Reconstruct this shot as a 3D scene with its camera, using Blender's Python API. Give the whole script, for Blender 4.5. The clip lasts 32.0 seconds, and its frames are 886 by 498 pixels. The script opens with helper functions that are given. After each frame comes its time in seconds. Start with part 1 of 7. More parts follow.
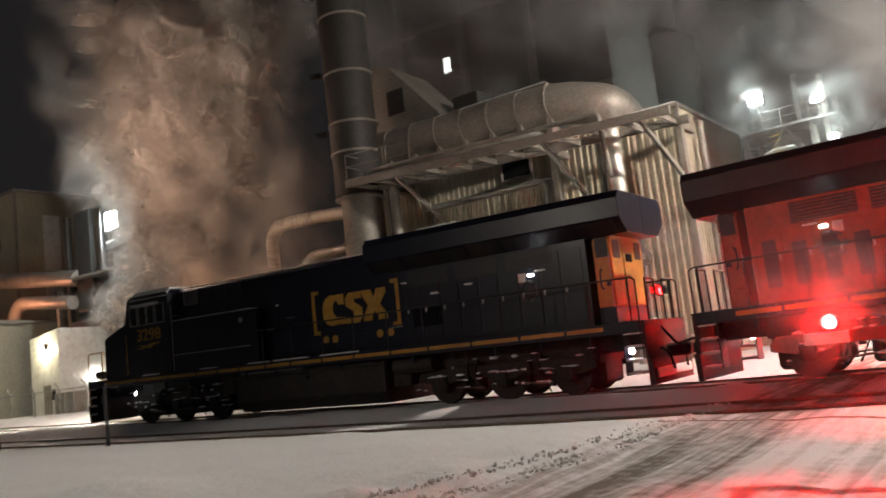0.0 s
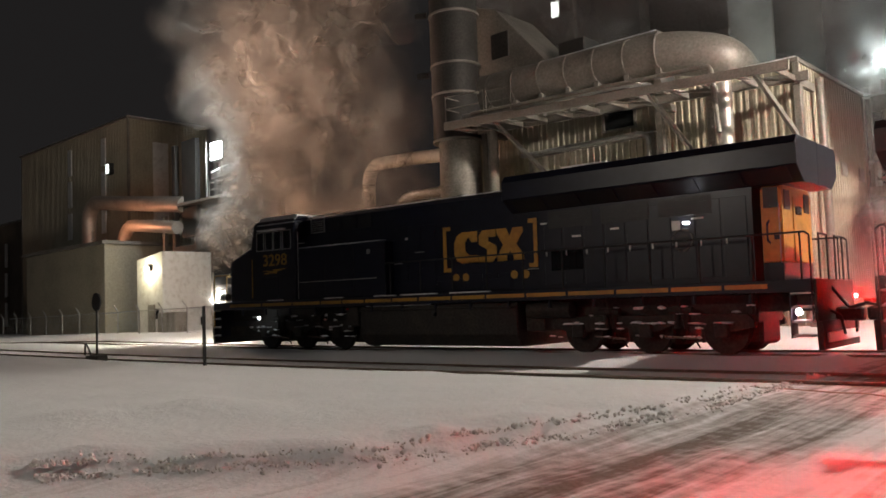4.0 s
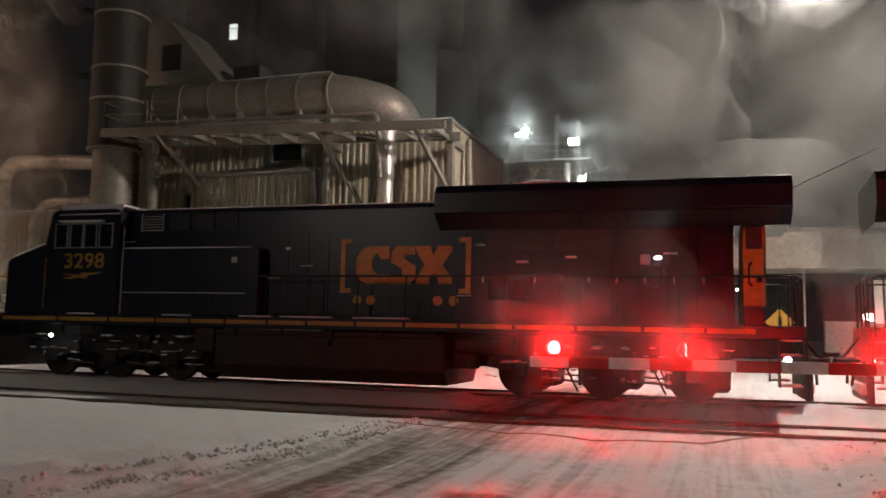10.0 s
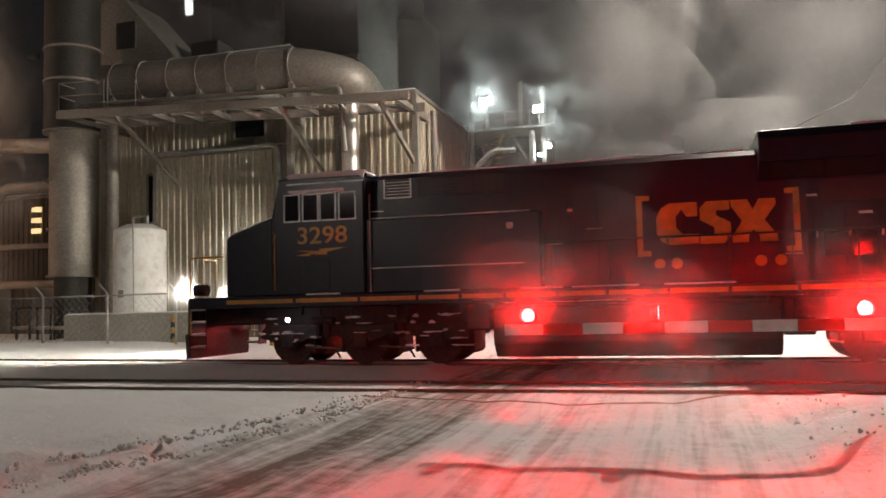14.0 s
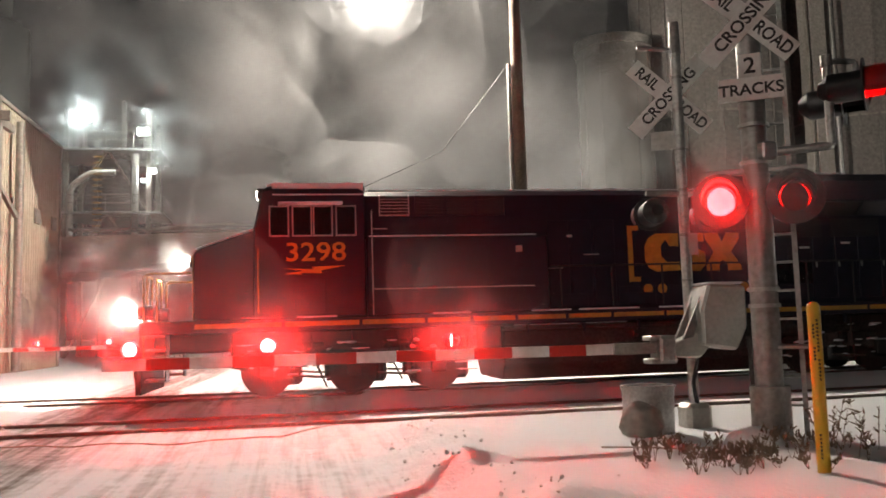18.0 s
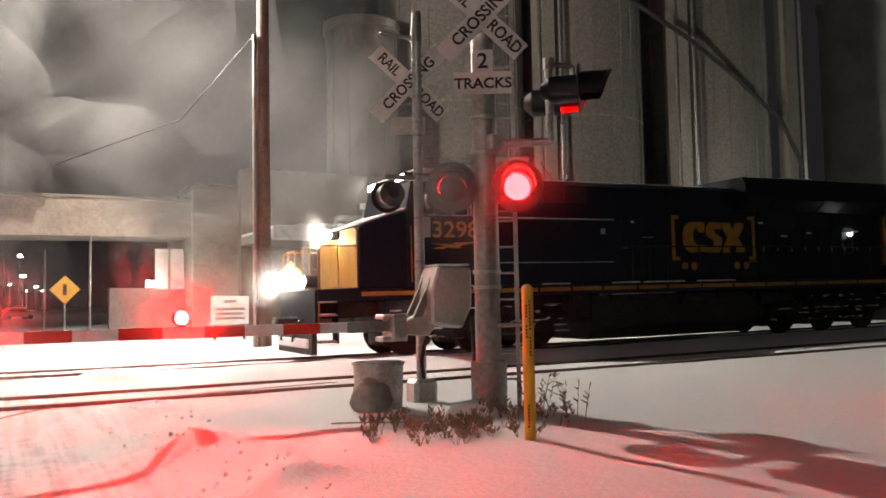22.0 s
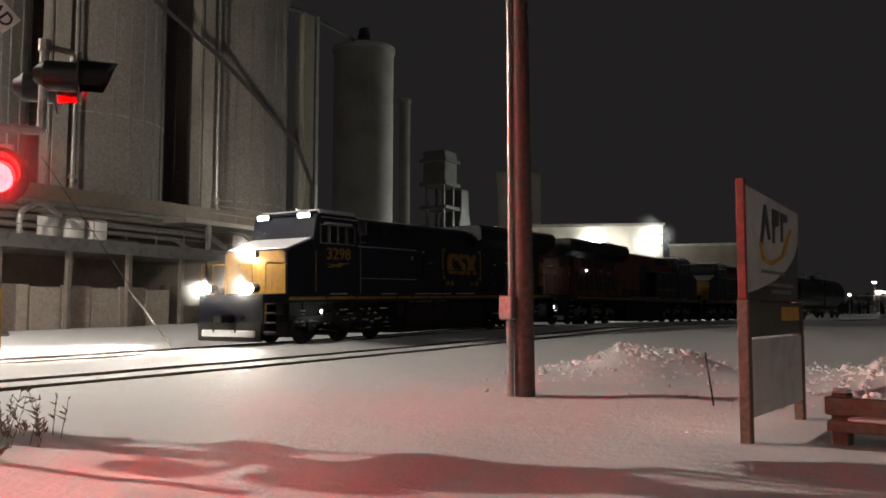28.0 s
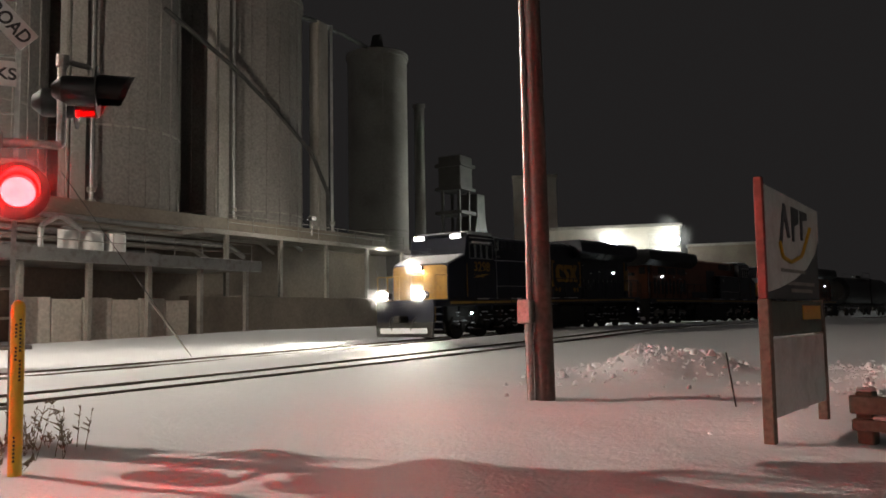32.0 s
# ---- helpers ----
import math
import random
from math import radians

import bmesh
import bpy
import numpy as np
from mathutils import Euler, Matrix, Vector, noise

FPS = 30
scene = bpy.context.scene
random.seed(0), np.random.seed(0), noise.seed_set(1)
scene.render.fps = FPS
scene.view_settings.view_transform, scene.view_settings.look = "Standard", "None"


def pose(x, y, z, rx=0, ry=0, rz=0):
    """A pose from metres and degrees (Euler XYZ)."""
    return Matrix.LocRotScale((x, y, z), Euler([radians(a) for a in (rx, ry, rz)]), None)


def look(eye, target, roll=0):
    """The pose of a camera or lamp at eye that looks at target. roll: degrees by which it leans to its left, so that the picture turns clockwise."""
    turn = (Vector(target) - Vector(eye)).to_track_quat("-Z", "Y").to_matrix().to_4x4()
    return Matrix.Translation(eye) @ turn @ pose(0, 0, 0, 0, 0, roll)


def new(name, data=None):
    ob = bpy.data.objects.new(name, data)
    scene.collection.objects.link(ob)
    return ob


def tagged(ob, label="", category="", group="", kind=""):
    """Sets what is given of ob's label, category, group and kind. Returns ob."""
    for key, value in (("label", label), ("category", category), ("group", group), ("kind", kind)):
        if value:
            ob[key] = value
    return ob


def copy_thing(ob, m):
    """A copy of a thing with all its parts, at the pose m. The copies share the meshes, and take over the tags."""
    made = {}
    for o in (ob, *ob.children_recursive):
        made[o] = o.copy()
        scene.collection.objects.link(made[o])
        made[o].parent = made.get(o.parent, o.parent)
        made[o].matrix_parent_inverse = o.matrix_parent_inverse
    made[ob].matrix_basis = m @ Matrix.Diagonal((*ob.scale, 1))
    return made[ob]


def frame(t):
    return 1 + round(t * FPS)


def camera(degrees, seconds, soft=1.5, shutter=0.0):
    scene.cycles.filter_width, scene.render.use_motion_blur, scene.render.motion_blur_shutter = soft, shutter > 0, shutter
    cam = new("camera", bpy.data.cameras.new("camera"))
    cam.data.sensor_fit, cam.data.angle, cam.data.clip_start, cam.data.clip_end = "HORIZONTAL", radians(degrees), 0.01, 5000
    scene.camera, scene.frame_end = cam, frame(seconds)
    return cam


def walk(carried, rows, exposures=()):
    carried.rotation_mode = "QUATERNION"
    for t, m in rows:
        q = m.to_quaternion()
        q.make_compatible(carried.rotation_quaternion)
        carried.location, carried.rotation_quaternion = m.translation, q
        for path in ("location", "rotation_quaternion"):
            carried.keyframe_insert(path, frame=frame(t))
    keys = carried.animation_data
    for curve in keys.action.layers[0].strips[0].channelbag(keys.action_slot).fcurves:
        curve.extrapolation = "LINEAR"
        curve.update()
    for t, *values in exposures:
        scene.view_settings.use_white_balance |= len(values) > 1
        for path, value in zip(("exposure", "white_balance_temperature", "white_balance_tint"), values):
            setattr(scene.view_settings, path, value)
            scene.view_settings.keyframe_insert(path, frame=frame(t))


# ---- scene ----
cam = camera(56.09, 32.0, soft=1.7, shutter=0.3)
PATH = [
    (0.0, pose(0.054, -0.043, 1.286, 97.47, 6.63, 36.15)),
    (0.5, pose(0.019, -0.004, 1.299, 95.91, 3.63, 38.59)),
    (1.0, pose(0.001, -0.027, 1.310, 95.38, 2.93, 38.17)),
    (1.5, pose(-0.039, -0.010, 1.303, 95.13, 1.58, 38.84)),
    (2.0, pose(-0.055, 0.003, 1.309, 94.29, 1.63, 39.73)),
    (2.5, pose(-0.032, 0.008, 1.254, 93.74, 2.25, 40.66)),
    (3.0, pose(-0.047, 0.018, 1.247, 94.19, 2.14, 41.74)),
    (3.5, pose(-0.058, 0.020, 1.249, 94.30, 2.24, 42.36)),
    (5.5, pose(-0.049, 0.044, 1.292, 93.74, 2.54, 40.03)),
    (6.0, pose(-0.042, 0.039, 1.310, 93.45, 2.17, 39.46)),
    (6.5, pose(0.009, 0.009, 1.319, 93.37, 1.48, 37.87)),
    (7.0, pose(0.025, 0.012, 1.332, 93.61, 0.82, 35.57)),
    (7.5, pose(0.035, 0.020, 1.342, 94.05, 0.53, 33.75)),
    (8.0, pose(0.027, 0.037, 1.351, 94.16, 0.66, 32.71)),
    (8.5, pose(0.031, 0.023, 1.352, 94.27, 0.57, 31.79)),
    (9.0, pose(0.026, -0.012, 1.323, 94.70, 0.56, 29.92)),
    (9.5, pose(0.019, -0.022, 1.310, 95.35, 0.19, 25.07)),
    (10.0, pose(0.013, -0.021, 1.305, 95.96, -0.88, 18.55)),
    (10.5, pose(0.007, -0.013, 1.305, 95.69, -1.06, 16.19)),
    (11.0, pose(0.006, -0.010, 1.303, 94.54, 0.10, 19.25)),
    (11.5, pose(0.002, -0.006, 1.304, 94.37, 0.99, 20.08)),
    (12.0, pose(0.007, -0.023, 1.299, 94.77, 1.16, 19.00)),
    (12.5, pose(0.003, -0.021, 1.301, 94.55, 1.38, 17.55)),
    (13.0, pose(-0.008, -0.008, 1.309, 94.18, 1.68, 16.77)),
    (13.5, pose(-0.013, -0.006, 1.309, 94.10, 1.51, 16.71)),
    (15.5, pose(-0.109, 0.084, 1.345, 93.34, -0.57, 10.74)),
    (16.0, pose(-0.112, 0.077, 1.329, 94.81, -1.48, 2.14)),
    (16.5, pose(-0.125, 0.062, 1.320, 96.48, 0.07, -4.95)),
    (17.0, pose(-0.129, 0.064, 1.315, 96.65, 1.67, -7.74)),
    (17.5, pose(-0.132, 0.079, 1.315, 96.36, 2.22, -8.72)),
    (18.0, pose(-0.122, 0.073, 1.314, 95.54, 1.57, -10.28)),
    (18.5, pose(-0.103, 0.065, 1.306, 94.58, 0.91, -13.78)),
    (19.0, pose(-0.109, 0.064, 1.309, 93.80, 0.53, -18.09)),
    (19.5, pose(-0.098, 0.052, 1.313, 93.78, 0.27, -20.23)),
    (20.0, pose(-0.078, 0.054, 1.315, 93.93, 0.22, -21.73)),
    (20.5, pose(-0.072, 0.032, 1.331, 93.88, 0.77, -23.06)),
    (21.0, pose(-0.078, 0.024, 1.323, 93.83, 0.47, -24.71)),
    (21.5, pose(-0.073, 0.033, 1.307, 93.76, 0.47, -26.42)),
    (22.0, pose(-0.064, 0.030, 1.316, 93.63, 1.03, -27.92)),
    (22.5, pose(-0.033, 0.027, 1.297, 93.70, 0.90, -31.60)),
    (23.0, pose(0.002, 0.026, 1.300, 93.87, 0.02, -37.16)),
    (23.5, pose(0.024, -0.011, 1.283, 94.81, -0.99, -43.36)),
    (24.0, pose(0.052, -0.062, 1.260, 95.26, -0.28, -48.55)),
    (24.5, pose(0.064, -0.050, 1.278, 94.94, 0.21, -50.99)),
    (25.0, pose(0.117, -0.033, 1.270, 94.35, 1.07, -52.82)),
    (25.5, pose(0.139, -0.045, 1.267, 93.55, 1.65, -53.87)),
    (27.5, pose(0.126, -0.042, 1.288, 94.25, 0.06, -58.22)),
    (28.0, pose(0.122, -0.045, 1.275, 94.27, -0.13, -60.43)),
    (28.5, pose(0.131, -0.058, 1.273, 94.36, 0.15, -62.51)),
    (29.0, pose(0.108, -0.065, 1.280, 94.76, 0.57, -63.44)),
    (29.5, pose(0.108, -0.067, 1.280, 95.35, 1.11, -63.90)),
    (30.0, pose(0.109, -0.078, 1.275, 94.99, 1.67, -63.87)),
    (30.5, pose(0.123, -0.084, 1.272, 94.54, 1.65, -63.39)),
    (31.0, pose(0.112, -0.068, 1.267, 94.16, 1.62, -62.96)),
    (31.5, pose(0.098, -0.047, 1.274, 93.88, 1.67, -60.49)),
    (32.0, pose(0.115, -0.044, 1.279, 94.62, 0.94, -59.19)),
]
walk(cam, PATH, [(0, 0.0), (6, 0.0), (7, 0.0), (8, -0.2), (9, -0.4), (10, -0.85), (11, -0.7), (12, -0.6), (13.5, -0.45), (15.5, -0.1), (16.5, 0.15), (20, 0.1), (22.5, 0.0), (24, -0.4), (25, -0.3), (25.5, -0.25), (28, 0.15), (32, 0.15)])

# ---- world and exposure ----
scene.view_settings.exposure = 0.0
scene.cycles.transparent_max_bounces = 64
world = bpy.data.worlds.new("night_sky")
scene.world = world
world.use_nodes = True
wn = world.node_tree
wn.nodes["Background"].inputs["Color"].default_value = (0.0130, 0.0120, 0.0120, 1)
wn.nodes["Background"].inputs["Strength"].default_value = 1.0


def lamp(name, kind, place, energy, colour, size=0.3, target=None, angle=150, blend=0.6):
    d = bpy.data.lights.new(name, kind)
    d.energy, d.color = energy, colour
    if kind == "SPOT":
        d.spot_size, d.spot_blend = radians(angle), blend
    if kind == "AREA":
        d.size = size
    else:
        d.shadow_soft_size = size
    ob = new(name, d)
    ob.matrix_world = look(place, target) if target else Matrix.Translation(place)
    return ob


# street lamp over the crossing
lamp("crossing_lamp_light", "POINT", (2.5, 26.2, 12.3), 14500, (1.0, 0.89, 0.76), 0.09)
# unseen fill spots behind the viewer for the signs and near snow
lamp("behind_fill_light", "SPOT", (-4.0, -6.0, 8.5), 330, (1.0, 0.84, 0.72), 0.2, (5.2, 5.0, 1.0), 66)
lamp("behind_fill_light", "SPOT", (-17.0, -5.0, 9.0), 2100, (1.0, 0.90, 0.78), 0.2, (-10.0, 7.0, 0), 84)
# floodlights of the stair tower
lamp("tower_flood_light", "POINT", (-13.2, 55.9, 15.8), 850, (0.86, 1.0, 0.95), 0.4)
lamp("tower_flood_light", "POINT", (-9.5, 56.0, 14.9), 850, (0.86, 1.0, 0.95), 0.4)
# floodlight of the dark tower
lamp("plant_flood_light", "POINT", (-51.0, 32.2, 13.3), 1300, (0.85, 0.97, 1.0), 0.4)
# lamp of the lit porch
lamp("porch_light", "POINT", (-53.5, 28.5, 4.85), 260, (1.0, 0.88, 0.55), 0.2)
# wall lamp on the corrugated enclosure
lamp("enclosure_wall_light", "POINT", (-17.8, 31.3, 4.2), 35, (1.0, 1.0, 0.85), 0.12)
# unseen sodium lamps, put in for the orange glow on steam and pipes
lamp("sodium_light", "POINT", (-36.5, 27.4, 5.6), 380, (1.0, 0.50, 0.26), 0.3)
lamp("sodium_light", "POINT", (-63.0, 31.0, 8.6), 380, (1.0, 0.42, 0.22), 0.3)
lamp("sodium_light", "POINT", (-30.0, 46.5, 9.0), 280, (1.0, 0.55, 0.34), 0.3)
# unseen fill lamp added in front of the pipe bridge
lamp("rack_fill_light", "POINT", (-16.0, 28.0, 8.4), 8, (1.0, 0.95, 0.82), 0.3)
# wall lamps of the long shed
lamp("shed_flood_light", "SPOT", (111.6, 38.8, 10.9), 6000, (0.95, 1.0, 0.9), 0.4, (60, 30, 6), 130)
lamp("shed_flood_light", "SPOT", (114.0, 31.0, 11.0), 8000, (0.95, 1.0, 0.9), 0.4, (60, 28, 6), 130)
# added point between the two floods, only to brighten the shed wall
lamp("shed_wall_fill", "POINT", (112.3, 35.0, 11.0), 240, (0.95, 1.0, 0.9), 0.4)
# unseen warm lamp added to light the upper plume
lamp("plume_fill_light", "POINT", (-40.0, 25.0, 14.5), 1500, (1.0, 0.66, 0.48), 0.4)
# unseen fill lamps added for silos and dock, then the lamp under the overpass
lamp("dock_fill_light", "POINT", (15.0, 35.6, 6.6), 300, (1.0, 0.93, 0.82), 0.3)
lamp("dock_fill_light", "POINT", (44.0, 35.6, 8.6), 600, (1.0, 0.95, 0.82), 0.3)
lamp("silo_fill_light", "POINT", (55.0, 38.0, 6.5), 180, (1.0, 1.0, 0.85), 0.3)
lamp("underpass_light", "POINT", (7.3, 46.0, 2.6), 260, (1.0, 0.97, 0.85), 0.2)


# ---- materials ----
def material(name, colour, rough=0.6, metal=0.0, grain=8.0, vary=0.25, bump=0.15, stain=0.6, stain_colour=None, stain_scale=0.7, spec=0.5):
    """Two scales of variation over one base colour, and a fine relief."""
    m = bpy.data.materials.new(name)
    m.use_nodes = True
    t = m.node_tree
    b = t.nodes["Principled BSDF"]
    co = t.nodes.new("ShaderNodeTexCoord")
    fine, broad = t.nodes.new("ShaderNodeTexNoise"), t.nodes.new("ShaderNodeTexNoise")
    fine.inputs["Scale"].default_value, fine.inputs["Detail"].default_value = grain, 6
    broad.inputs["Scale"].default_value, broad.inputs["Detail"].default_value = stain_scale, 5
    for n in (fine, broad):
        t.links.new(co.outputs["Object"], n.inputs["Vector"])
    mul = t.nodes.new("ShaderNodeMapRange")
    mul.inputs["From Min"].default_value, mul.inputs["From Max"].default_value = 0.3, 0.7
    mul.inputs["To Min"].default_value, mul.inputs["To Max"].default_value = 1 - vary, 1 + vary
    t.links.new(fine.outputs["Fac"], mul.inputs["Value"])
    mix = t.nodes.new("ShaderNodeMix")
    mix.data_type = "RGBA"
    mix.inputs["A"].default_value = (*colour, 1)
    mix.inputs["B"].default_value = (*(stain_colour or [c * 0.55 for c in colour]), 1)
    ramp = t.nodes.new("ShaderNodeMapRange")
    ramp.inputs["From Min"].default_value, ramp.inputs["From Max"].default_value = 0.48, 0.72
    ramp.inputs["To Max"].default_value = stain
    t.links.new(broad.outputs["Fac"], ramp.inputs["Value"])
    t.links.new(ramp.outputs["Result"], mix.inputs["Factor"])
    sc = t.nodes.new("ShaderNodeVectorMath")
    sc.operation = "SCALE"
    t.links.new(mix.outputs["Result"], sc.inputs[0])
    t.links.new(mul.outputs["Result"], sc.inputs["Scale"])
    t.links.new(sc.outputs["Vector"], b.inputs["Base Color"])
    rr = t.nodes.new("ShaderNodeMapRange")
    rr.inputs["To Min"].default_value, rr.inputs["To Max"].default_value = max(0.03, rough - 0.12), min(1, rough + 0.12)
    t.links.new(broad.outputs["Fac"], rr.inputs["Value"])
    t.links.new(rr.outputs["Result"], b.inputs["Roughness"])
    b.inputs["Metallic"].default_value = metal
    b.inputs["Specular IOR Level"].default_value = spec
    if bump:
        bp = t.nodes.new("ShaderNodeBump")
        bp.inputs["Strength"].default_value, bp.inputs["Distance"].default_value = bump, 0.02
        t.links.new(fine.outputs["Fac"], bp.inputs["Height"])
        t.links.new(bp.outputs["Normal"], b.inputs["Normal"])
    return m


def glow(name, colour, strength):
    m = bpy.data.materials.new(name)
    m.use_nodes = True
    b = m.node_tree.nodes["Principled BSDF"]
    b.inputs["Base Color"].default_value = (*[min(1, c) for c in colour], 1)
    b.inputs["Emission Color"].default_value = (*colour, 1)
    b.inputs["Emission Strength"].default_value = strength
    return m


SNOW = material("snow", (0.80, 0.81, 0.83), 0.75, 0, 30, 0.06, 0.2, 0.25, (0.62, 0.60, 0.58), 0.35)
SNOWCAP = material("snow_cap", (0.82, 0.83, 0.85), 0.8, 0, 25, 0.05, 0.4, 0.1)
ROAD = material("packed_snow", (0.48, 0.44, 0.40), 0.7, 0, 14, 0.25, 0.6, 0.85, (0.16, 0.135, 0.11), 0.55)
BALLAST = material("ballast", (0.10, 0.09, 0.085), 0.9, 0, 20, 0.4, 0.8)
STEEL = material("rail_steel", (0.16, 0.12, 0.10), 0.45, 0.8, 12, 0.3)
NAVY = material("navy_paint", (0.0050, 0.0066, 0.0165), 0.34, 0, 5, 0.25, 0.05, 0.5, (0.009, 0.009, 0.014), 0.6, 0.4)
YELLOW = material("yellow_paint", (0.42, 0.22, 0.03), 0.45, 0, 8, 0.15, 0.05, 0.6, (0.20, 0.11, 0.03), 1.5)
BLACK = material("black_paint", (0.012, 0.012, 0.013), 0.5, 0, 8, 0.3, 0.1, 0.6, (0.03, 0.027, 0.024), 1.2)
GRIME = material("grimy_iron", (0.030, 0.027, 0.025), 0.7, 0.3, 14, 0.4, 0.3, 0.7, (0.06, 0.05, 0.04), 1.5)
GLASS = material("dark_glass", (0.01, 0.012, 0.014), 0.06, 0, 3, 0.1, 0, 0.3)
WHITE = material("white_paint", (0.72, 0.72, 0.70), 0.5, 0, 20, 0.08, 0.05, 0.6, (0.45, 0.42, 0.38), 3)
RED = material("red_paint", (0.55, 0.03, 0.02), 0.45, 0, 20, 0.12, 0.05, 0.5, (0.32, 0.03, 0.02), 3)
GALV = material("galvanised_steel", (0.42, 0.42, 0.41), 0.42, 0.75, 25, 0.2, 0.1, 0.7, (0.25, 0.22, 0.19), 2.5)
ALU = material("aluminium_box", (0.50, 0.49, 0.46), 0.45, 0.5, 20, 0.12, 0.1, 0.5, (0.3, 0.27, 0.23), 2)
CONCRETE = material("concrete", (0.34, 0.32, 0.29), 0.85, 0, 9, 0.22, 0.4, 0.7, (0.19, 0.175, 0.155), 0.22)
DARKCON = material("dark_concrete", (0.20, 0.185, 0.17), 0.85, 0, 6, 0.25, 0.4, 0.7, (0.11, 0.10, 0.09), 0.15)
CLAD = material("beige_cladding", (0.42, 0.38, 0.29), 0.55, 0.1, 6, 0.12, 0.08, 0.6, (0.26, 0.235, 0.18), 0.3)
DUCT = material("lagged_duct", (0.30, 0.28, 0.25), 0.5, 0.35, 9, 0.2, 0.15, 0.7, (0.15, 0.135, 0.12), 0.35)
STAINLESS = material("stainless_pipe", (0.72, 0.69, 0.64), 0.38, 0.6, 9, 0.12, 0.05, 0.5, (0.4, 0.38, 0.35), 0.6)
STRUCT = material("painted_steelwork", (0.28, 0.26, 0.23), 0.55, 0.2, 12, 0.2, 0.1, 0.6, (0.15, 0.13, 0.11), 1)
DARKSTEEL = material("dark_steelwork", (0.05, 0.047, 0.043), 0.6, 0.2, 12, 0.3, 0.15, 0.6)
WOOD = material("weathered_wood", (0.17, 0.13, 0.10), 0.8, 0, 18, 0.3, 0.5, 0.6, (0.08, 0.065, 0.05), 2)
LAGPIPE = material("orange_lit_pipe", (0.42, 0.37, 0.32), 0.45, 0.4, 9, 0.15, 0.1, 0.5)
HEAD = glow("headlight_glow", (1.0, 0.93, 0.78), 5200)
SMALLGLOW = glow("marker_glow", (0.9, 0.97, 1.0), 40)
REDGLOW = glow("red_lens_glow", (1.0, 0.0013, 0.0015), 480)
BEAMGLOW = glow("red_beam_glow", (1.0, 0.0005, 0.0006), 1000)
FLOOD = glow("flood_glow", (0.88, 1.0, 0.96), 45)
WARM = glow("warm_lamp_glow", (1.0, 0.95, 0.75), 30)
WINDOWLIT = glow("lit_window_glow", (0.85, 0.92, 0.85), 3)
AMBERGLOW = glow("amber_glow", (1.0, 0.55, 0.12), 25)


# ---- mesh helpers ----
def mesh_of(bm, mat, smooth=False):
    me = bpy.data.meshes.new("m")
    bmesh.ops.recalc_face_normals(bm, faces=bm.faces)
    bm.to_mesh(me)
    bm.free()
    for m in mat if isinstance(mat, (list, tuple)) else [mat]:
        me.materials.append(m)
    if smooth:
        me.polygons.foreach_set("use_smooth", [True] * len(me.polygons))
        me.set_sharp_from_angle(angle=radians(38))
    return me


def part(name, bm, mat, parent=None, label="", smooth=False):
    me = bm if isinstance(bm, bpy.types.Mesh) else mesh_of(bm, mat, smooth)
    ob = new(name, me)
    if parent:
        ob.parent = parent
    if label:
        ob["label"] = label
    return ob


def thing(name, label, category, place=(0, 0, 0), rz=0, group="", kind=""):
    e = new(name)
    e.matrix_world = pose(*place, 0, 0, rz)
    return tagged(e, label, category, group, kind)


def box(bm, a, b, bevel=0.0, m=None):
    """A box from corner a to corner b, with its edges rounded."""
    c = [(p + q) / 2 for p, q in zip(a, b)]
    s = [abs(q - p) for p, q in zip(a, b)]
    r = bmesh.ops.create_cube(bm, size=1, matrix=(m or Matrix()) @ Matrix.Translation(c) @ Matrix.Diagonal((*s, 1)))
    if bevel:
        e = {e for v in r["verts"] for e in v.link_edges}
        bmesh.ops.bevel(bm, geom=list(e), offset=min(bevel, min(s) * 0.45), segments=1, affect="EDGES")
    return bm


def B(a, b, bevel=0.0, m=None):
    return box(bmesh.new(), a, b, bevel, m)


def rod(bm, a, b, r, r2=None, seg=12, caps=True):
    """A round bar from a to b."""
    a, b = Vector(a), Vector(b)
    d = b - a
    m = Matrix.Translation((a + b) / 2) @ d.to_track_quat("Z", "Y").to_matrix().to_4x4()
    bmesh.ops.create_cone(bm, cap_ends=caps, segments=seg, radius1=r, radius2=r if r2 is None else r2, depth=d.length, matrix=m)
    return bm


def Rd(a, b, r, r2=None, seg=12):
    return rod(bmesh.new(), a, b, r, r2, seg)


def beam(bm, a, b, w, h=None):
    """A square bar from a to b."""
    a, b = Vector(a), Vector(b)
    d = b - a
    m = Matrix.Translation((a + b) / 2) @ d.to_track_quat("Z", "Y").to_matrix().to_4x4() @ Matrix.Diagonal((w, h or w, d.length, 1))
    bmesh.ops.create_cube(bm, size=1, matrix=m)
    return bm


def prism(bm, pts, axis, lo, hi, bevel=0.0):
    """A flat outline pushed along an axis from lo to hi. pts: pairs in the other two axes, in order."""
    def p3(u, v, w):
        return {"x": (w, u, v), "y": (u, w, v), "z": (u, v, w)}[axis]
    a = [bm.verts.new(p3(u, v, lo)) for u, v in pts]
    b = [bm.verts.new(p3(u, v, hi)) for u, v in pts]
    n = len(pts)
    fs = [bm.faces.new(a), bm.faces.new(b[::-1])]
    for i in range(n):
        fs.append(bm.faces.new((a[i], b[i], b[(i + 1) % n], a[(i + 1) % n])))
    if bevel:
        es = {e for f in fs for e in f.edges}
        bmesh.ops.bevel(bm, geom=list(es), offset=bevel, segments=1, affect="EDGES")
    return bm


def Pz(pts, axis, lo, hi, bevel=0.0):
    return prism(bmesh.new(), pts, axis, lo, hi, bevel)


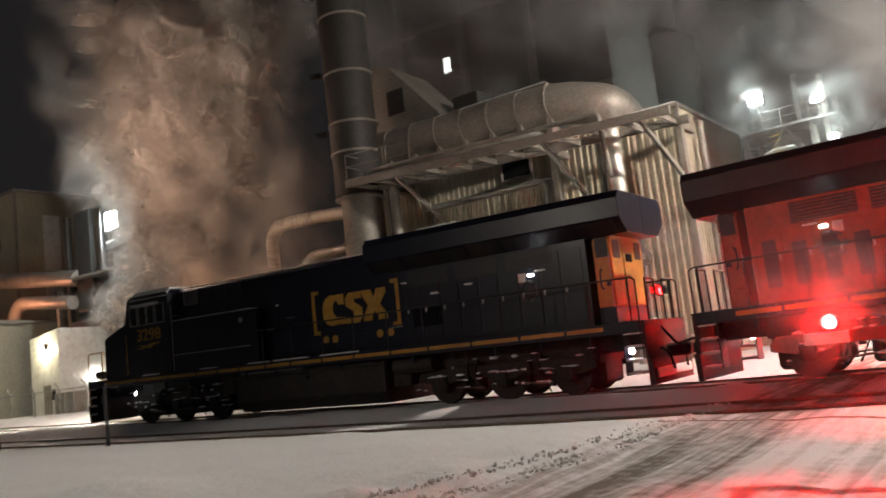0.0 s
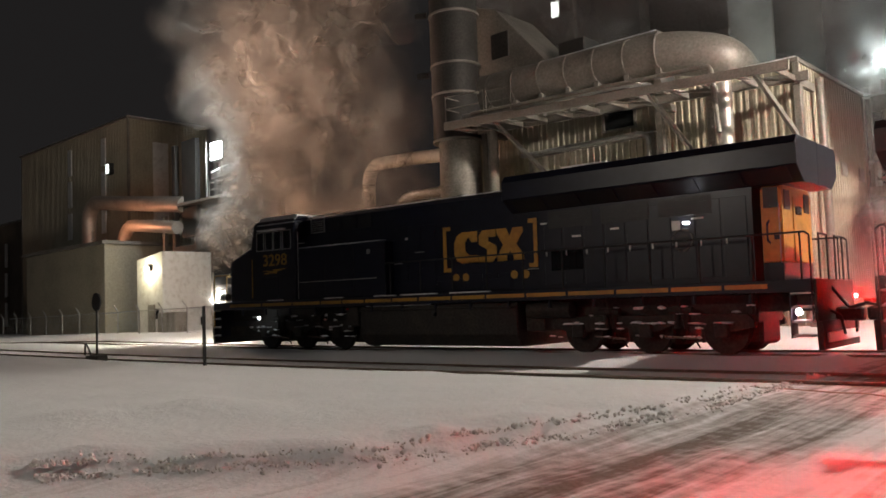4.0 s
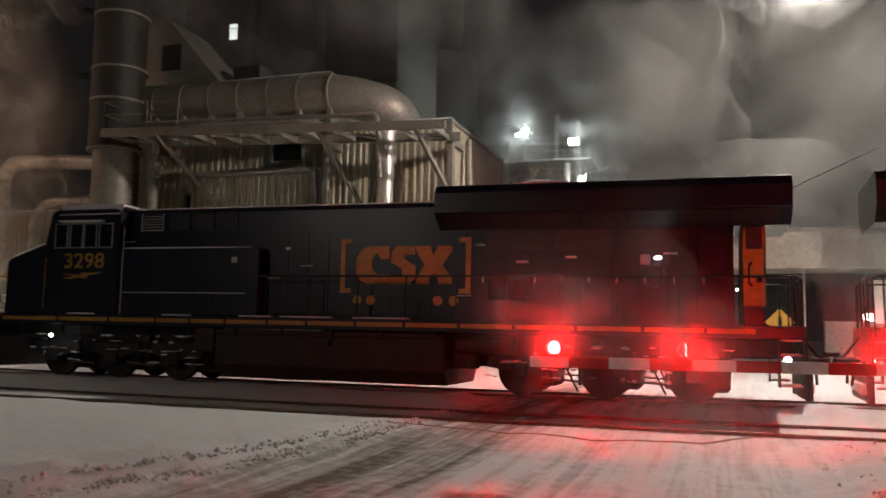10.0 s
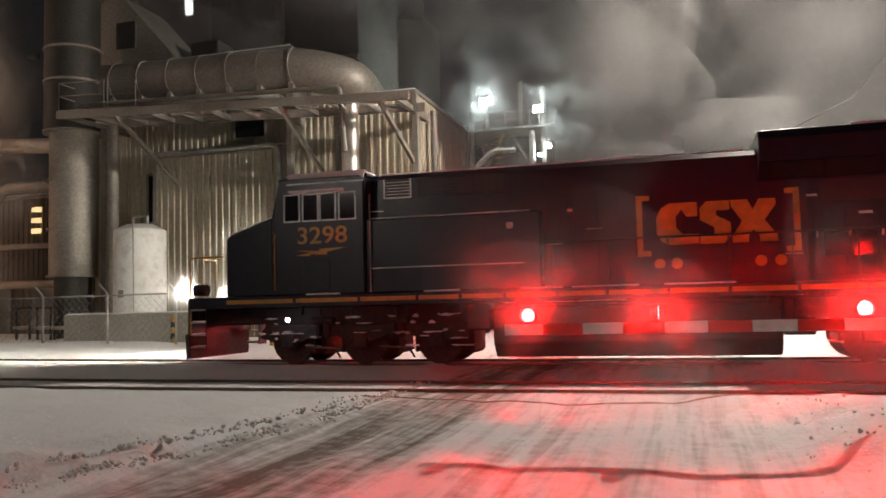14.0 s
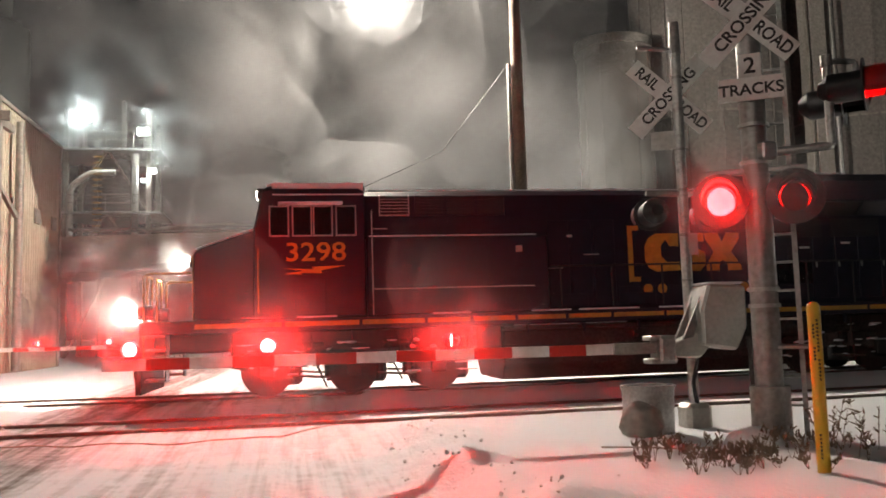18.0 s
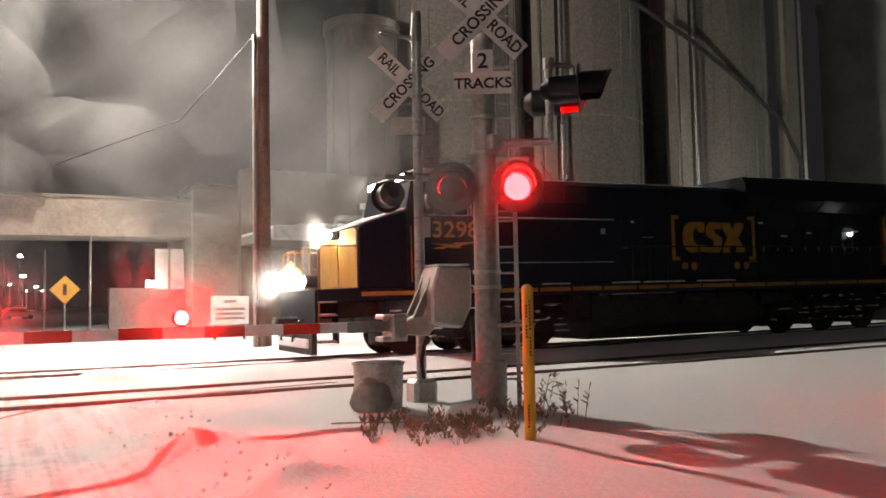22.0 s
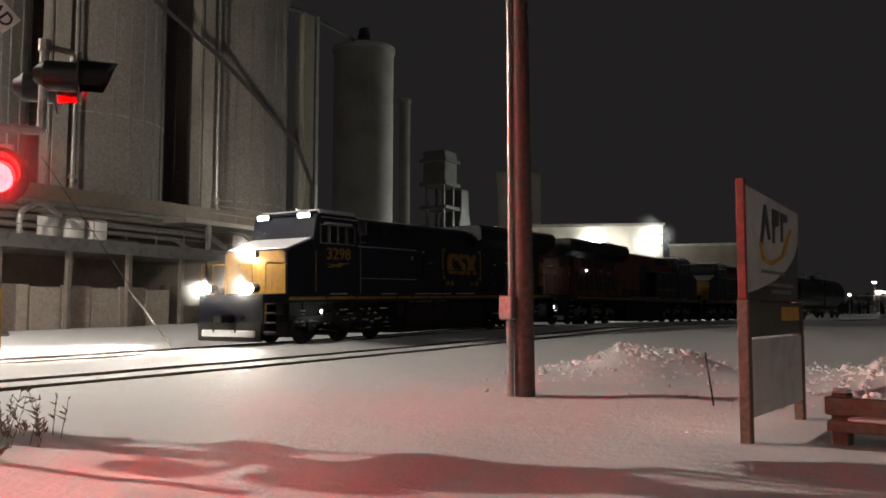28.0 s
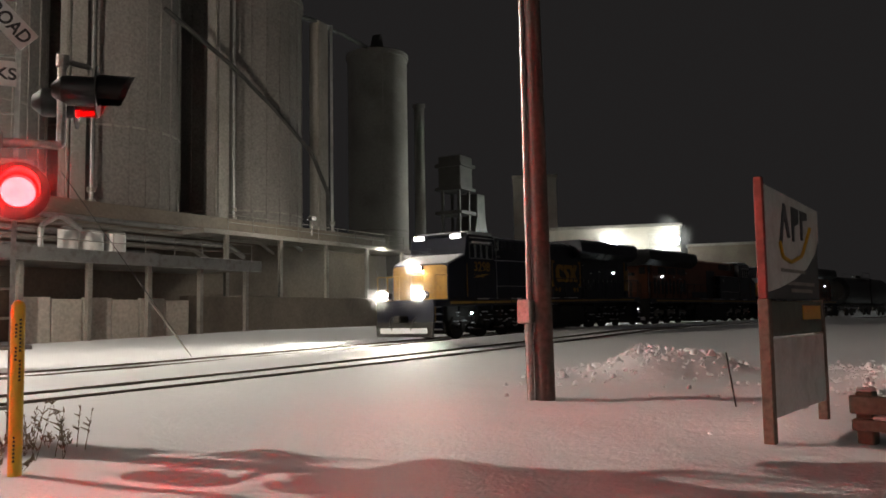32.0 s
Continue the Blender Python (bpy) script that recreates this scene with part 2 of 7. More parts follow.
def tube(points, r, seg=12):
    """A bent pipe through the points, its corners rounded."""
    bm = bmesh.new()
    pts = [Vector(p) for p in points]
    path = [pts[0]]
    for i in range(1, len(pts) - 1):
        a, b, c = pts[i - 1], pts[i], pts[i + 1]
        k = min(2.2 * r, (a - b).length * 0.45, (c - b).length * 0.45)
        p, q = b + (a - b).normalized() * k, b + (c - b).normalized() * k
        for j in range(5):
            u = j / 4
            path.append(p * (1 - u) ** 2 + b * 2 * u * (1 - u) + q * u * u)
    path.append(pts[-1])
    ring = []
    for i, p in enumerate(path):
        d = (path[min(i + 1, len(path) - 1)] - path[max(i - 1, 0)]).normalized()
        q = d.to_track_quat("Z", "Y")
        ring.append([bm.verts.new(p + q @ Vector((r * math.cos(k * math.tau / seg), r * math.sin(k * math.tau / seg), 0))) for k in range(seg)])
    for i in range(len(ring) - 1):
        # match the twist of neighbouring rings
        j0 = min(range(seg), key=lambda j: (ring[i][0].co - ring[i + 1][j].co).length)
        ring[i + 1] = ring[i + 1][j0:] + ring[i + 1][:j0]
        for k in range(seg):
            bm.faces.new((ring[i][k], ring[i][(k + 1) % seg], ring[i + 1][(k + 1) % seg], ring[i + 1][k]))
    bm.faces.new(ring[0])
    bm.faces.new(ring[-1][::-1])
    return bm


def letters(text, size, mat, parent, m, name="lettering", extrude=0.004, sx=1.0, bold=0.0):
    """Raised letters with the built-in font, centred on m, in its xy plane."""
    c = bpy.data.curves.new("t", "FONT")
    c.body, c.size, c.extrude, c.align_x, c.align_y, c.offset = text, size, extrude, "CENTER", "CENTER", bold
    c.resolution_u = 4
    tmp = new("tmp", c)
    me = bpy.data.meshes.new_from_object(tmp.evaluated_get(bpy.context.evaluated_depsgraph_get()))
    bpy.data.objects.remove(tmp)
    me.materials.clear()
    me.materials.append(mat)
    ob = new(name, me)
    ob.parent = parent
    ob.matrix_local = m @ Matrix.Diagonal((sx, 1, 1, 1))
    return ob


def base_shape(kind, n=4):
    """Corner points and faces of a small round lump or of a bar of length 1 along z."""
    bm = bmesh.new()
    if kind == "lump":
        bmesh.ops.create_icosphere(bm, subdivisions=n, radius=1)
    else:
        bmesh.ops.create_cone(bm, cap_ends=kind == "cone", segments=n, radius1=1, radius2=0.35, depth=1, matrix=Matrix.Translation((0, 0, 0.5)))
    out = np.array([v.co[:] for v in bm.verts]), [[v.index for v in f.verts] for f in bm.faces]
    bm.free()
    return out


class Heap:
    """Many small pieces gathered into one mesh."""

    def __init__(self):
        self.v, self.f, self.n = [], [], 0

    def add(self, shape, m, rough=0.0, seed=0.0):
        v, f = shape
        q = v.copy()
        if rough:
            q *= 1 + rough * np.sin(v[:, :1] * 3.1 + seed) * np.cos(v[:, 1:2] * 2.7 + seed * 1.7) + rough * 0.6 * np.sin(v[:, 2:3] * 5.3 + seed * 2.3)
        a = np.array(m)
        self.v.append(q @ a[:3, :3].T + a[:3, 3])
        self.f += [[i + self.n for i in x] for x in f]
        self.n += len(v)

    def bar(self, shape, a, b, r):
        a, b = Vector(a), Vector(b)
        d = b - a
        self.add(shape, Matrix.Translation(a) @ d.to_track_quat("Z", "Y").to_matrix().to_4x4() @ Matrix.Diagonal((r, r, d.length, 1)))

    def mesh(self, mat, smooth=False):
        me = bpy.data.meshes.new("heap")
        me.from_pydata(np.concatenate(self.v).tolist(), [], self.f)
        me.materials.append(mat)
        if smooth:
            me.polygons.foreach_set("use_smooth", [True] * len(me.polygons))
        return me


# ---- ground: one sheet to the horizon ----
def track_y(x):
    return 19.33 - 0.00107 * x * x


def bowl(x):
    x = max(-38, min(38, x))
    return 0.0003 * x + 0.00036 * x * x


ROAD_L = [(-60, -30.0), (0, -9.5), (3.5, -7.2), (5, -5.6), (7, -4.9), (10, -4.6), (16, -4.8), (24, -5.0), (60, -4.0), (2000, 60)]


def road_left(y):
    for (y0, x0), (y1, x1) in zip(ROAD_L, ROAD_L[1:]):
        if y <= y1:
            return x0 + (x1 - x0) * max(0, (y - y0) / (y1 - y0))
    return x1


def road_right(y):
    return 1.25 + 0.10 * math.sin(y * 1.3) + (0.06 * (y - 20) if y > 20 else 0) + (0.5 * (2 - y) if y < 2 else 0)


def ground_z(x, y):
    z = bowl(x)
    n1 = noise.noise((x * 0.23, y * 0.23, 1.7))
    n2 = noise.noise((x * 0.9, y * 0.9, 4.1))
    l, r = road_left(y), road_right(y)
    if l < x < r and y < 300:
        edge = min(x - l, r - x)
        rut = sum(math.exp(-((x - o - 0.15 * n1) / 0.24) ** 2) for o in (-4.3, -3.7, -2.95, -1.6, 0.0))
        z += -0.02 - 0.10 * max(0.0, min(1.0, (12.5 - y) / 3.5)) * min(1, edge / 0.5) - 0.035 * rut * min(1, edge) + 0.012 * n2
        z += 0.02 * noise.noise((x * 3.1, y * 1.2, 9))
    else:
        d = (l - x) if x <= l else (x - r)
        z += min(0.09, 0.10 * d) + 0.05 * n1 + 0.03 * n2
        z += 0.16 * math.exp(-((d - 0.35) / 0.35) ** 2) * (0.6 + 0.9 * noise.noise((x * 1.8, y * 1.8, 7))) * (1.2 if x > r else 0.75)
    # the tracks lie in shallow cleared strips
    for off in (0, -5.75):
        dy = y - track_y(x) - off
        if abs(dy) < 2.2 and abs(x) < 300:
            k = 1 - max(0, (abs(dy) - 1.5) / 0.7)
            z = z * (1 - k) + (bowl(x) - 0.05 + 0.012 * n2) * k
    # ploughed heap beside the sign
    z += 0.55 * math.exp(-(((x - 15.0) / 1.5) ** 2 + ((y - 4.2) / 1.2) ** 2)) * (1 + 0.5 * n2)
    z += 0.42 * math.exp(-(((x - 14.2) / 2.2) ** 2 + ((y + 0.6) / 1.4) ** 2)) * (1 + 0.9 * n2 + 0.5 * noise.noise((x * 3, y * 3, 2)))
    # drifts by the near left
    z += 0.16 * math.exp(-(((x + 9.4) / 1.0) ** 2 + ((y - 5.9) / 0.7) ** 2)) + 0.12 * math.exp(-(((x + 10.2) / 0.8) ** 2 + ((y - 4.6) / 0.6) ** 2))
    return z


def spread(lo, hi, step, far):
    c = list(np.arange(lo, hi + step / 2, step))
    out, d = [], step
    while True:
        d *= 1.6
        if (out[-1] if out else hi) + d > far:
            break
        out.append((out[-1] if out else hi) + d)
    low, d = [], step
    while True:
        d *= 1.6
        v = (low[-1] if low else lo) - d
        if v < -far:
            break
        low.append(v)
    return low[::-1] + c + out


def ground_material():
    m = bpy.data.materials.new("trampled_snow")
    m.use_nodes = True
    t = m.node_tree
    b = t.nodes["Principled BSDF"]
    co = t.nodes.new("ShaderNodeTexCoord")
    at = t.nodes.new("ShaderNodeAttribute")
    at.attribute_name = "mud"

    def noise_node(scale, detail=6, stretch=None):
        n = t.nodes.new("ShaderNodeTexNoise")
        n.inputs["Scale"].default_value, n.inputs["Detail"].default_value = scale, detail
        if stretch:
            mp = t.nodes.new("ShaderNodeMapping")
            mp.inputs["Scale"].default_value = stretch
            t.links.new(co.outputs["Object"], mp.inputs["Vector"])
            t.links.new(mp.outputs["Vector"], n.inputs["Vector"])
        else:
            t.links.new(co.outputs["Object"], n.inputs["Vector"])
        return n

    def maths(op, a, b_, clamp=False):
        n = t.nodes.new("ShaderNodeMath")
        n.operation, n.use_clamp = op, clamp
        for i, v in enumerate((a, b_)):
            if isinstance(v, (int, float)):
                n.inputs[i].default_value = v
            else:
                t.links.new(v, n.inputs[i])
        return n.outputs[0]

    streak, fine, clump = noise_node(1.0, 5, (5.5, 0.22, 1)), noise_node(22), noise_node(5.5, 8)
    thread = noise_node(1.0, 4, (17.0, 0.6, 1))
    k = maths("ADD", at.outputs["Fac"], maths("MULTIPLY", maths("SUBTRACT", streak.outputs["Fac"], 0.5), 1.3))
    k = maths("ADD", k, maths("MULTIPLY", maths("SUBTRACT", thread.outputs["Fac"], 0.5), 0.7))
    k = maths("ADD", k, maths("MULTIPLY", maths("SUBTRACT", clump.outputs["Fac"], 0.5), 0.75))
    k = maths("MULTIPLY", maths("SUBTRACT", k, 0.25), 1.5, True)
    k = maths("MULTIPLY", k, maths("MULTIPLY", at.outputs["Fac"], 2.2, True), True)
    mix = t.nodes.new("ShaderNodeMix")
    mix.data_type = "RGBA"
    mix.inputs["A"].default_value, mix.inputs["B"].default_value = (0.79, 0.80, 0.82, 1), (0.15, 0.125, 0.10, 1)
    t.links.new(k, mix.inputs["Factor"])
    t.links.new(mix.outputs["Result"], b.inputs["Base Color"])
    b.inputs["Roughness"].default_value = 0.7
    bp = t.nodes.new("ShaderNodeBump")
    bp.inputs["Strength"].default_value, bp.inputs["Distance"].default_value = 0.5, 0.05
    t.links.new(maths("ADD", maths("MULTIPLY", clump.outputs["Fac"], 1.0), maths("MULTIPLY", fine.outputs["Fac"], 0.35)), bp.inputs["Height"])
    t.links.new(bp.outputs["Normal"], b.inputs["Normal"])
    return m


def build_ground():
    xs, ys = spread(-30, 24, 0.22, 2500), spread(1.5, 21, 0.16, 2500)
    verts = [(x, y, ground_z(x, y)) for y in ys for x in xs]
    nx = len(xs)
    faces = [(j * nx + i, j * nx + i + 1, (j + 1) * nx + i + 1, (j + 1) * nx + i) for j in range(len(ys) - 1) for i in range(nx - 1)]
    me = bpy.data.meshes.new("ground")
    me.from_pydata(verts, [], faces)
    me.polygons.foreach_set("use_smooth", [True] * len(faces))
    mud = []
    for x, y, z in verts:
        l, r = road_left(y), road_right(y)
        v = 0.0
        if l - 0.4 < x < r + 0.2 and y < 400:
            u = x + 0.12 * math.sin(y * 0.35)
            v = 0.26 + sum(h * math.exp(-((u - c) / w) ** 2) for c, h, w in ((-4.35, 0.30, 0.28), (-3.72, 0.62, 0.36), (-3.0, 0.52, 0.26), (-1.6, 0.14, 0.4), (0.0, 0.10, 0.4)))
            v *= min(1, max(0, (x - l + 0.4) / 0.5)) * min(1, max(0, (r + 0.2 - x) / 0.5))
        for off in (0, -5.75):
            dy = y - track_y(x) - off
            if abs(x) < 400:
                for g in (-0.72, 0.72):
                    v += 0.34 * math.exp(-((dy - g) / 0.20) ** 2)
                if abs(dy) < 2.0 and off == 0:
                    v += 0.16
        mud.append(v)
    at = me.attributes.new("mud", "FLOAT", "POINT")
    at.data.foreach_set("value", mud)
    me.materials.append(ground_material())
    return tagged(new("ground", me), "snow-covered ground with a rutted muddy road across the tracks", "snow", kind="structure")


build_ground()


def build_rails():
    """Two tracks, each with two rails on the snow."""
    for off, name in ((0, "main_track"), (-5.75, "siding_track")):
        tr = thing(name, "snow-covered railway track with two steel rails", "railway track", kind="structure")
        for g in (-0.72, 0.72):
            bm = bmesh.new()
            prof = [(-0.055, 0), (0.055, 0), (0.055, 0.02), (0.012, 0.035), (0.012, 0.11), (0.036, 0.125), (0.036, 0.155), (-0.036, 0.155), (-0.036, 0.125), (-0.012, 0.11), (-0.012, 0.035), (-0.055, 0.02)]
            rings = []
            for x in list(np.arange(-130, 190, 4.0)):
                y = track_y(x) + off + g
                rings.append([bm.verts.new((x, y + u, bowl(x) - 0.155 + w)) for u, w in prof])
            for a, b in zip(rings, rings[1:]):
                for i in range(len(prof)):
                    bm.faces.new((a[i], b[i], b[(i + 1) % 12], a[(i + 1) % 12]))
            part("rail", bm, STEEL, tr)


build_rails()


# ---- the train ----
def bow(pts_fn, n=8):
    return [pts_fn(i / n) for i in range(n + 1)]


def wheelset(parent, x, r=0.53):
    for y in (-0.78, 0.78):
        bm = bmesh.new()
        rod(bm, (x, y - 0.06, r), (x, y + 0.06, r), r, seg=24)
        s = -1 if y < 0 else 1
        rod(bm, (x, y - s * 0.02, r), (x, y - s * 0.075, r), r + 0.025, seg=24)
        rod(bm, (x, y + s * 0.05, r), (x, y + s * 0.16, r), 0.13, seg=12)
        part("wheel", bm, GRIME, parent, smooth=True)


def truck(parent, xs, iron=GRIME):
    """A three-axle truck: side frames, springs, journal boxes and brake cylinders."""
    lo, hi = xs[0] - 0.75, xs[-1] + 0.75
    for s in (-1, 1):
        y = s * 1.02
        pts = [(lo, 0.75), (lo + 0.15, 0.92), (hi - 0.15, 0.92), (hi, 0.75), (hi, 0.62)]
        for a, b in zip(xs[::-1], xs[::-1][1:]):
            pts += [(a + 0.25, 0.52), (a - 0.25, 0.52), ((a + b) / 2 + 0.3, 0.68), ((a + b) / 2 - 0.3, 0.68)]
        pts += [(xs[0] + 0.25, 0.52), (xs[0] - 0.25, 0.52), (lo, 0.62)]
        part("truck_frame", Pz(pts, "y", y - 0.06, y + 0.06, 0.012), iron, parent)
        for x in xs:
            part("journal_box", B((x - 0.17, y - 0.14 if s < 0 else y - 0.02, 0.38), (x + 0.17, y + 0.02 if s < 0 else y + 0.14, 0.72), 0.03), GRIME, parent)
            part("snow_ledge", B((x - 0.15, y + s * 0.0, 0.72), (x + 0.15, y + s * 0.14, 0.745), 0.01), SNOWCAP, parent, "crust of snow")
        for a, b in zip(xs, xs[1:]):
            bm = bmesh.new()
            for k in (-0.12, 0.12):
                rod(bm, ((a + b) / 2 + k, y + s * 0.09, 0.60), ((a + b) / 2 + k, y + s * 0.09, 0.95), 0.075, seg=10)
            part("spring", bm, GRIME, parent, smooth=True)
            part("brake_cylinder", Rd(((a + b) / 2 - 0.28, y + s * 0.12, 1.02), ((a + b) / 2 + 0.28, y + s * 0.12, 1.02), 0.085), GRIME, parent, smooth=True)
            part("brake_rod", Rd((a + 0.5, y + s * 0.14, 0.42), (b - 0.5, y + s * 0.14, 0.36), 0.025), STEEL, parent)
    for x in xs:
        wheelset(parent, x)
        part("traction_motor", B((x - 0.5, -0.62, 0.2), (x + 0.75, 0.62, 1.0), 0.08), GRIME, parent)
    rnd, lump, hp = random.Random(int(lo * 10)), base_shape("lump", 1), Heap()
    for i in range(70):
        sd = rnd.choice((-1, 1))
        q = Matrix.Translation((rnd.uniform(lo, hi), sd * rnd.uniform(1.06, 1.2), rnd.choice((0.42, 0.60, 0.74, 0.94, 1.1)) + rnd.gauss(0, 0.02)))
        hp.add(lump, q @ Matrix.Diagonal((rnd.uniform(0.04, 0.20), rnd.uniform(0.03, 0.07), rnd.uniform(0.012, 0.04), 1)), 0.35, i)
    part("snow_crust", hp.mesh(SNOWCAP, True), None, parent, "ragged bits of caked snow")["kind"] = "stuff"
    part("bolster", B((lo, -0.85, 0.72), (hi, 0.85, 1.36), 0.03), GRIME, parent)
    for s in (-1, 1):
        for a, b in zip(xs, xs[1:]):
            m = (a + b) / 2
            part("brake_shoe", B((m - 0.42, s * 0.70, 0.26), (m - 0.34, s * 0.86, 0.66), 0.02), GRIME, parent)
            part("brake_shoe", B((m + 0.34, s * 0.70, 0.26), (m + 0.42, s * 0.86, 0.66), 0.02), GRIME, parent)
            part("sand_pipe", tube([(m, s * 1.3, 1.3), (m + 0.1, s * 1.2, 0.7), (m + 0.35, s * 0.95, 0.15)], 0.022, 6), GRIME, parent)
        part("brake_hanger", B((hi - 0.1, s * 0.98, 0.9), (hi, s * 1.16, 1.3), 0.02), GRIME, parent)


def hand_rail(parent, pts, r=0.022, mat=BLACK):
    bm = bmesh.new()
    for a, b in zip(pts, pts[1:]):
        rod(bm, a, b, r, seg=8)
    part("handrail", bm, mat, parent)


def hood_outline(w, z0, z1, cham=0.12):
    return [(-w, z0), (w, z0), (w, z1 - cham), (w - cham * 1.2, z1), (-w + cham * 1.2, z1), (-w, z1 - cham)]


def locomotive(name, label, marked=True, lit=True):
    L = thing(name, label, "locomotive", group="train")
    paint = NAVY if marked else ORANGE
    # frame and walkway
    part("underframe", Pz([(-1.0, 1.36), (19.9, 1.36), (19.9, 1.63), (-1.0, 1.63)], "y", -1.5, 1.5, 0.015), NAVY, L)
    for s in (-1, 1):
        x = 0.0
        for i, w in enumerate((1.82, 1.62, 1.4, 1.0, 1.0, 1.15, 1.05, 1.25, 1.2, 1.3, 1.25, 1.35, 1.4, 1.25, 1.0)):
            if x + w > 19.2:
                w = 19.2 - x
            if w > 0.1:
                part("stripe", B((x + 0.035, s * 1.5, 1.455), (x + w - 0.035, s * 1.512, 1.555), 0.004), YELLOW, L, "yellow reflective stripe")
            x += w
        for i in range(15):
            xx = 0.7 + i * 1.28
            part("sill_bracket", B((xx - 0.03, s * 1.42, 1.16), (xx + 0.03, s * 1.5, 1.36), 0.006), NAVY, L)
        for x0, x1 in ((2.1, 2.25), (5.0, 5.12), (7.2, 7.4), (8.3, 9.0), (10.2, 10.9)):
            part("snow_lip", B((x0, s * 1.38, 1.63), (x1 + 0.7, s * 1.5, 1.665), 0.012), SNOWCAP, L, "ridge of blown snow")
    # nose
    bm = bmesh.new()
    prof = [(0.0, 1.63), (1.25, 1.63), (1.25, 3.50), (0.12, 3.12), (0.0, 3.02)]
    prism(bm, prof, "y", -1.45, 1.45, 0.03)
    part("nose", bm, NAVY, L)
    part("nose_front_panel", Pz([(-1.38, 1.66), (1.38, 1.66), (1.38, 2.98), (1.2, 3.06), (-1.2, 3.06), (-1.38, 2.98)], "x", -0.02, 0.006, 0.004), YELLOW, L, "yellow nose front")
    part("nose_snow", Pz([(0.05, 3.115), (1.22, 3.50), (1.22, 3.545), (0.05, 3.15)], "y", -1.36, 1.36, 0.012), SNOWCAP, L, "thin sheet of snow")
    part("nose_door", B((-0.045, -0.1, 1.7), (-0.018, 0.52, 2.85), 0.012), YELLOW, L)
    # cab
    bm = bmesh.new()
    prism(bm, [(1.22, 1.63), (3.58, 1.63), (3.58, 4.30), (3.45, 4.38), (1.55, 4.38), (1.40, 4.30), (1.22, 3.50)], "y", -1.46, 1.46, 0.03)
    part("cab", bm, NAVY, L)
    part("cab_roof", Pz([(1.36, 4.36), (3.62, 4.36), (3.58, 4.46), (1.55, 4.46)], "y", -1.3, 1.3, 0.02), NAVY, L)
    part("roof_snow", Pz([(1.5, 4.462), (3.56, 4.462), (3.5, 4.53), (1.62, 4.53)], "y", -1.30, 1.30, 0.02), SNOWCAP, L, "flat cap of snow")
    for s in (-1, 1):
        part("roof_edge_snow", Pz([(s * 1.475, 4.24), (s * 1.30, 4.53), (s * 1.25, 4.50), (s * 1.45, 4.23)], "x", 1.62, 3.56, 0.008), SNOWCAP, L, "crust of snow on the roof's shoulder")
        part("antenna", Rd((2.3, s * 0.8, 4.53), (2.3, s * 0.8, 4.62), 0.05, seg=8), BLACK, L)
    for s in (-1, 1):
        for x0, x1 in ((1.58, 1.94), (2.06, 2.42), (2.50, 2.86), (2.98, 3.36)):
            w = part("window", B((x0, s * 1.455, 3.38), (x1, s * 1.468, 3.98), 0.01), GLASS, L)
            bm = bmesh.new()
            for a, b in (((x0 - 0.03, 3.35), (x1 + 0.03, 3.38)), ((x0 - 0.03, 3.98), (x1 + 0.03, 4.01)), ((x0 - 0.03, 3.38), (x0, 3.98)), ((x1, 3.38), (x1 + 0.03, 3.98))):
                box(bm, (a[0], s * 1.458, a[1]), (b[0], s * 1.482, b[1]))
            part("window_frame", bm, GALV, w)
        part("drip_rail", Pz([(s * 1.46, 4.02), (s * 1.62, 4.05), (s * 1.62, 4.075), (s * 1.46, 4.08)], "x", 1.75, 3.1), SNOWCAP, L, "snowy awning over the cab windows")
        part("grab_iron", Rd((1.32, s * 1.49, 1.75), (1.32, s * 1.49, 3.1), 0.016, seg=6), YELLOW, L)
        part("battery_door", B((2.05, s * 1.455, 1.72), (2.72, s * 1.475, 2.45), 0.012), NAVY, L)
        if marked:
            m = pose(2.52, s * 1.462, 3.0, 90, 0, 0 if s < 0 else 180)
            letters("3298", 0.56, YELLOW, L, m, "cab_number", 0.005, 1.16, 0.006)
            part("bolt_mark", Pz([(1.82, 2.68), (2.46, 2.65), (2.44, 2.70), (3.14, 2.72), (2.62, 2.62), (2.66, 2.56), (2.20, 2.58), (2.22, 2.54), (1.84, 2.56), (2.26, 2.62)], "y", s * 1.461, s * 1.468), YELLOW, L, "small yellow bolt mark")
    # windscreens
    for y0, y1 in ((-1.25, -0.5), (-0.4, 0.4), (0.5, 1.25)):
        part("windscreen", Pz([(1.235, 3.56), (1.26, 3.56), (1.40, 4.14), (1.375, 4.14)], "y", y0, y1), GLASS, L)
    for y in (-0.95, 0.95):
        nb = part("number_board", B((1.30, y - 0.30, 4.20), (1.50, y + 0.30, 4.42), 0.015), BLACK, L)
        part("number_glass", B((1.285, y - 0.26, 4.23), (1.298, y + 0.26, 4.39)), glow_white if lit else GLASS, nb)
    # long hood
    bm = bmesh.new()
    prism(bm, hood_outline(1.02, 1.63, 4.40), "x", 3.58, 13.05, 0.0)
    part("engine_hood", bm, paint, L)
    part("rear_hood", Pz(hood_outline(1.05, 1.63, 4.1), "x", 13.05, 18.62), paint, L)
    part("hood_end", Pz(hood_outline(1.05, 2.03, 3.74), "x", 18.80, 19.22, 0.01), YELLOW if marked else ORANGE, L, "yellow rear end of the hood" if marked else "")
    part("hood_end_foot", Pz([(-1.05, 1.63), (1.05, 1.63), (1.05, 2.026), (-1.05, 2.026)], "x", 18.80, 19.22, 0.01), paint, L)
    part("end_panel", Pz(hood_outline(1.03, 2.05, 3.72), "x", 19.22, 19.25), YELLOW if marked else ORANGE, L)
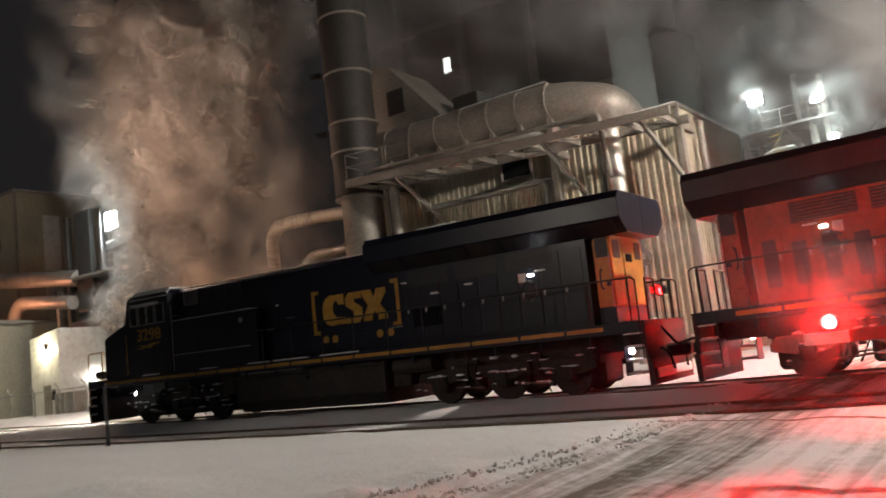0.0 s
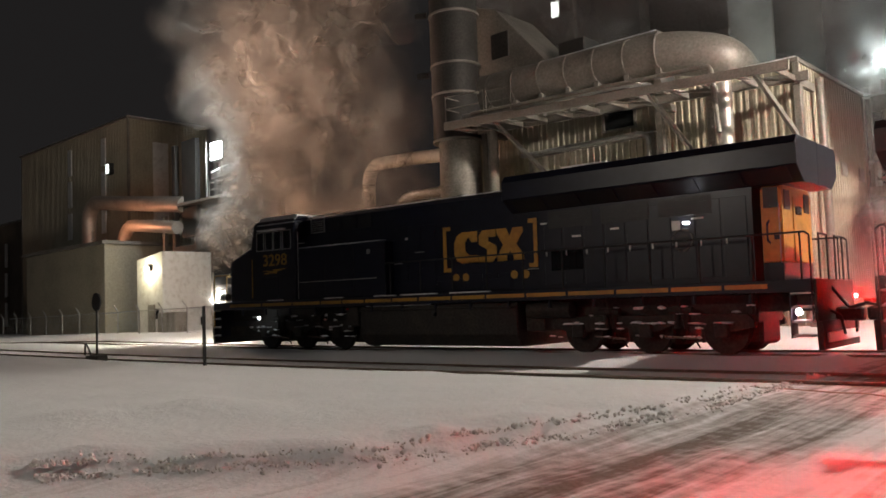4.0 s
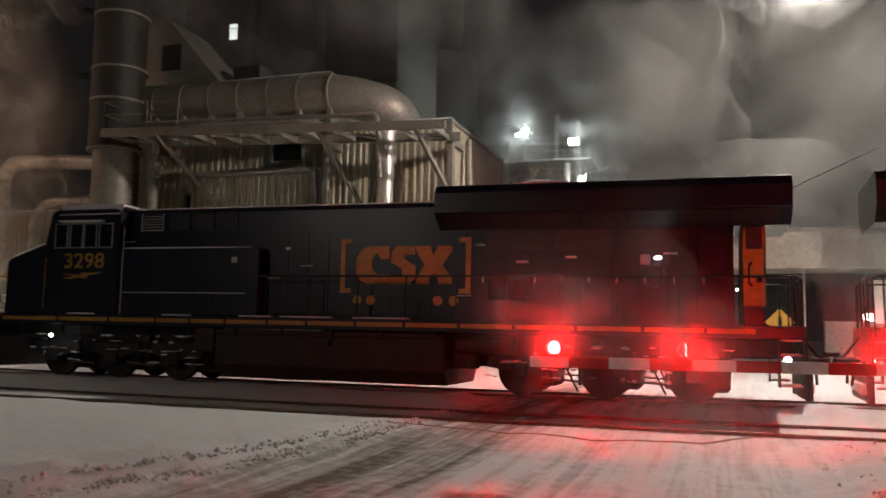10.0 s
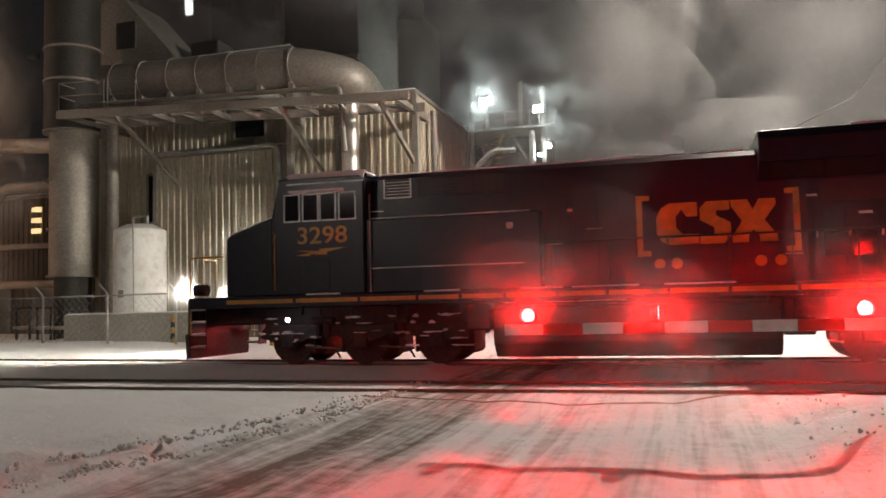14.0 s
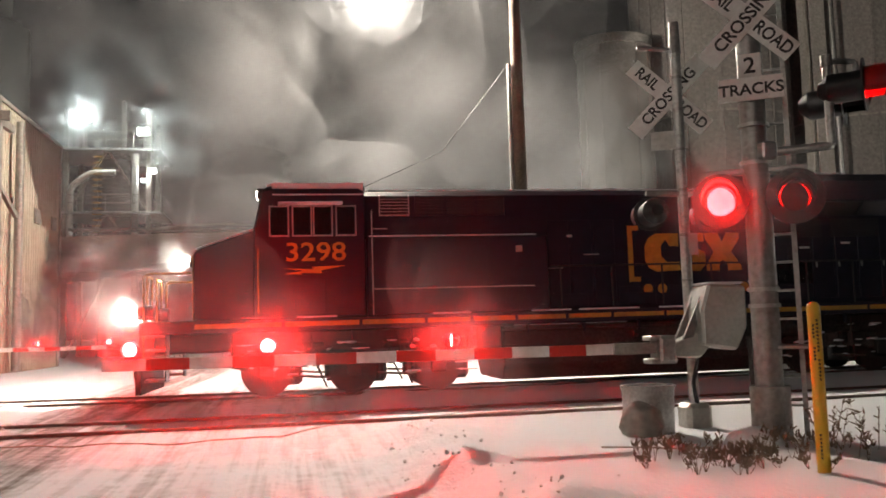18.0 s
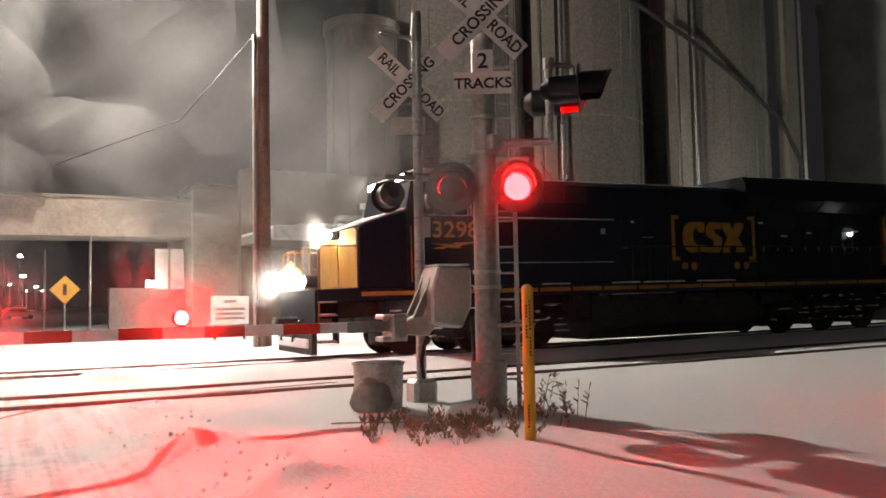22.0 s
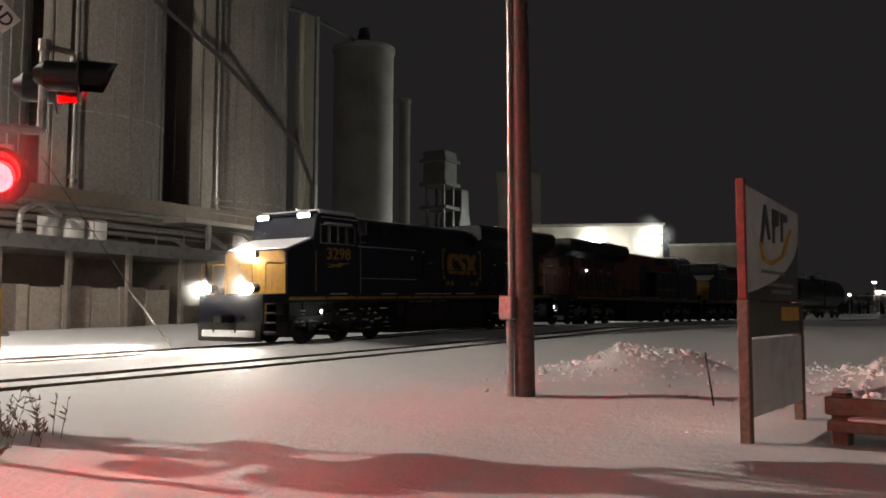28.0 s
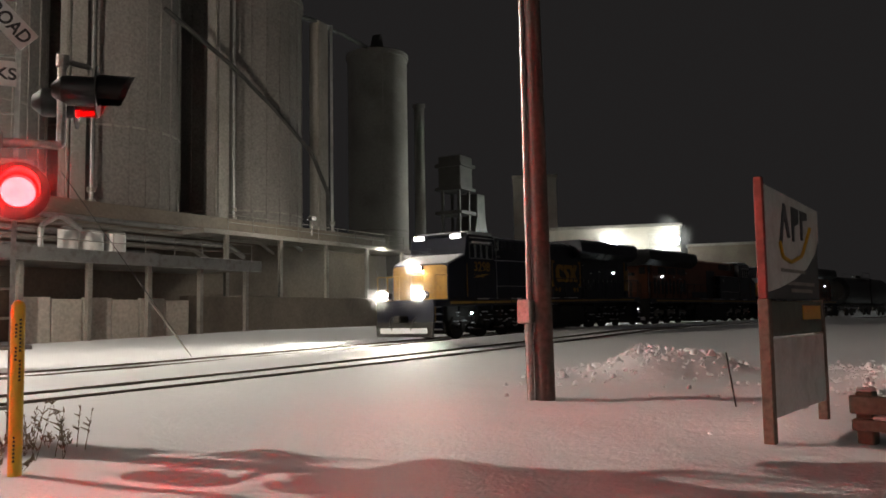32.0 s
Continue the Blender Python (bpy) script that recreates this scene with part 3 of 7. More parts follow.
    part("end_door", B((19.25, -0.32, 2.06), (19.272, 0.32, 3.5), 0.008), YELLOW if marked else ORANGE, L)
    for s in (-1, 1):
        part("end_vent", B((18.86, s * 1.05, 3.22), (19.18, s * 1.062, 3.68), 0.004), BLACK, L, "dark square vent")
        part("end_window", B((19.25, s * 0.5, 3.18), (19.266, s * 0.9, 3.62), 0.006), BLACK, L)
        part("end_mark", Pz([(18.9, 2.5), (18.97, 2.42), (18.99, 2.46), (18.94, 2.53), (18.94, 2.86), (18.99, 2.93), (18.97, 2.97), (18.9, 2.9)], "y", s * 1.05, s * 1.058), NAVY, L)
        part("end_mark", B((19.06, s * 1.05, 2.52), (19.18, s * 1.058, 2.62), 0.003), NAVY, L)
        part("end_grab", Rd((19.20, s * 1.09, 2.0), (19.20, s * 1.09, 3.3), 0.014, seg=6), GALV, L)
    for s in (-1, 1):
        part("blower_cabinet", B((3.60, s * 1.0, 1.63), (7.65, s * 1.40, 3.33), 0.03), NAVY, L)
        part("cabinet_snow", B((3.66, s * 1.03, 3.332), (7.4, s * 1.36, 3.365), 0.015), SNOWCAP, L, "line of snow")
        part("cabinet_seam", B((3.75, s * 1.40, 2.19), (7.3, s * 1.412, 2.215)), ALU, L)
        for x in (4.95, 6.3):
            part("cabinet_door_edge", B((x - 0.01, s * 1.40, 1.75), (x + 0.01, s * 1.408, 3.25)), BLACK, L)
        # louvre windows high on the hood
        for i, x0 in enumerate((3.95, 4.75, 5.45, 6.15)):
            lv = part("louvre", B((x0, s * 1.02, 3.86), (x0 + 0.62, s * 1.03, 4.26)), BLACK, L)
            bm = bmesh.new()
            box(bm, (x0 - 0.03, s * 1.02, 3.83), (x0, s * 1.05, 4.29))
            box(bm, (x0 + 0.62, s * 1.02, 3.83), (x0 + 0.65, s * 1.05, 4.29))
            box(bm, (x0 - 0.03, s * 1.02, 3.83), (x0 + 0.65, s * 1.05, 3.86))
            for k in range(5):
                box(bm, (x0, s * 1.02, 3.92 + k * 0.07), (x0 + 0.62, s * 1.045, 3.935 + k * 0.07))
            part("louvre_frame", bm, NAVY if i else GALV, lv)
        # hood doors with latches
        for i in range(8):
            x0 = 7.75 + i * 0.55
            part("hood_door", B((x0, s * 1.02, 1.72), (x0 + 0.50, s * 1.035, 3.7 if not 2.9 < x0 - 6.5 < 6.6 else 2.15), 0.006), NAVY, L)
        for i in range(9):
            x0 = 13.15 + i * 0.60
            d = part("rear_door", B((x0, s * 1.05, 1.75), (x0 + 0.54, s * 1.068, 3.18 if not marked else 3.55), 0.008), paint, L)
            if not marked:
                part("door_screen", B((x0 + 0.12, s * 1.068, 1.95), (x0 + 0.42, s * 1.074, 2.95 - 0.12 * (i % 2)), 0.003), BLACK, d, "dark recessed screen")
            part("latch", B((x0 + 0.05, s * 1.068, 2.5), (x0 + 0.09, s * 1.085, 2.66)), GALV, d)
        for x0, z0, w, h in ((13.55, 2.38, 0.22, 0.2), (14.0, 2.95, 0.26, 0.05), (15.1, 3.05, 0.25, 0.05), (17.2, 3.12, 0.3, 0.04), (13.05, 3.35, 0.2, 0.04), (8.2, 3.3, 0.12, 0.06)):
            part("white_decal", B((x0, s * 1.068, z0), (x0 + w, s * 1.074, z0 + h)), WHITE, L, "small pale label")
        ld = part("ladder_rail", Rd((3.72, s * 1.45, 1.65), (3.72, s * 1.45, 3.9), 0.018, seg=6), GALV, L)
        # flared radiator
        bm = bmesh.new()
        prism(bm, [(s * 1.05, 3.72), (s * 1.52, 4.06), (s * 1.52, 4.52), (s * 1.38, 4.70), (0, 4.70), (0, 3.72)], "x", 12.15, 19.75, 0.01)
        part("radiator_wing", bm, NAVY if marked else BLACK, L)
        for i in range(7):
            x0 = 12.4 + i * 1.03
            part("radiator_grille", Pz([(s * 1.10, 3.752), (s * 1.48, 4.026), (s * 1.495, 4.016), (s * 1.115, 3.74)], "x", x0, x0 + 0.95), BLACK, L)
        part("radiator_snow", B((13.9, s * 0.2, 4.702), (15.2, s * 1.34, 4.75), 0.02), SNOWCAP, L, "patch of snow")
        # walkway handrails
        xs = [7.9, 9.1, 10.3, 11.5, 12.7, 13.9, 15.1, 16.3, 17.5, 18.7, 19.7]
        hand_rail(L, [(x, s * 1.44, 2.62) for x in (7.7, 19.75)])
        for x in xs:
            part("stanchion", Rd((x, s * 1.44, 1.6), (x, s * 1.44, 2.63), 0.02, seg=6), BLACK, L)
        if marked:
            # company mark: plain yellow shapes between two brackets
            y0, y1 = s * 1.037, s * 1.046
            for bx, k in ((9.67, 1), (12.92, -1)):
                part("bracket_mark", Pz([(bx, 2.25), (bx + k * 0.28, 2.25), (bx + k * 0.28, 2.36), (bx + k * 0.12, 2.36), (bx + k * 0.12, 3.44), (bx + k * 0.28, 3.44), (bx + k * 0.28, 3.55), (bx, 3.55)], "y", y0, y1), YELLOW, L, "yellow bracket")
            zb, zt = 2.47, 3.36
            zm = (zb + zt) / 2
            part("company_mark", Pz([(10.94, zb + 0.02), (10.94, zb + 0.22), (10.62, zb + 0.22), (10.48, zb + 0.36), (10.48, zt - 0.30), (10.60, zt - 0.14), (10.70, zt - 0.30), (10.92, zt - 0.30), (10.92, zt), (10.36, zt), (10.18, zt - 0.10), (10.08, zt - 0.30), (10.08, zb + 0.26), (10.18, zb + 0.08), (10.36, zb)], "y", y0, y1), YELLOW, L, "solid yellow company mark")
            part("company_mark", Pz([(10.96, zb), (11.44, zb), (11.58, zb + 0.14), (11.58, zm - 0.02), (11.30, zm + 0.14), (11.30, zt - 0.20), (11.56, zt - 0.20), (11.56, zt), (11.10, zt), (10.97, zt - 0.14), (10.97, zm + 0.06), (11.25, zm - 0.10), (11.25, zb + 0.18), (10.96, zb + 0.18)], "y", y0, y1), YELLOW, L, "solid yellow company mark")
            part("company_mark", Pz([(11.60, zb), (11.92, zb), (11.92, zb + 0.12), (12.02, zb + 0.26), (12.14, zb + 0.12), (12.14, zb), (12.48, zb), (12.48, zb + 0.12), (12.24, zm), (12.46, zt - 0.14), (12.46, zt), (12.14, zt), (12.02, zt - 0.22), (11.92, zt), (11.58, zt), (11.60, zt - 0.14), (11.80, zm), (11.60, zb + 0.12)], "y", y0, y1), YELLOW, L, "solid yellow company mark")
            for x in (10.12, 10.47, 12.14, 12.52):
                part("round_mark", Rd((x, y0, 2.08), (x, y1, 2.08), 0.115, seg=16), YELLOW, L)
    part("exhaust_stack", B((8.6, -0.3, 4.40), (9.0, 0.3, 4.48), 0.02), BLACK, L)
    hb = part("horn", Rd((9.2, -0.15, 4.52), (9.75, -0.15, 4.52), 0.04, 0.075), BLACK, L, smooth=True)
    part("horn_bell", Rd((9.6, 0.12, 4.55), (9.15, 0.12, 4.55), 0.04, 0.075), BLACK, hb)
    part("horn_bracket", B((9.42, -0.25, 4.40), (9.50, 0.25, 4.50)), BLACK, hb)
    part("roof_edge_snow", B((3.7, -1.0, 4.402), (11.9, -0.9, 4.422), 0.008), SNOWCAP, L, "thin line of snow")
    # porthole and builder's round mark
    for s in (-1, 1):
        ring = [(16.98 + 0.25 * math.cos(k * math.tau / 20), s * 1.072, 2.66 + 0.25 * math.sin(k * math.tau / 20)) for k in range(21)]
        badge = part("round_badge", Rd((16.98, s * 1.068, 2.66), (16.98, s * 1.076, 2.66), 0.15, seg=16), BLACK, L, "faded round emblem")
        for k in range(0, 20):
            if k % 3 != 2:
                part("ring_piece", Rd(ring[k], ring[k + 1], 0.03, seg=6), HOPPER, badge)
        part("pale_label", B((16.72, s * 1.068, 2.90), (16.93, s * 1.074, 3.12)), ALU, L, "square pale label")
        # screens and recessed panels high on the rear hood
        for x0 in (13.3, 14.85, 16.4):
            sc_ = part("intake_screen", B((x0, s * 1.068, 3.22), (x0 + 1.3, s * 1.078, 3.66), 0.004), BLACK, L, "dark intake screen")
            for k in range(6):
                part("screen_bar", B((x0 + 0.02, s * 1.078, 3.25 + k * 0.07), (x0 + 1.28, s * 1.084, 3.262 + k * 0.07)), paint, sc_)
        part("hood_window", B((13.35, s * 1.068, 2.12), (14.3, s * 1.076, 2.66), 0.004), GLASS, L, "glossy dark inspection panel")
        for x0 in (7.75, 9.4, 11.1):
            part("lower_door", B((x0, s * 1.037, 1.72), (x0 + 0.9, s * 1.05, 2.0), 0.006), NAVY, L)
        part("lift_lug", B((6.9, s * 1.40, 2.95), (7.05, s * 1.43, 3.1), 0.01), GALV, L)
        for x0, z0 in ((3.7, 3.5), (7.72, 2.6), (8.6, 2.9), (12.6, 2.2)):
            part("grab_iron", Rd((x0, s * 1.43 if x0 < 7.6 else s * 1.07, z0), (x0 + 0.35, s * 1.43 if x0 < 7.6 else s * 1.07, z0), 0.014, seg=6), GALV, L)
        part("marker_lamp", B((17.02, s * 1.07, 3.02), (17.16, s * 1.10, 3.08)), SMALLGLOW, L)
        part("step_light", Rd((1.62, s * 1.44, 1.06), (1.62, s * 1.47, 1.06), 0.05, seg=12), SMALLGLOW if lit else GLASS, L, "small lit step lamp")
        part("reflector", B((6.05, s * 1.50, 1.25), (6.12, s * 1.51, 1.30)), REDLENS, L)
    # fuel tank
    part("fuel_tank", Pz([(-1.42, 0.46), (-1.15, 0.15), (1.15, 0.15), (1.42, 0.46), (1.42, 1.33), (-1.42, 1.33)], "x", 6.55, 12.45, 0.03), GRIME, L)
    for s in (-1, 1):
        part("air_tank", Rd((12.7, s * 1.2, 1.1), (14.0, s * 1.2, 1.1), 0.2), GRIME, L, smooth=True)
        part("air_pipe", Rd((6.5, s * 1.46, 1.22), (12.4, s * 1.46, 1.22), 0.03, seg=8), GRIME, L)
    part("frame_keel", B((-0.9, -0.7, 0.95), (19.8, 0.7, 1.36), 0.04), GRIME, L)
    for s in (-1, 1):
        part("equipment_box", B((5.95, s * 0.75, 0.75), (6.5, s * 1.42, 1.36), 0.03), GRIME, L)
        part("equipment_box", B((12.5, s * 0.7, 0.55), (13.1, s * 1.1, 1.3), 0.03), GRIME, L)
        part("tank_snow", B((6.8, s * 1.36, 1.332), (9.4, s * 1.43, 1.35), 0.006), SNOWCAP, L, "line of snow")
        part("fuel_filler", Rd((9.6, s * 1.40, 1.05), (9.6, s * 1.5, 1.10), 0.07, seg=10), BLACK, L)
    truck(L, (1.45, 3.30, 5.15), GRIME if marked else STRUCT)
    truck(L, (14.1, 15.95, 17.8), GRIME if marked else STRUCT)
    # platforms, steps, pilots at both ends
    for end, x0, k in (("front", 0.0, -1), ("rear", 19.25, 1)):
        px = x0 + k * 1.0 if k < 0 else 19.92
        pl = part("pilot", Pz([(-1.45, 0.75), (1.45, 0.75), (1.45, 1.62), (-1.45, 1.62)], "x", px, px + k * 0.06), NAVY if k < 0 else GRIME, L)
        part("plough", Pz([(-1.4, 0.16), (1.4, 0.16), (1.45, 0.75), (-1.45, 0.75)], "x", px + k * 0.02, px + k * 0.14), GRIME, L, "snow-crusted plough" if k < 0 else "")
        part("plough_snow", B((px + k * 0.14, -1.2, 0.30), (px + k * 0.20, 1.2, 0.52), 0.03), SNOWCAP, L, "crusted snow")
        part("coupler", B((px + k * 0.06, -0.17, 0.72), (px + k * 0.62, 0.17, 1.02), 0.05), GRIME, L)
        for y in (-0.6, 0.6):
            part("air_hose", tube([(px + k * 0.08, y, 0.95), (px + k * 0.28, y, 0.85), (px + k * 0.32, y * 0.8, 0.45)], 0.03, 8), BLACK, L)
        for s in (-1, 1):
            for i in range(4):
                z = 0.42 + i * 0.30
                part("step", B((px - k * 0.05, s * 1.08, z), (px - k * 0.45, s * 1.5, z + 0.035)), GALV, L, "snowy step" if i > 1 else "")
                part("step_snow", B((px - k * 0.08, s * 1.12, z + 0.035), (px - k * 0.42, s * 1.48, z + 0.06), 0.01), SNOWCAP, L, "snow on the step")
            part("step_side", B((px - k * 0.46, s * 1.08, 0.4), (px - k * 0.48, s * 1.5, 1.6)), NAVY, L)
            hand_rail(L, [(px - k * 0.03, s * 1.46, 0.75), (px - k * 0.03, s * 1.46, 2.55), (px - k * 0.12, s * 1.46, 2.62), (x0 + k * 0.05, s * 1.46, 2.62)], 0.02, YELLOW if k < 0 else BLACK)
            hand_rail(L, [(px, s * 0.9, 1.62), (px, s * 0.9, 2.6), (px, s * 0.3, 2.6), (px, s * 0.3, 1.62)], 0.022, YELLOW if k < 0 else BLACK)
        if k < 0:
            for y in (-0.95, 0.95):
                dl = part("ditch_light", Rd((px + 0.16, y, 1.83), (px - 0.02, y, 1.83), 0.15, seg=16), BLACK, L, smooth=True)
                part("lens", Rd((px - 0.0215, y, 1.83), (px - 0.0225, y, 1.83), 0.125, seg=16), HEAD if lit else GLASS, dl)
                bm = bmesh.new()
                bmesh.ops.create_cone(bm, cap_ends=False, segments=18, radius1=0.145, radius2=0.145, depth=0.14, matrix=pose(px - 0.09, y, 1.83, 0, 90, 0))
                bmesh.ops.solidify(bm, geom=bm.faces[:], thickness=0.006)
                part("visor", bm, BLACK, dl)
            hl = part("headlight", B((-0.12, -0.24, 2.86), (-0.02, 0.24, 3.06), 0.03), BLACK, L)
            for y in (-0.11, 0.11):
                bm = bmesh.new()
                bmesh.ops.create_cone(bm, cap_ends=False, segments=18, radius1=0.106, radius2=0.106, depth=0.11, matrix=pose(-0.175, y, 2.96, 0, 90, 0))
                bmesh.ops.solidify(bm, geom=bm.faces[:], thickness=0.004)
                part("visor", bm, BLACK, hl)
                part("lens", Rd((-0.1215, y, 2.96), (-0.1225, y, 2.96), 0.10, seg=16), HEAD if lit else GLASS, hl)
        else:
            part("rear_lamp", B((19.26, -0.2, 3.1), (19.30, 0.2, 3.3), 0.02), GLASS, L)
            part("under_lamp", Rd((19.6, -1.40, 0.95), (19.6, -1.44, 0.95), 0.07), SMALLGLOW, L, "small lit ground lamp")
            part("jumper_cable", tube([(19.93, -0.3, 1.5), (20.3, -0.3, 1.0), (20.7, -0.3, 1.1)], 0.035, 8), BLACK, L)
    return L


glow_white = glow("number_board_glow", (1.0, 0.97, 0.88), 14)
ORANGE = material("dull_orange_paint", (0.19, 0.047, 0.014), 0.45, 0, 6, 0.25, 0.05, 0.6, (0.09, 0.03, 0.014), 0.8)
REDLENS = material("red_lens", (0.35, 0.01, 0.012), 0.2, 0, 20, 0.1, 0)
TANKCAR = material("tank_car_black", (0.020, 0.019, 0.018), 0.45, 0.1, 7, 0.3, 0.1, 0.7, (0.06, 0.05, 0.042), 0.5)
HOPPER = material("hopper_grey", (0.10, 0.095, 0.09), 0.6, 0.1, 7, 0.3, 0.1, 0.7, (0.05, 0.042, 0.036), 0.5)


def tank_car(length=16.0):
    C = thing("tank_car", "grimy black tank car with walkway and dome", "freight car", group="train")
    part("sill", B((0.3, -0.5, 1.0), (length - 0.3, 0.5, 1.25), 0.02), GRIME, C)
    bm = bmesh.new()
    rod(bm, (0.9, 0, 2.75), (length - 0.9, 0, 2.75), 1.45, seg=28)
    rod(bm, (0.55, 0, 2.75), (0.9, 0, 2.75), 1.0, 1.45, seg=28)
    rod(bm, (length - 0.9, 0, 2.75), (length - 0.55, 0, 2.75), 1.45, 1.0, seg=28)
    part("tank", bm, TANKCAR, C, smooth=True)
    part("dome", Rd((length / 2, 0, 4.15), (length / 2, 0, 4.5), 0.45, seg=18), TANKCAR, C)
    for s in (-1, 1):
        part("platform", B((length / 2 - 1.4, s * 0.5, 4.18), (length / 2 + 1.4, s * 1.0, 4.22)), GRIME, C)
        hand_rail(C, [(length / 2 - 1.4, s * 1.0, 4.2), (length / 2 - 1.4, s * 1.0, 4.75), (length / 2 + 1.4, s * 1.0, 4.75), (length / 2 + 1.4, s * 1.0, 4.2)])
        part("ladder", B((length / 2 - 0.2, s * 1.42, 1.2), (length / 2 + 0.2, s * 1.47, 4.1)), GRIME, C)
    for x in (1.6, length - 3.4):
        for a in (x, x + 1.75):
            wheelset(C, a, 0.45)
        for s in (-1, 1):
            part("truck_frame", B((x - 0.4, s * 0.92, 0.35), (x + 2.15, s * 1.05, 0.75), 0.04), GRIME, C)
    return C


TRAIN = []


def build_train():
    a = locomotive("lead_locomotive", "dark blue diesel locomotive with yellow nose and marks, snowy roof")
    b = locomotive("second_locomotive", "dull orange diesel locomotive with black roof, coupled backwards, unlit", False, False)
    TRAIN.append((a, 0.0, False))
    TRAIN.append((b, 21.9 + 19.25, True))
    c = copy_thing(b, Matrix())
    c.name = "third_locomotive"
    tagged(c, "dull orange and dark diesel locomotive coupled third in the train")
    TRAIN.append((c, 43.9, False))
    x = 66.4
    t0 = tank_car()
    TRAIN.append((t0, x, False))


build_train()


# ---- the plant behind the tracks ----
def ribbed(axis, lo, hi, at, z0, z1, pitch=0.3, depth=0.05, out=-1):
    """A sheet of trapezoid-ribbed cladding, along x or y, that faces out."""
    bm = bmesh.new()
    prof, u = [], lo
    while u < hi - 1e-6:
        for f, d in ((0, 0), (0.45, 0), (0.55, 1), (0.9, 1)):
            v = u + f * pitch
            if v < hi:
                prof.append((v, at + out * d * depth))
        u += pitch
    prof.append((hi, at))
    rows = [[bm.verts.new((p[0], p[1], z) if axis == "x" else (p[1], p[0], z)) for p in prof] for z in (z0, z1)]
    back = [[bm.verts.new((p[0], at - out * 0.06, z) if axis == "x" else (at - out * 0.06, p[0], z)) for p in (prof[0], prof[-1])] for z in (z0, z1)]
    for i in range(len(prof) - 1):
        bm.faces.new((rows[0][i], rows[0][i + 1], rows[1][i + 1], rows[1][i]))
    bm.faces.new((rows[0][0], rows[1][0], back[1][0], back[0][0]))
    bm.faces.new((rows[0][-1], back[0][1], back[1][1], rows[1][-1]))
    bm.faces.new((back[0][0], back[1][0], back[1][1], back[0][1]))
    bm.faces.new(rows[1] + [back[1][1], back[1][0]])
    return bm


def clad_building(name, label, x0, x1, y0, y1, z1, mat, roof=0.25, bays=4, faces="fr", z0=0.0, core=True):
    """A steel hall: plinth, ribbed panels on the faces that show, corner trims and a roof slab."""
    H = thing(name, label, "industrial building")
    g = bowl(x0)
    part("core", B((x0 + 0.1, y0 + 0.1, z0 + g - 0.3), (x1 - 0.1, y1 - 0.1, z1 - 0.05)), DARKCON, H)
    w = (x1 - x0) / bays
    for i in range(bays):
        part("wall_panel", ribbed("x", x0 + i * w + 0.02, x0 + (i + 1) * w - 0.02, y0, g + z0 - 0.2, z1, 0.32, 0.05, -1), mat, H)
    n = max(1, int((y1 - y0) / max(w, 2.5)))
    d = (y1 - y0) / n
    for i in range(n):
        part("wall_panel", ribbed("y", y0 + i * d + 0.02, y0 + (i + 1) * d - 0.02, x1, g + z0 - 0.2, z1, 0.32, 0.05, 1), mat, H)
    for x, y in ((x0, y0), (x1, y0), (x1, y1)):
        part("corner_trim", B((x - 0.1, y - 0.1, g + z0 - 0.2), (x + 0.1, y + 0.1, z1), 0.01), STRUCT, H)
    part("roof", B((x0 - roof, y0 - roof, z1), (x1 + roof, y1, z1 + 0.18), 0.02), STRUCT, H)
    part("roof_snow", B((x0 - roof + 0.1, y0 - roof + 0.1, z1 + 0.18), (x1 + roof - 0.1, y1 - 0.1, z1 + 0.27), 0.04), SNOWCAP, H, "thin snow")
    return H


def railing(parent, pts, h=1.05, mat=STRUCT, step=1.4):
    for a, b in zip(pts, pts[1:]):
        a, b = Vector(a), Vector(b)
        for k in (0.5, 1.0):
            part("guard_rail", Rd(a + Vector((0, 0, h * k)), b + Vector((0, 0, h * k)), 0.025, seg=6), mat, parent)
        n = max(1, int((b - a).length / step))
        for i in range(n + 1):
            p = a.lerp(b, i / n)
            part("guard_post", Rd(p, p + Vector((0, 0, h)), 0.025, seg=6), mat, parent)


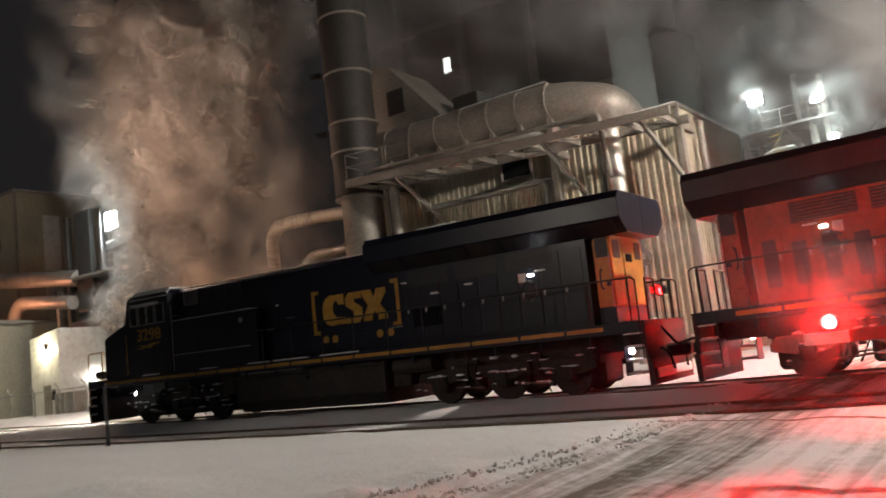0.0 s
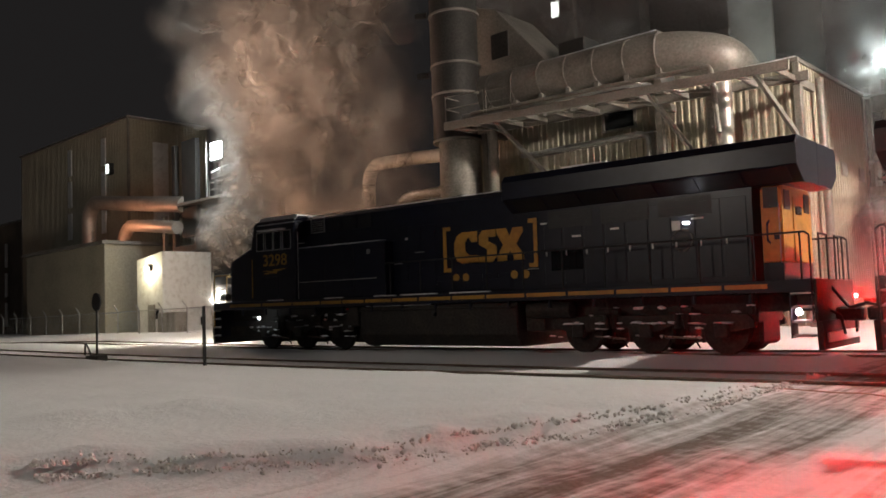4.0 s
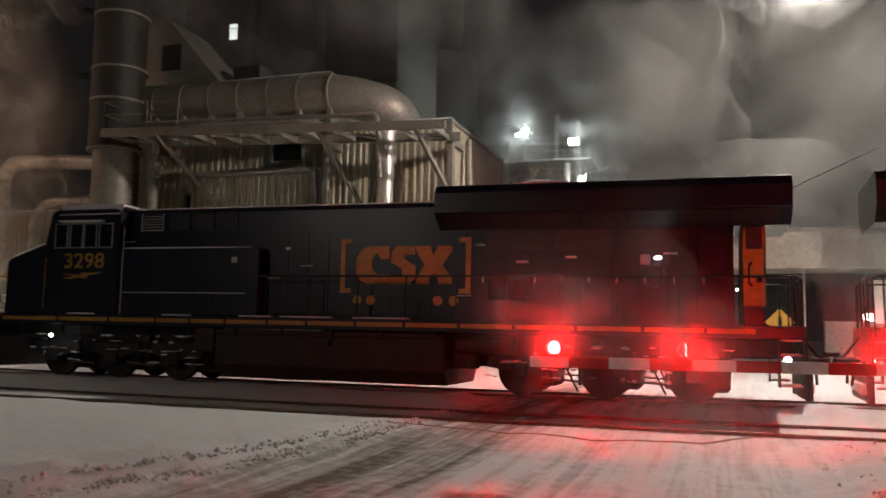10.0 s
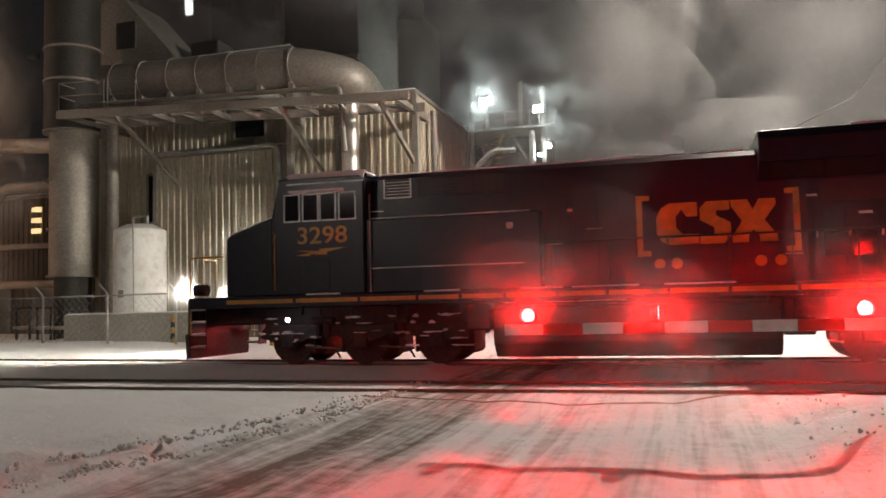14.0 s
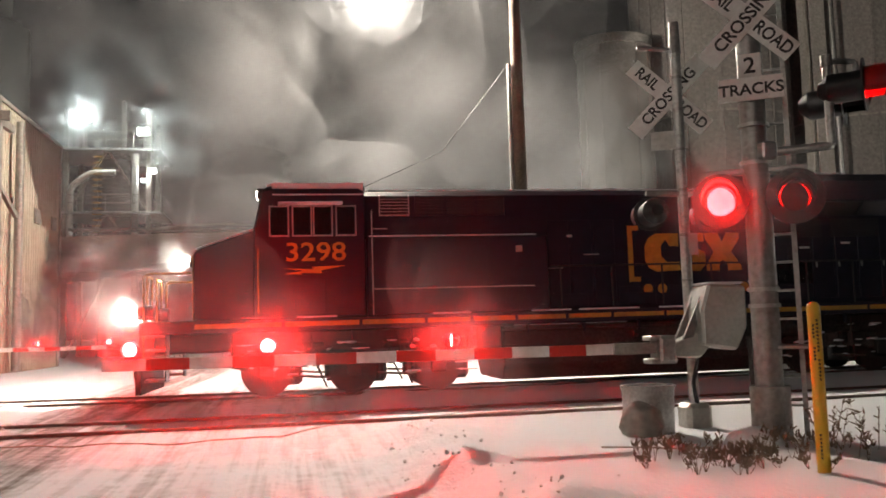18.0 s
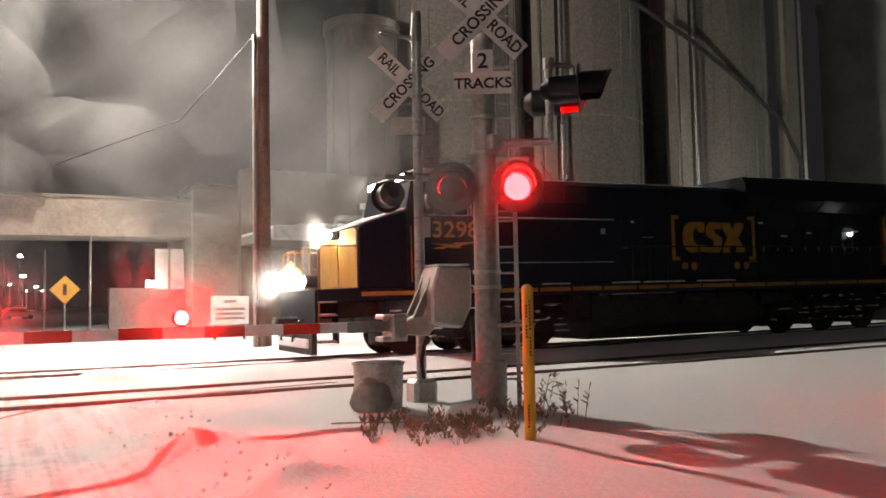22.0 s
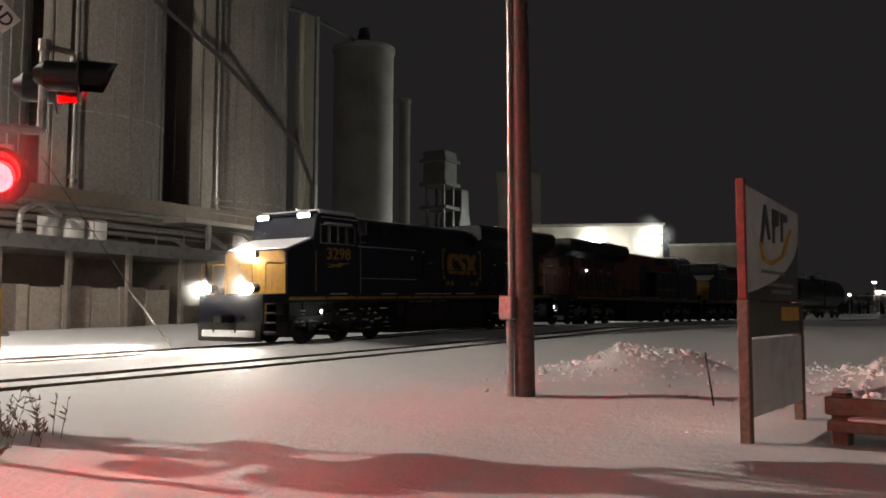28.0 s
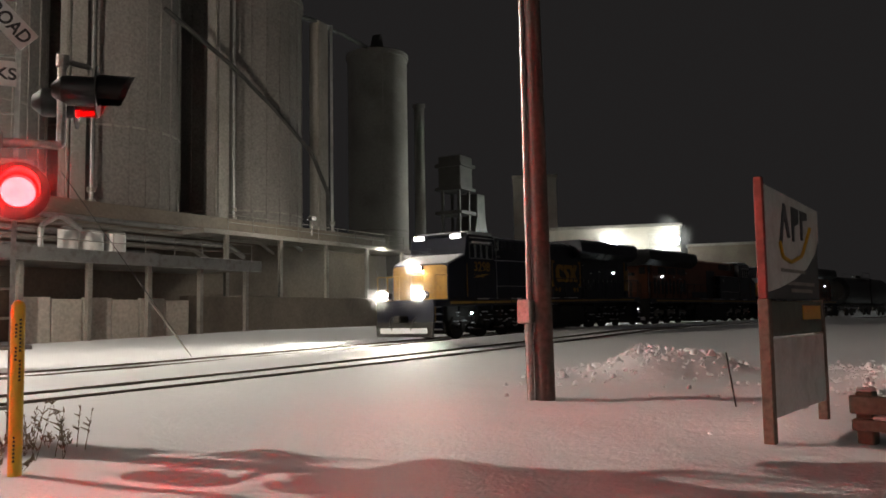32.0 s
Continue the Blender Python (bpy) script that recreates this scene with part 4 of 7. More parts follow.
def build_main_plant():
    H = clad_building("process_hall", "large beige steel process hall with dim windows", -27.4, -16.9, 33.4, 45, 13.0, CLAD, bays=5)
    for x0, z0, w, h, lit in ((-24.2, 5.6, 2.6, 2.2, 0), (-19.6, 9.2, 1.5, 1.2, 0), (-21.9, 6.9, 1.2, 0.25, 0)):
        wn_ = part("window", B((x0, 33.30, z0), (x0 + w, 33.36, z0 + h)), GLASS, H)
        bm = bmesh.new()
        for a, b in (((x0 - 0.1, z0 - 0.1), (x0 + w + 0.1, z0)), ((x0 - 0.1, z0 + h), (x0 + w + 0.1, z0 + h + 0.1)), ((x0 - 0.1, z0), (x0, z0 + h)), ((x0 + w, z0), (x0 + w + 0.1, z0 + h))):
            box(bm, (a[0], 33.24, a[1]), (b[0], 33.36, b[1]))
        part("window_frame", bm, STRUCT, wn_)
    # sloping conveyor housing on the roof
    part("sloping_housing", Pz([(-27.3, 13.2), (-22.6, 13.2), (-23.2, 13.9), (-25.6, 16.6), (-27.3, 17.2)], "y", 33.2, 36.5, 0.04), DUCT, H)
    part("housing_louvre", B((-25.9, 33.12, 14.0), (-24.8, 33.2, 15.3), 0.02), DARKSTEEL, H)
    part("roof_unit", B((-22.4, 34, 13.2), (-20.9, 35.4, 14.2), 0.05), DARKSTEEL, H)
    part("roof_unit", B((-19.3, 35, 13.2), (-18.0, 36.6, 13.9), 0.05), DUCT, H)
    # tall dark block behind
    T = thing("tall_mill_building", "tall dark concrete mill building with one lit window", "industrial building")
    for i in range(4):
        x0 = -41 + i * 5.4
        part("wall_bay", B((x0 + 0.05, 48, 0), (x0 + 5.35, 62, 40), 0.05), DARKCON, T)
        part("pilaster", B((x0 - 0.25, 47.6, 0), (x0 + 0.25, 48.05, 40), 0.03), STRUCT, T)
    for z in (9, 17, 25, 33):
        part("floor_band", B((-41, 47.75, z), (-19.4, 48.02, z + 0.35), 0.02), STRUCT, T)
    wl = part("lit_window", B((-31.95, 47.90, 21.4), (-31.35, 47.96, 22.5)), WINDOWLIT, T, "small lit window")
    part("window_frame", B((-32.02, 47.94, 21.3), (-31.28, 47.99, 22.6)), STRUCT, wl)
    # metal building at the end of the hall
    M = clad_building("metal_building", "pale corrugated metal building beside the pipe bridge", -16.6, -10.85, 33.0, 41.5, 10.35, CLAD, 0.12, 3)
    for y in (34.5, 37.5, 40):
        part("wall_vent", B((-10.8, y, 6.3), (-10.72, y + 0.7, 6.9), 0.01), STRUCT, M)
    part("side_duct", Rd((-10.4, 34.2, 0.2), (-10.4, 34.2, 9.8), 0.16), DUCT, M, smooth=True)
    # stack
    S = thing("exhaust_stack", "tall lagged exhaust stack with flanged sections", "chimney")
    part("lower_section", Rd((-26.65, 31.2, 3.1), (-26.65, 31.2, 9.7), 1.03, seg=32), DUCT, S, "pale lagged lower section", smooth=True)
    part("base_section", Rd((-26.65, 31.2, 0), (-26.65, 31.2, 3.1), 0.8, seg=28), DARKSTEEL, S, smooth=True)
    part("upper_section", Rd((-26.75, 31.2, 9.7), (-26.75, 31.2, 26), 1.2, seg=32), DARKSTEEL, S, "dark upper section", smooth=True)
    for z in (3.1, 5.2, 7.4, 9.6, 11.9, 13.4, 16, 19):
        part("flange", Rd((-26.7, 31.2, z - 0.05), (-26.7, 31.2, z + 0.05), 1.1 if z < 9.6 else 1.28, seg=32), STRUCT, S)
    for z in (13.1, 16.2):
        part("sampling_port", Rd((-27.8, 30.4, z), (-28.3, 30.1, z), 0.16), DARKSTEEL, S)
    part("riser_pipe", Rd((-24.55, 31.2, 0.3), (-24.55, 31.2, 10.0), 0.26, seg=16), STRUCT, S, smooth=True)
    # pipe bridge
    P_ = thing("pipe_bridge", "steel pipe bridge with grated walkway, railings and diagonal braces", "walkway")
    yf, yb = 29.4, 31.4
    zl = lambda x: 10.25 - (x + 25.8) * 0.042
    for y in (yf, yb):
        bm = bmesh.new()
        beam(bm, (-26.0, y, zl(-26) - 0.25), (-9.9, y, zl(-9.9) - 0.25), 0.14, 0.34)
        part("main_beam", bm, STRUCT, P_)
    for i in range(12):
        x = -25.6 + i * 1.38
        bm = bmesh.new()
        beam(bm, (x, yf, zl(x) - 0.30), (x, yb, zl(x) - 0.30), 0.10, 0.2)
        if i % 2 == 0 and i < 11:
            beam(bm, (x, yf, zl(x) - 0.42), (x + 1.38, yb, zl(x) - 0.42), 0.07)
        part("joist", bm, STRUCT, P_)
    bm = bmesh.new()
    beam(bm, (-26.0, (yf + yb) / 2, zl(-26) - 0.04), (-22.0, (yf + yb) / 2, zl(-22) - 0.04), 1.9, 0.05)
    part("deck", bm, GALV, P_)
    railing(P_, [(-25.9, yb, zl(-25.9)), (-25.9, yf, zl(-25.9)), (-23.6, yf, zl(-23.6))], 1.15)
    railing(P_, [(-23.5, yf + 0.1, zl(-23.5)), (-22.1, yf + 0.1, zl(-22))], 1.1)
    for (xa, xb) in ((-23.0, -21.0), (-15.3, -14.2), (-11.1, -10.1)):
        bm = bmesh.new()
        beam(bm, (xa, yf, zl(xa) - 0.4), (xb, yb + 1.5, 5.9), 0.15)
        part("brace", bm, STRUCT, P_)
    for x in (-25.3, -16.0, -10.4):
        part("bracket_arm", B((x - 0.1, yb, zl(x) - 0.5), (x + 0.1, 33.3, zl(x) - 0.2), 0.01), STRUCT, P_)
        part("column", B((x - 0.14, yb + 0.1, 0), (x + 0.14, yb + 0.38, zl(x) - 0.4), 0.02), STRUCT, P_)
    # big duct on the bridge
    D_ = thing("large_duct", "large lagged gas duct lying along the pipe bridge", "duct")
    part("duct_run", tube([(-26.2, 32.3, 12.05), (-15.6, 32.3, 11.75), (-13.6, 33.0, 11.2), (-13.6, 34.5, 10.6)], 0.92, 24), DUCT, D_, smooth=True)
    for i in range(7):
        x = -25 + i * 1.5
        part("duct_band", Rd((x - 0.04, 32.3, 12.05 - (x + 26.2) * 0.028), (x + 0.04, 32.3, 12.05 - (x + 26.2) * 0.028), 0.95, seg=28), STRUCT, D_)
        part("saddle", B((x - 0.12, 31.7, 10.0), (x + 0.12, 32.9, 11.2), 0.02), STRUCT, D_)
    part("small_pipe", tube([(-26, 30.6, 10.6), (-17.2, 30.6, 10.35), (-16.4, 30.6, 10.3), (-16.4, 32.5, 10.3)], 0.16, 12), GALV, D_, smooth=True)
    part("small_pipe", tube([(-24.8, 30.0, 10.5), (-13, 30.0, 10.1), (-12.8, 30.0, 7.5)], 0.1, 10), STRUCT, D_, smooth=True)
    part("vertical_pipe", Rd((-13.05, 31.2, 4.0), (-13.05, 31.2, 9.9), 0.31, seg=20), STAINLESS, D_, "bright stainless drop pipe", smooth=True)
    part("vertical_pipe", Rd((-13.8, 31.6, 0.2), (-13.8, 31.6, 9.9), 0.15, seg=14), DUCT, D_, smooth=True)
    part("pipe_foot", Rd((-13.05, 31.2, 0.1), (-13.05, 31.2, 4.0), 0.2, seg=16), DUCT, D_, smooth=True)
    # corrugated enclosure with its wall lamp
    E = clad_building("corrugated_enclosure", "cream corrugated equipment enclosure with a bright wall lamp", -22.8, -16.45, 31.9, 33.0, 8.25, CLAD, 0.06, 3)
    part("top_pipe", tube([(-23.2, 31.7, 8.42), (-16.9, 31.7, 8.42), (-16.6, 31.7, 8.2), (-16.6, 31.7, 6.6)], 0.11, 10), GALV, E, smooth=True)
    wl = part("wall_lamp", B((-18.1, 31.62, 4.05), (-17.5, 31.85, 4.4), 0.03), DARKSTEEL, E)
    part("lamp_glass", B((-18.05, 31.58, 4.07), (-17.55, 31.62, 4.36)), WARMHI, wl)
    # white tank on its plinth
    K = thing("storage_tank", "white vertical storage tank with a top handrail on a concrete plinth", "tank")
    part("shell", Rd((-21.65, 29.2, 1.35), (-21.65, 29.2, 4.75), 1.04, seg=32), WHITE, K, smooth=True)
    part("top_head", Rd((-21.65, 29.2, 4.75), (-21.65, 29.2, 5.0), 1.04, 0.55, seg=32), WHITE, K, smooth=True)
    part("top_rail", tube([(-22.0, 29.2, 4.95), (-22.0, 29.2, 5.35), (-21.3, 29.2, 5.35), (-21.3, 29.2, 4.95)], 0.05, 8), GALV, K)
    part("drain_pipe", Rd((-21.2, 28.2, 1.4), (-21.2, 28.15, 5.0), 0.03, seg=6), GALV, K)
    part("name_plate", B((-21.9, 28.15, 2.0), (-21.65, 28.18, 2.3)), STRUCT, K)
    part("plinth", B((-24.4, 28.0, 0), (-18.55, 30.4, 1.36), 0.04), CONCRETE, K)
    part("plinth_snow", B((-24.3, 28.05, 1.36), (-18.65, 30.3, 1.41), 0.02), SNOWCAP, K)
    # posts and striped bollards by the fence
    for x, y, h in ((-12.95, 24.8, 2.75), (-12.15, 24.8, 2.65), (-14.9, 24.6, 2.2)):
        tagged(part("fence_post", Rd((x, y, 0), (x, y, h), 0.06, seg=10), GALV), "galvanised steel post standing in snow", "post", group="posts by the crossing")
    for x, y in ((-19.0, 27.6), (-13.4, 25.0)):
        b = thing("striped_bollard", "short yellow and black striped bollard in snow", "bollard", (x, y, bowl(x)), group="bollards by the plant")
        for i in range(5):
            part("band", Rd((0, 0, i * 0.22), (0, 0, i * 0.22 + 0.22), 0.09, seg=12), YELLOW if i % 2 == 0 else BLACK, b)
    # pallets and pipes at the stack's foot
    for i, (x, z) in enumerate(((-27.6, 0), (-26.5, 0), (-25.6, 0))):
        r = thing("pipe_stand", "low snowy steel stand with a valve pipe", "pipe stand", (x, 29.3, bowl(x)), group="pipe stands")
        for dx in (-0.35, 0.35):
            part("leg", B((dx - 0.04, -0.04, 0), (dx + 0.04, 0.04, 1.4)), DARKSTEEL, r)
        part("top_bar", B((-0.45, -0.06, 1.4), (0.45, 0.06, 1.5)), DARKSTEEL, r)
        part("pipe", tube([(-0.5, 0, 0.6), (0.3, 0, 0.6), (0.5, 0.2, 1.1)], 0.08, 8), GALV, r)
    # hooped pipes between stack and tower
    U = thing("hooped_pipes", "bright hooped steam pipes rising above low roofs", "pipework")
    part("pipe", tube([(-34.2, 32, 4.0), (-34.2, 32, 8.9), (-33.6, 32, 9.6), (-30.6, 32, 9.5), (-27.9, 32, 9.3)], 0.36, 16), STAINLESS, U, smooth=True)
    part("pipe", tube([(-33.0, 33, 3.0), (-33.0, 33, 7.0), (-32.2, 33, 7.7), (-28.5, 33, 7.6)], 0.28, 14), GALV, U, smooth=True)
    part("frame_post", B((-35.0, 32.6, 0), (-34.7, 32.9, 7.5)), STRUCT, U)
    part("frame_post", B((-28.9, 32.6, 0), (-28.6, 32.9, 7.5)), STRUCT, U)
    part("frame_beam", B((-35.0, 32.6, 4.6), (-28.6, 32.9, 4.85)), STRUCT, U)
    part("pipe_bank", tube([(-38, 33.2, 2.9), (-29, 33.2, 2.9), (-28.6, 33.2, 0.4)], 0.2, 10), LAGPIPE, U, smooth=True)
    for i in range(3):
        part("lit_slot", B((-32.4, 34.88, 5.6 + i * 0.55), (-31.8, 34.92, 5.85 + i * 0.55)), AMBERDIM, U, "small amber window")
    L2 = clad_building("low_plant_room", "low brown plant room crossed by pipes", -44, -28.3, 35.0, 43, 7.4, DARKCLAD, bays=5)
    for i in range(4):
        part("door_panel", B((-42.5 + i * 3.4, 34.82, 0.5), (-40.4 + i * 3.4, 34.92, 3.0), 0.03), STRUCT, L2)
    # dark process vessels and roofs behind
    for x, y, r, z in ((-19.8, 58, 2.6, 22), (-26.0, 60, 2.0, 24), (-6.0, 75, 6.0, 17)):
        v = thing("process_vessel", "tall dark cylindrical process vessel behind the hall", "tank", (x, y, 0), group="process vessels")
        part("shell", Rd((0, 0, 0), (0, 0, z), r, seg=28), DARKSTEEL, v, smooth=True)
        part("top_head", Rd((0, 0, z), (0, 0, z + 0.9), r, r * 0.5, seg=28), DARKSTEEL, v, smooth=True)
        part("hoop", Rd((0, 0, z * 0.6), (0, 0, z * 0.6 + 0.2), r + 0.08, seg=28), STRUCT, v)
    part("vessel_ladder", B((-19.9, 55.3, 1), (-19.4, 55.4, 21)), STRUCT, bpy.data.objects["process_vessel"]).matrix_parent_inverse = Matrix.Translation((19.8, -58, 0))


def build_flood_tower():
    W = thing("floodlit_tower", "steel stair tower with platforms, railings and two floodlights in steam", "tower")
    x0, x1, y0, y1 = -14.6, -9.4, 57.5, 61.5
    for x in (x0, x1):
        for y in (y0, y1):
            part("column", B((x - 0.15, y - 0.15, 0), (x + 0.15, y + 0.15, 16.6)), STRUCT, W)
    for z in (5.5, 9.6, 13.8):
        part("platform", B((x0 - 0.9, y0 - 0.7, z - 0.15), (x1 + 0.9, y1 + 0.7, z), 0.02), GALV, W)
        railing(W, [(x0 - 0.9, y0 - 0.7, z), (x1 + 0.9, y0 - 0.7, z), (x1 + 0.9, y1 + 0.7, z)], 1.1, STRUCT, 1.6)
    for za, zb in ((0, 5.5), (5.5, 9.6), (9.6, 13.8)):
        bm = bmesh.new()
        beam(bm, (x0, y0, za), ((x0 + x1) / 2, y0, zb), 0.14)
        beam(bm, (x1, y0, za), ((x0 + x1) / 2, y0, zb), 0.14)
        part("cross_brace", bm, STRUCT, W)
    part("vessel", Rd((-11.8, 59.5, 0), (-11.8, 59.5, 13.4), 1.2, seg=24), DARKSTEEL, W, smooth=True)
    part("silver_pipe", Rd((-10.2, 57.2, 4), (-10.2, 57.2, 13.5), 0.22), STAINLESS, W, smooth=True)
    part("silver_pipe", tube([(-14.2, 57, 5), (-14.2, 57, 11.2), (-13, 57, 12.2), (-11.4, 57, 12.2)], 0.2, 10), STAINLESS, W, smooth=True)
    bm = bmesh.new()
    for k in range(14):
        box(bm, (-12.75, 56.7, 8.2 + k * 0.38), (-12.2, 56.76, 8.28 + k * 0.38))
    part("ladder", bm, YELLOW, W, "yellow caged ladder")
    part("mast_pole", B((-11.05, 57.0, 13.8), (-10.75, 57.3, 17.0)), DARKSTEEL, W)
    for x, z, s in ((-13.3, 15.75, 0.5), (-9.6, 14.85, 0.38)):
        h = part("floodlight", B((x - s, 56.5, z - s * 0.7), (x + s, 56.9, z + s * 0.7), 0.05), DARKSTEEL, W)
        part("lens", B((x - s * 0.9, 56.44, z - s * 0.6), (x + s * 0.9, 56.5, z + s * 0.6)), FLOOD, h)
        part("floodlight_arm", Rd((x, 56.8, z - 0.3), (x, 57.2, 13.8), 0.06), STRUCT, W)
    part("lamp", B((-9.3, 57.0, 12.2), (-8.9, 57.3, 12.5)), FLOOD, W)
    for z in (11.6, 6.9):
        part("work_lamp", B((-9.8, 57.0, z), (-9.5, 57.2, z + 0.2)), FLOOD, W)


def build_left_plant():
    # big hall on the left
    H = clad_building("left_process_building", "tall tan process building with light strips", -98, -73.4, 38.0, 46.5, 20.6, CLAD, bays=6)
    for x in (-85.8, -78.4):
        for i in range(5):
            part("light_strip", B((x, 37.75, 3.5 + i * 3.3), (x + 0.8, 37.88, 6.2 + i * 3.3)), WHITE, H, "pale strip panel")
    part("bright_panel", B((-73.3, 40.4, 10.6), (-73.2, 42.0, 18.6), 0.02), WHITE, H, "pale wall panel")
    part("wall_lamp", B((-76.9, 37.5, 15.6), (-76.2, 37.95, 16.7)), DARKSTEEL, H)
    part("lamp_glass", B((-76.8, 37.44, 15.7), (-76.3, 37.5, 16.6)), WINDOWLIT, H)
    part("wall_box", B((-73.3, 43.2, 11.4), (-72.6, 44.4, 13.2), 0.05), DARKSTEEL, H)
    part("lamp_glass", B((-72.6, 43.4, 11.6), (-72.52, 44.2, 12.8)), WINDOWLIT, H)
    part("wall_ladder", B((-81.5, 38.0, 13.8), (-79.0, 38.3, 14.0)), STRUCT, H)
    F = clad_building("far_left_hall", "dark low hall at the far end of the plant", -130, -98.5, 40, 60, 14, DARKCLAD, bays=6)
    for x in (-118, -108):
        for i in range(3):
            part("light_strip", B((x, 39.75, 1.5 + i * 3.6), (x + 0.8, 39.86, 4.4 + i * 3.6)), WHITE, F, "pale strip panel")
    # hooped lagged pipes
    U = thing("lagged_pipe_loops", "large lagged pipe loops glowing orange under sodium light", "pipework")
    part("pipe", tube([(-73.0, 34.0, 7.5), (-73.0, 34.0, 10.9), (-72.0, 34.0, 12.1), (-65, 34.0, 11.2), (-57, 34, 10.2)], 0.62, 18), LAGPIPE, U, smooth=True)
    part("pipe", tube([(-65.4, 33.4, 7.5), (-65.4, 33.4, 8.4), (-64.4, 33.4, 9.3), (-61, 33.4, 8.9), (-57, 33.4, 8.4)], 0.5, 18), LAGPIPE, U, smooth=True)
    for x in (-72.5, -66, -60):
        part("support", B((x - 0.15, 33.9, 0.3), (x + 0.15, 34.2, 9.6)), STRUCT, U)
    # small shed with a lit porch
    S = thing("pump_shed", "small tan steel shed with a brightly lit pale end wall", "shed")
    part("wall", Pz([(-77, 0.2), (-62.3, 0.2), (-62.3, 7.5), (-77, 7.5)], "y", 30.2, 36.2, 0.03), CLAD, S)
    part("roof", Pz([(-77.3, 7.5), (-62.0, 7.5), (-62.0, 7.75), (-77.3, 7.75)], "y", 29.9, 36.5), STRUCT, S)
    P_ = thing("lit_porch", "narrow pale porch with a bright lamp and a door", "shed")
    part("wall", Pz([(-55.4, 0.2), (-51.9, 0.2), (-51.9, 6.1), (-55.4, 5.7)], "y", 29.2, 33, 0.03), WHITE, P_)
    part("door", B((-53.8, 29.12, 0.4), (-52.9, 29.19, 2.5), 0.02), STRUCT, P_)
    part("small_window", B((-52.8, 29.14, 1.5), (-52.4, 29.19, 2.2)), GLASS, P_)
    lm = part("wall_lamp", B((-53.8, 28.95, 4.85), (-53.2, 29.19, 5.15), 0.03), DARKSTEEL, P_)
    part("lamp_glass", B((-53.75, 28.9, 4.8), (-53.25, 28.95, 5.1)), WARM, lm)
    for x, w in ((-51.6, 1.2), (-50.2, 0.8)):
        tagged(part("machine_box", B((x, 28.6, bowl(x) - 0.1), (x + w, 29.6, 1.9), 0.05), STRUCT), "snow-dusted machine box beside the porch", "cabinet", group="machine boxes")
    # dark tower with the floodlight
    T = thing("dark_process_tower", "dark process tower with ducts, landings and a floodlight", "tower")
    for x in (-58.6, -50.2):
        for y in (34.2, 38):
            part("column", B((x - 0.2, y - 0.2, 0), (x + 0.2, y + 0.2, 15.0)), DARKSTEEL, T)
    part("rear_mast", Rd((-54.8, 37.5, 0), (-54.8, 37.5, 30), 0.35), DARKSTEEL, T)
    part("upper_block", B((-52.9, 36, 15), (-48.6, 40, 30), 0.1), DARKSTEEL, T)
    part("dark_screen", B((-57.2, 33.9, 7.6), (-55.2, 34.3, 15.1), 0.03), DARKSTEEL, T)
    part("canopy", Pz([(-52.4, 11.9), (-45.8, 12.9), (-45.8, 11.9), (-52.4, 11.4)], "y", 33.4, 38.5, 0.03), DARKSTEEL, T)
    part("canopy_snow", Pz([(-52.4, 11.92), (-45.8, 12.92), (-45.8, 13.02), (-52.4, 12.02)], "y", 33.4, 38.4), SNOWCAP, T, "snow on the canopy")
    railing(T, [(-52.6, 33.4, 10.2), (-46.6, 33.4, 10.2)], 1.0, STRUCT, 1.0)
    part("landing", B((-57, 33.3, 10.0), (-46.4, 37, 10.2), 0.02), STRUCT, T)
    part("bent_duct", tube([(-54.2, 34, 6.5), (-54.2, 34, 7.6), (-53.2, 34, 8.8), (-48.0, 34, 9.1)], 0.75, 18), DARKSTEEL, T, smooth=True)
    part("duct_box", B((-58.0, 33.6, 3.6), (-50.0, 37.8, 7.0), 0.1), DARKSTEEL, T)
    for z in (0.9, 1.8, 2.7, 3.6):
        part("stair_landing", B((-51.9, 32.9, z), (-47.4, 33.6, z + 0.12)), STRUCT, T)
        part("stair_rail", Rd((-51.9, 32.9, z + 0.8), (-47.4, 32.9, z + 0.8), 0.03, seg=6), STRUCT, T)
    for x in (-51.6, -47.6):
        part("stair_post", B((x - 0.06, 32.85, 0.2), (x + 0.06, 32.97, 4.6)), STRUCT, T)
    part("exhaust_outlet", Rd((-48.8, 33.6, 5.4), (-47.6, 33.2, 6.6), 0.42, 0.36, seg=18), DARKSTEEL, T, smooth=True)
    part("outlet_riser", Rd((-48.8, 33.6, 0.2), (-48.8, 33.6, 5.5), 0.42, seg=18), DARKSTEEL, T, smooth=True)
    h = part("floodlight", B((-51.7, 33.0, 12.6), (-50.2, 33.5, 14.0), 0.05), DARKSTEEL, T)
    part("lens", B((-51.6, 32.93, 12.7), (-50.3, 33.0, 13.9)), FLOOD, h)
    part("floodlight_bracket", B((-51.1, 33.3, 11.8), (-50.9, 33.6, 12.9)), STRUCT, T)
    part("lit_rail", Rd((-52.6, 33.2, 14.2), (-52.6, 33.2, 10.2), 0.08), GALV, T)
    # brown screens by the tower's foot
    for i in range(4):
        tagged(part("pipe_screen", B((-46.8 + i * 2.3, 33.6, 0.2), (-44.9 + i * 2.3, 33.9, 3.4 + 0.5 * (i % 2)), 0.03), DARKCLAD), "brown steel screen in front of pipes", "screen", group="pipe screens")


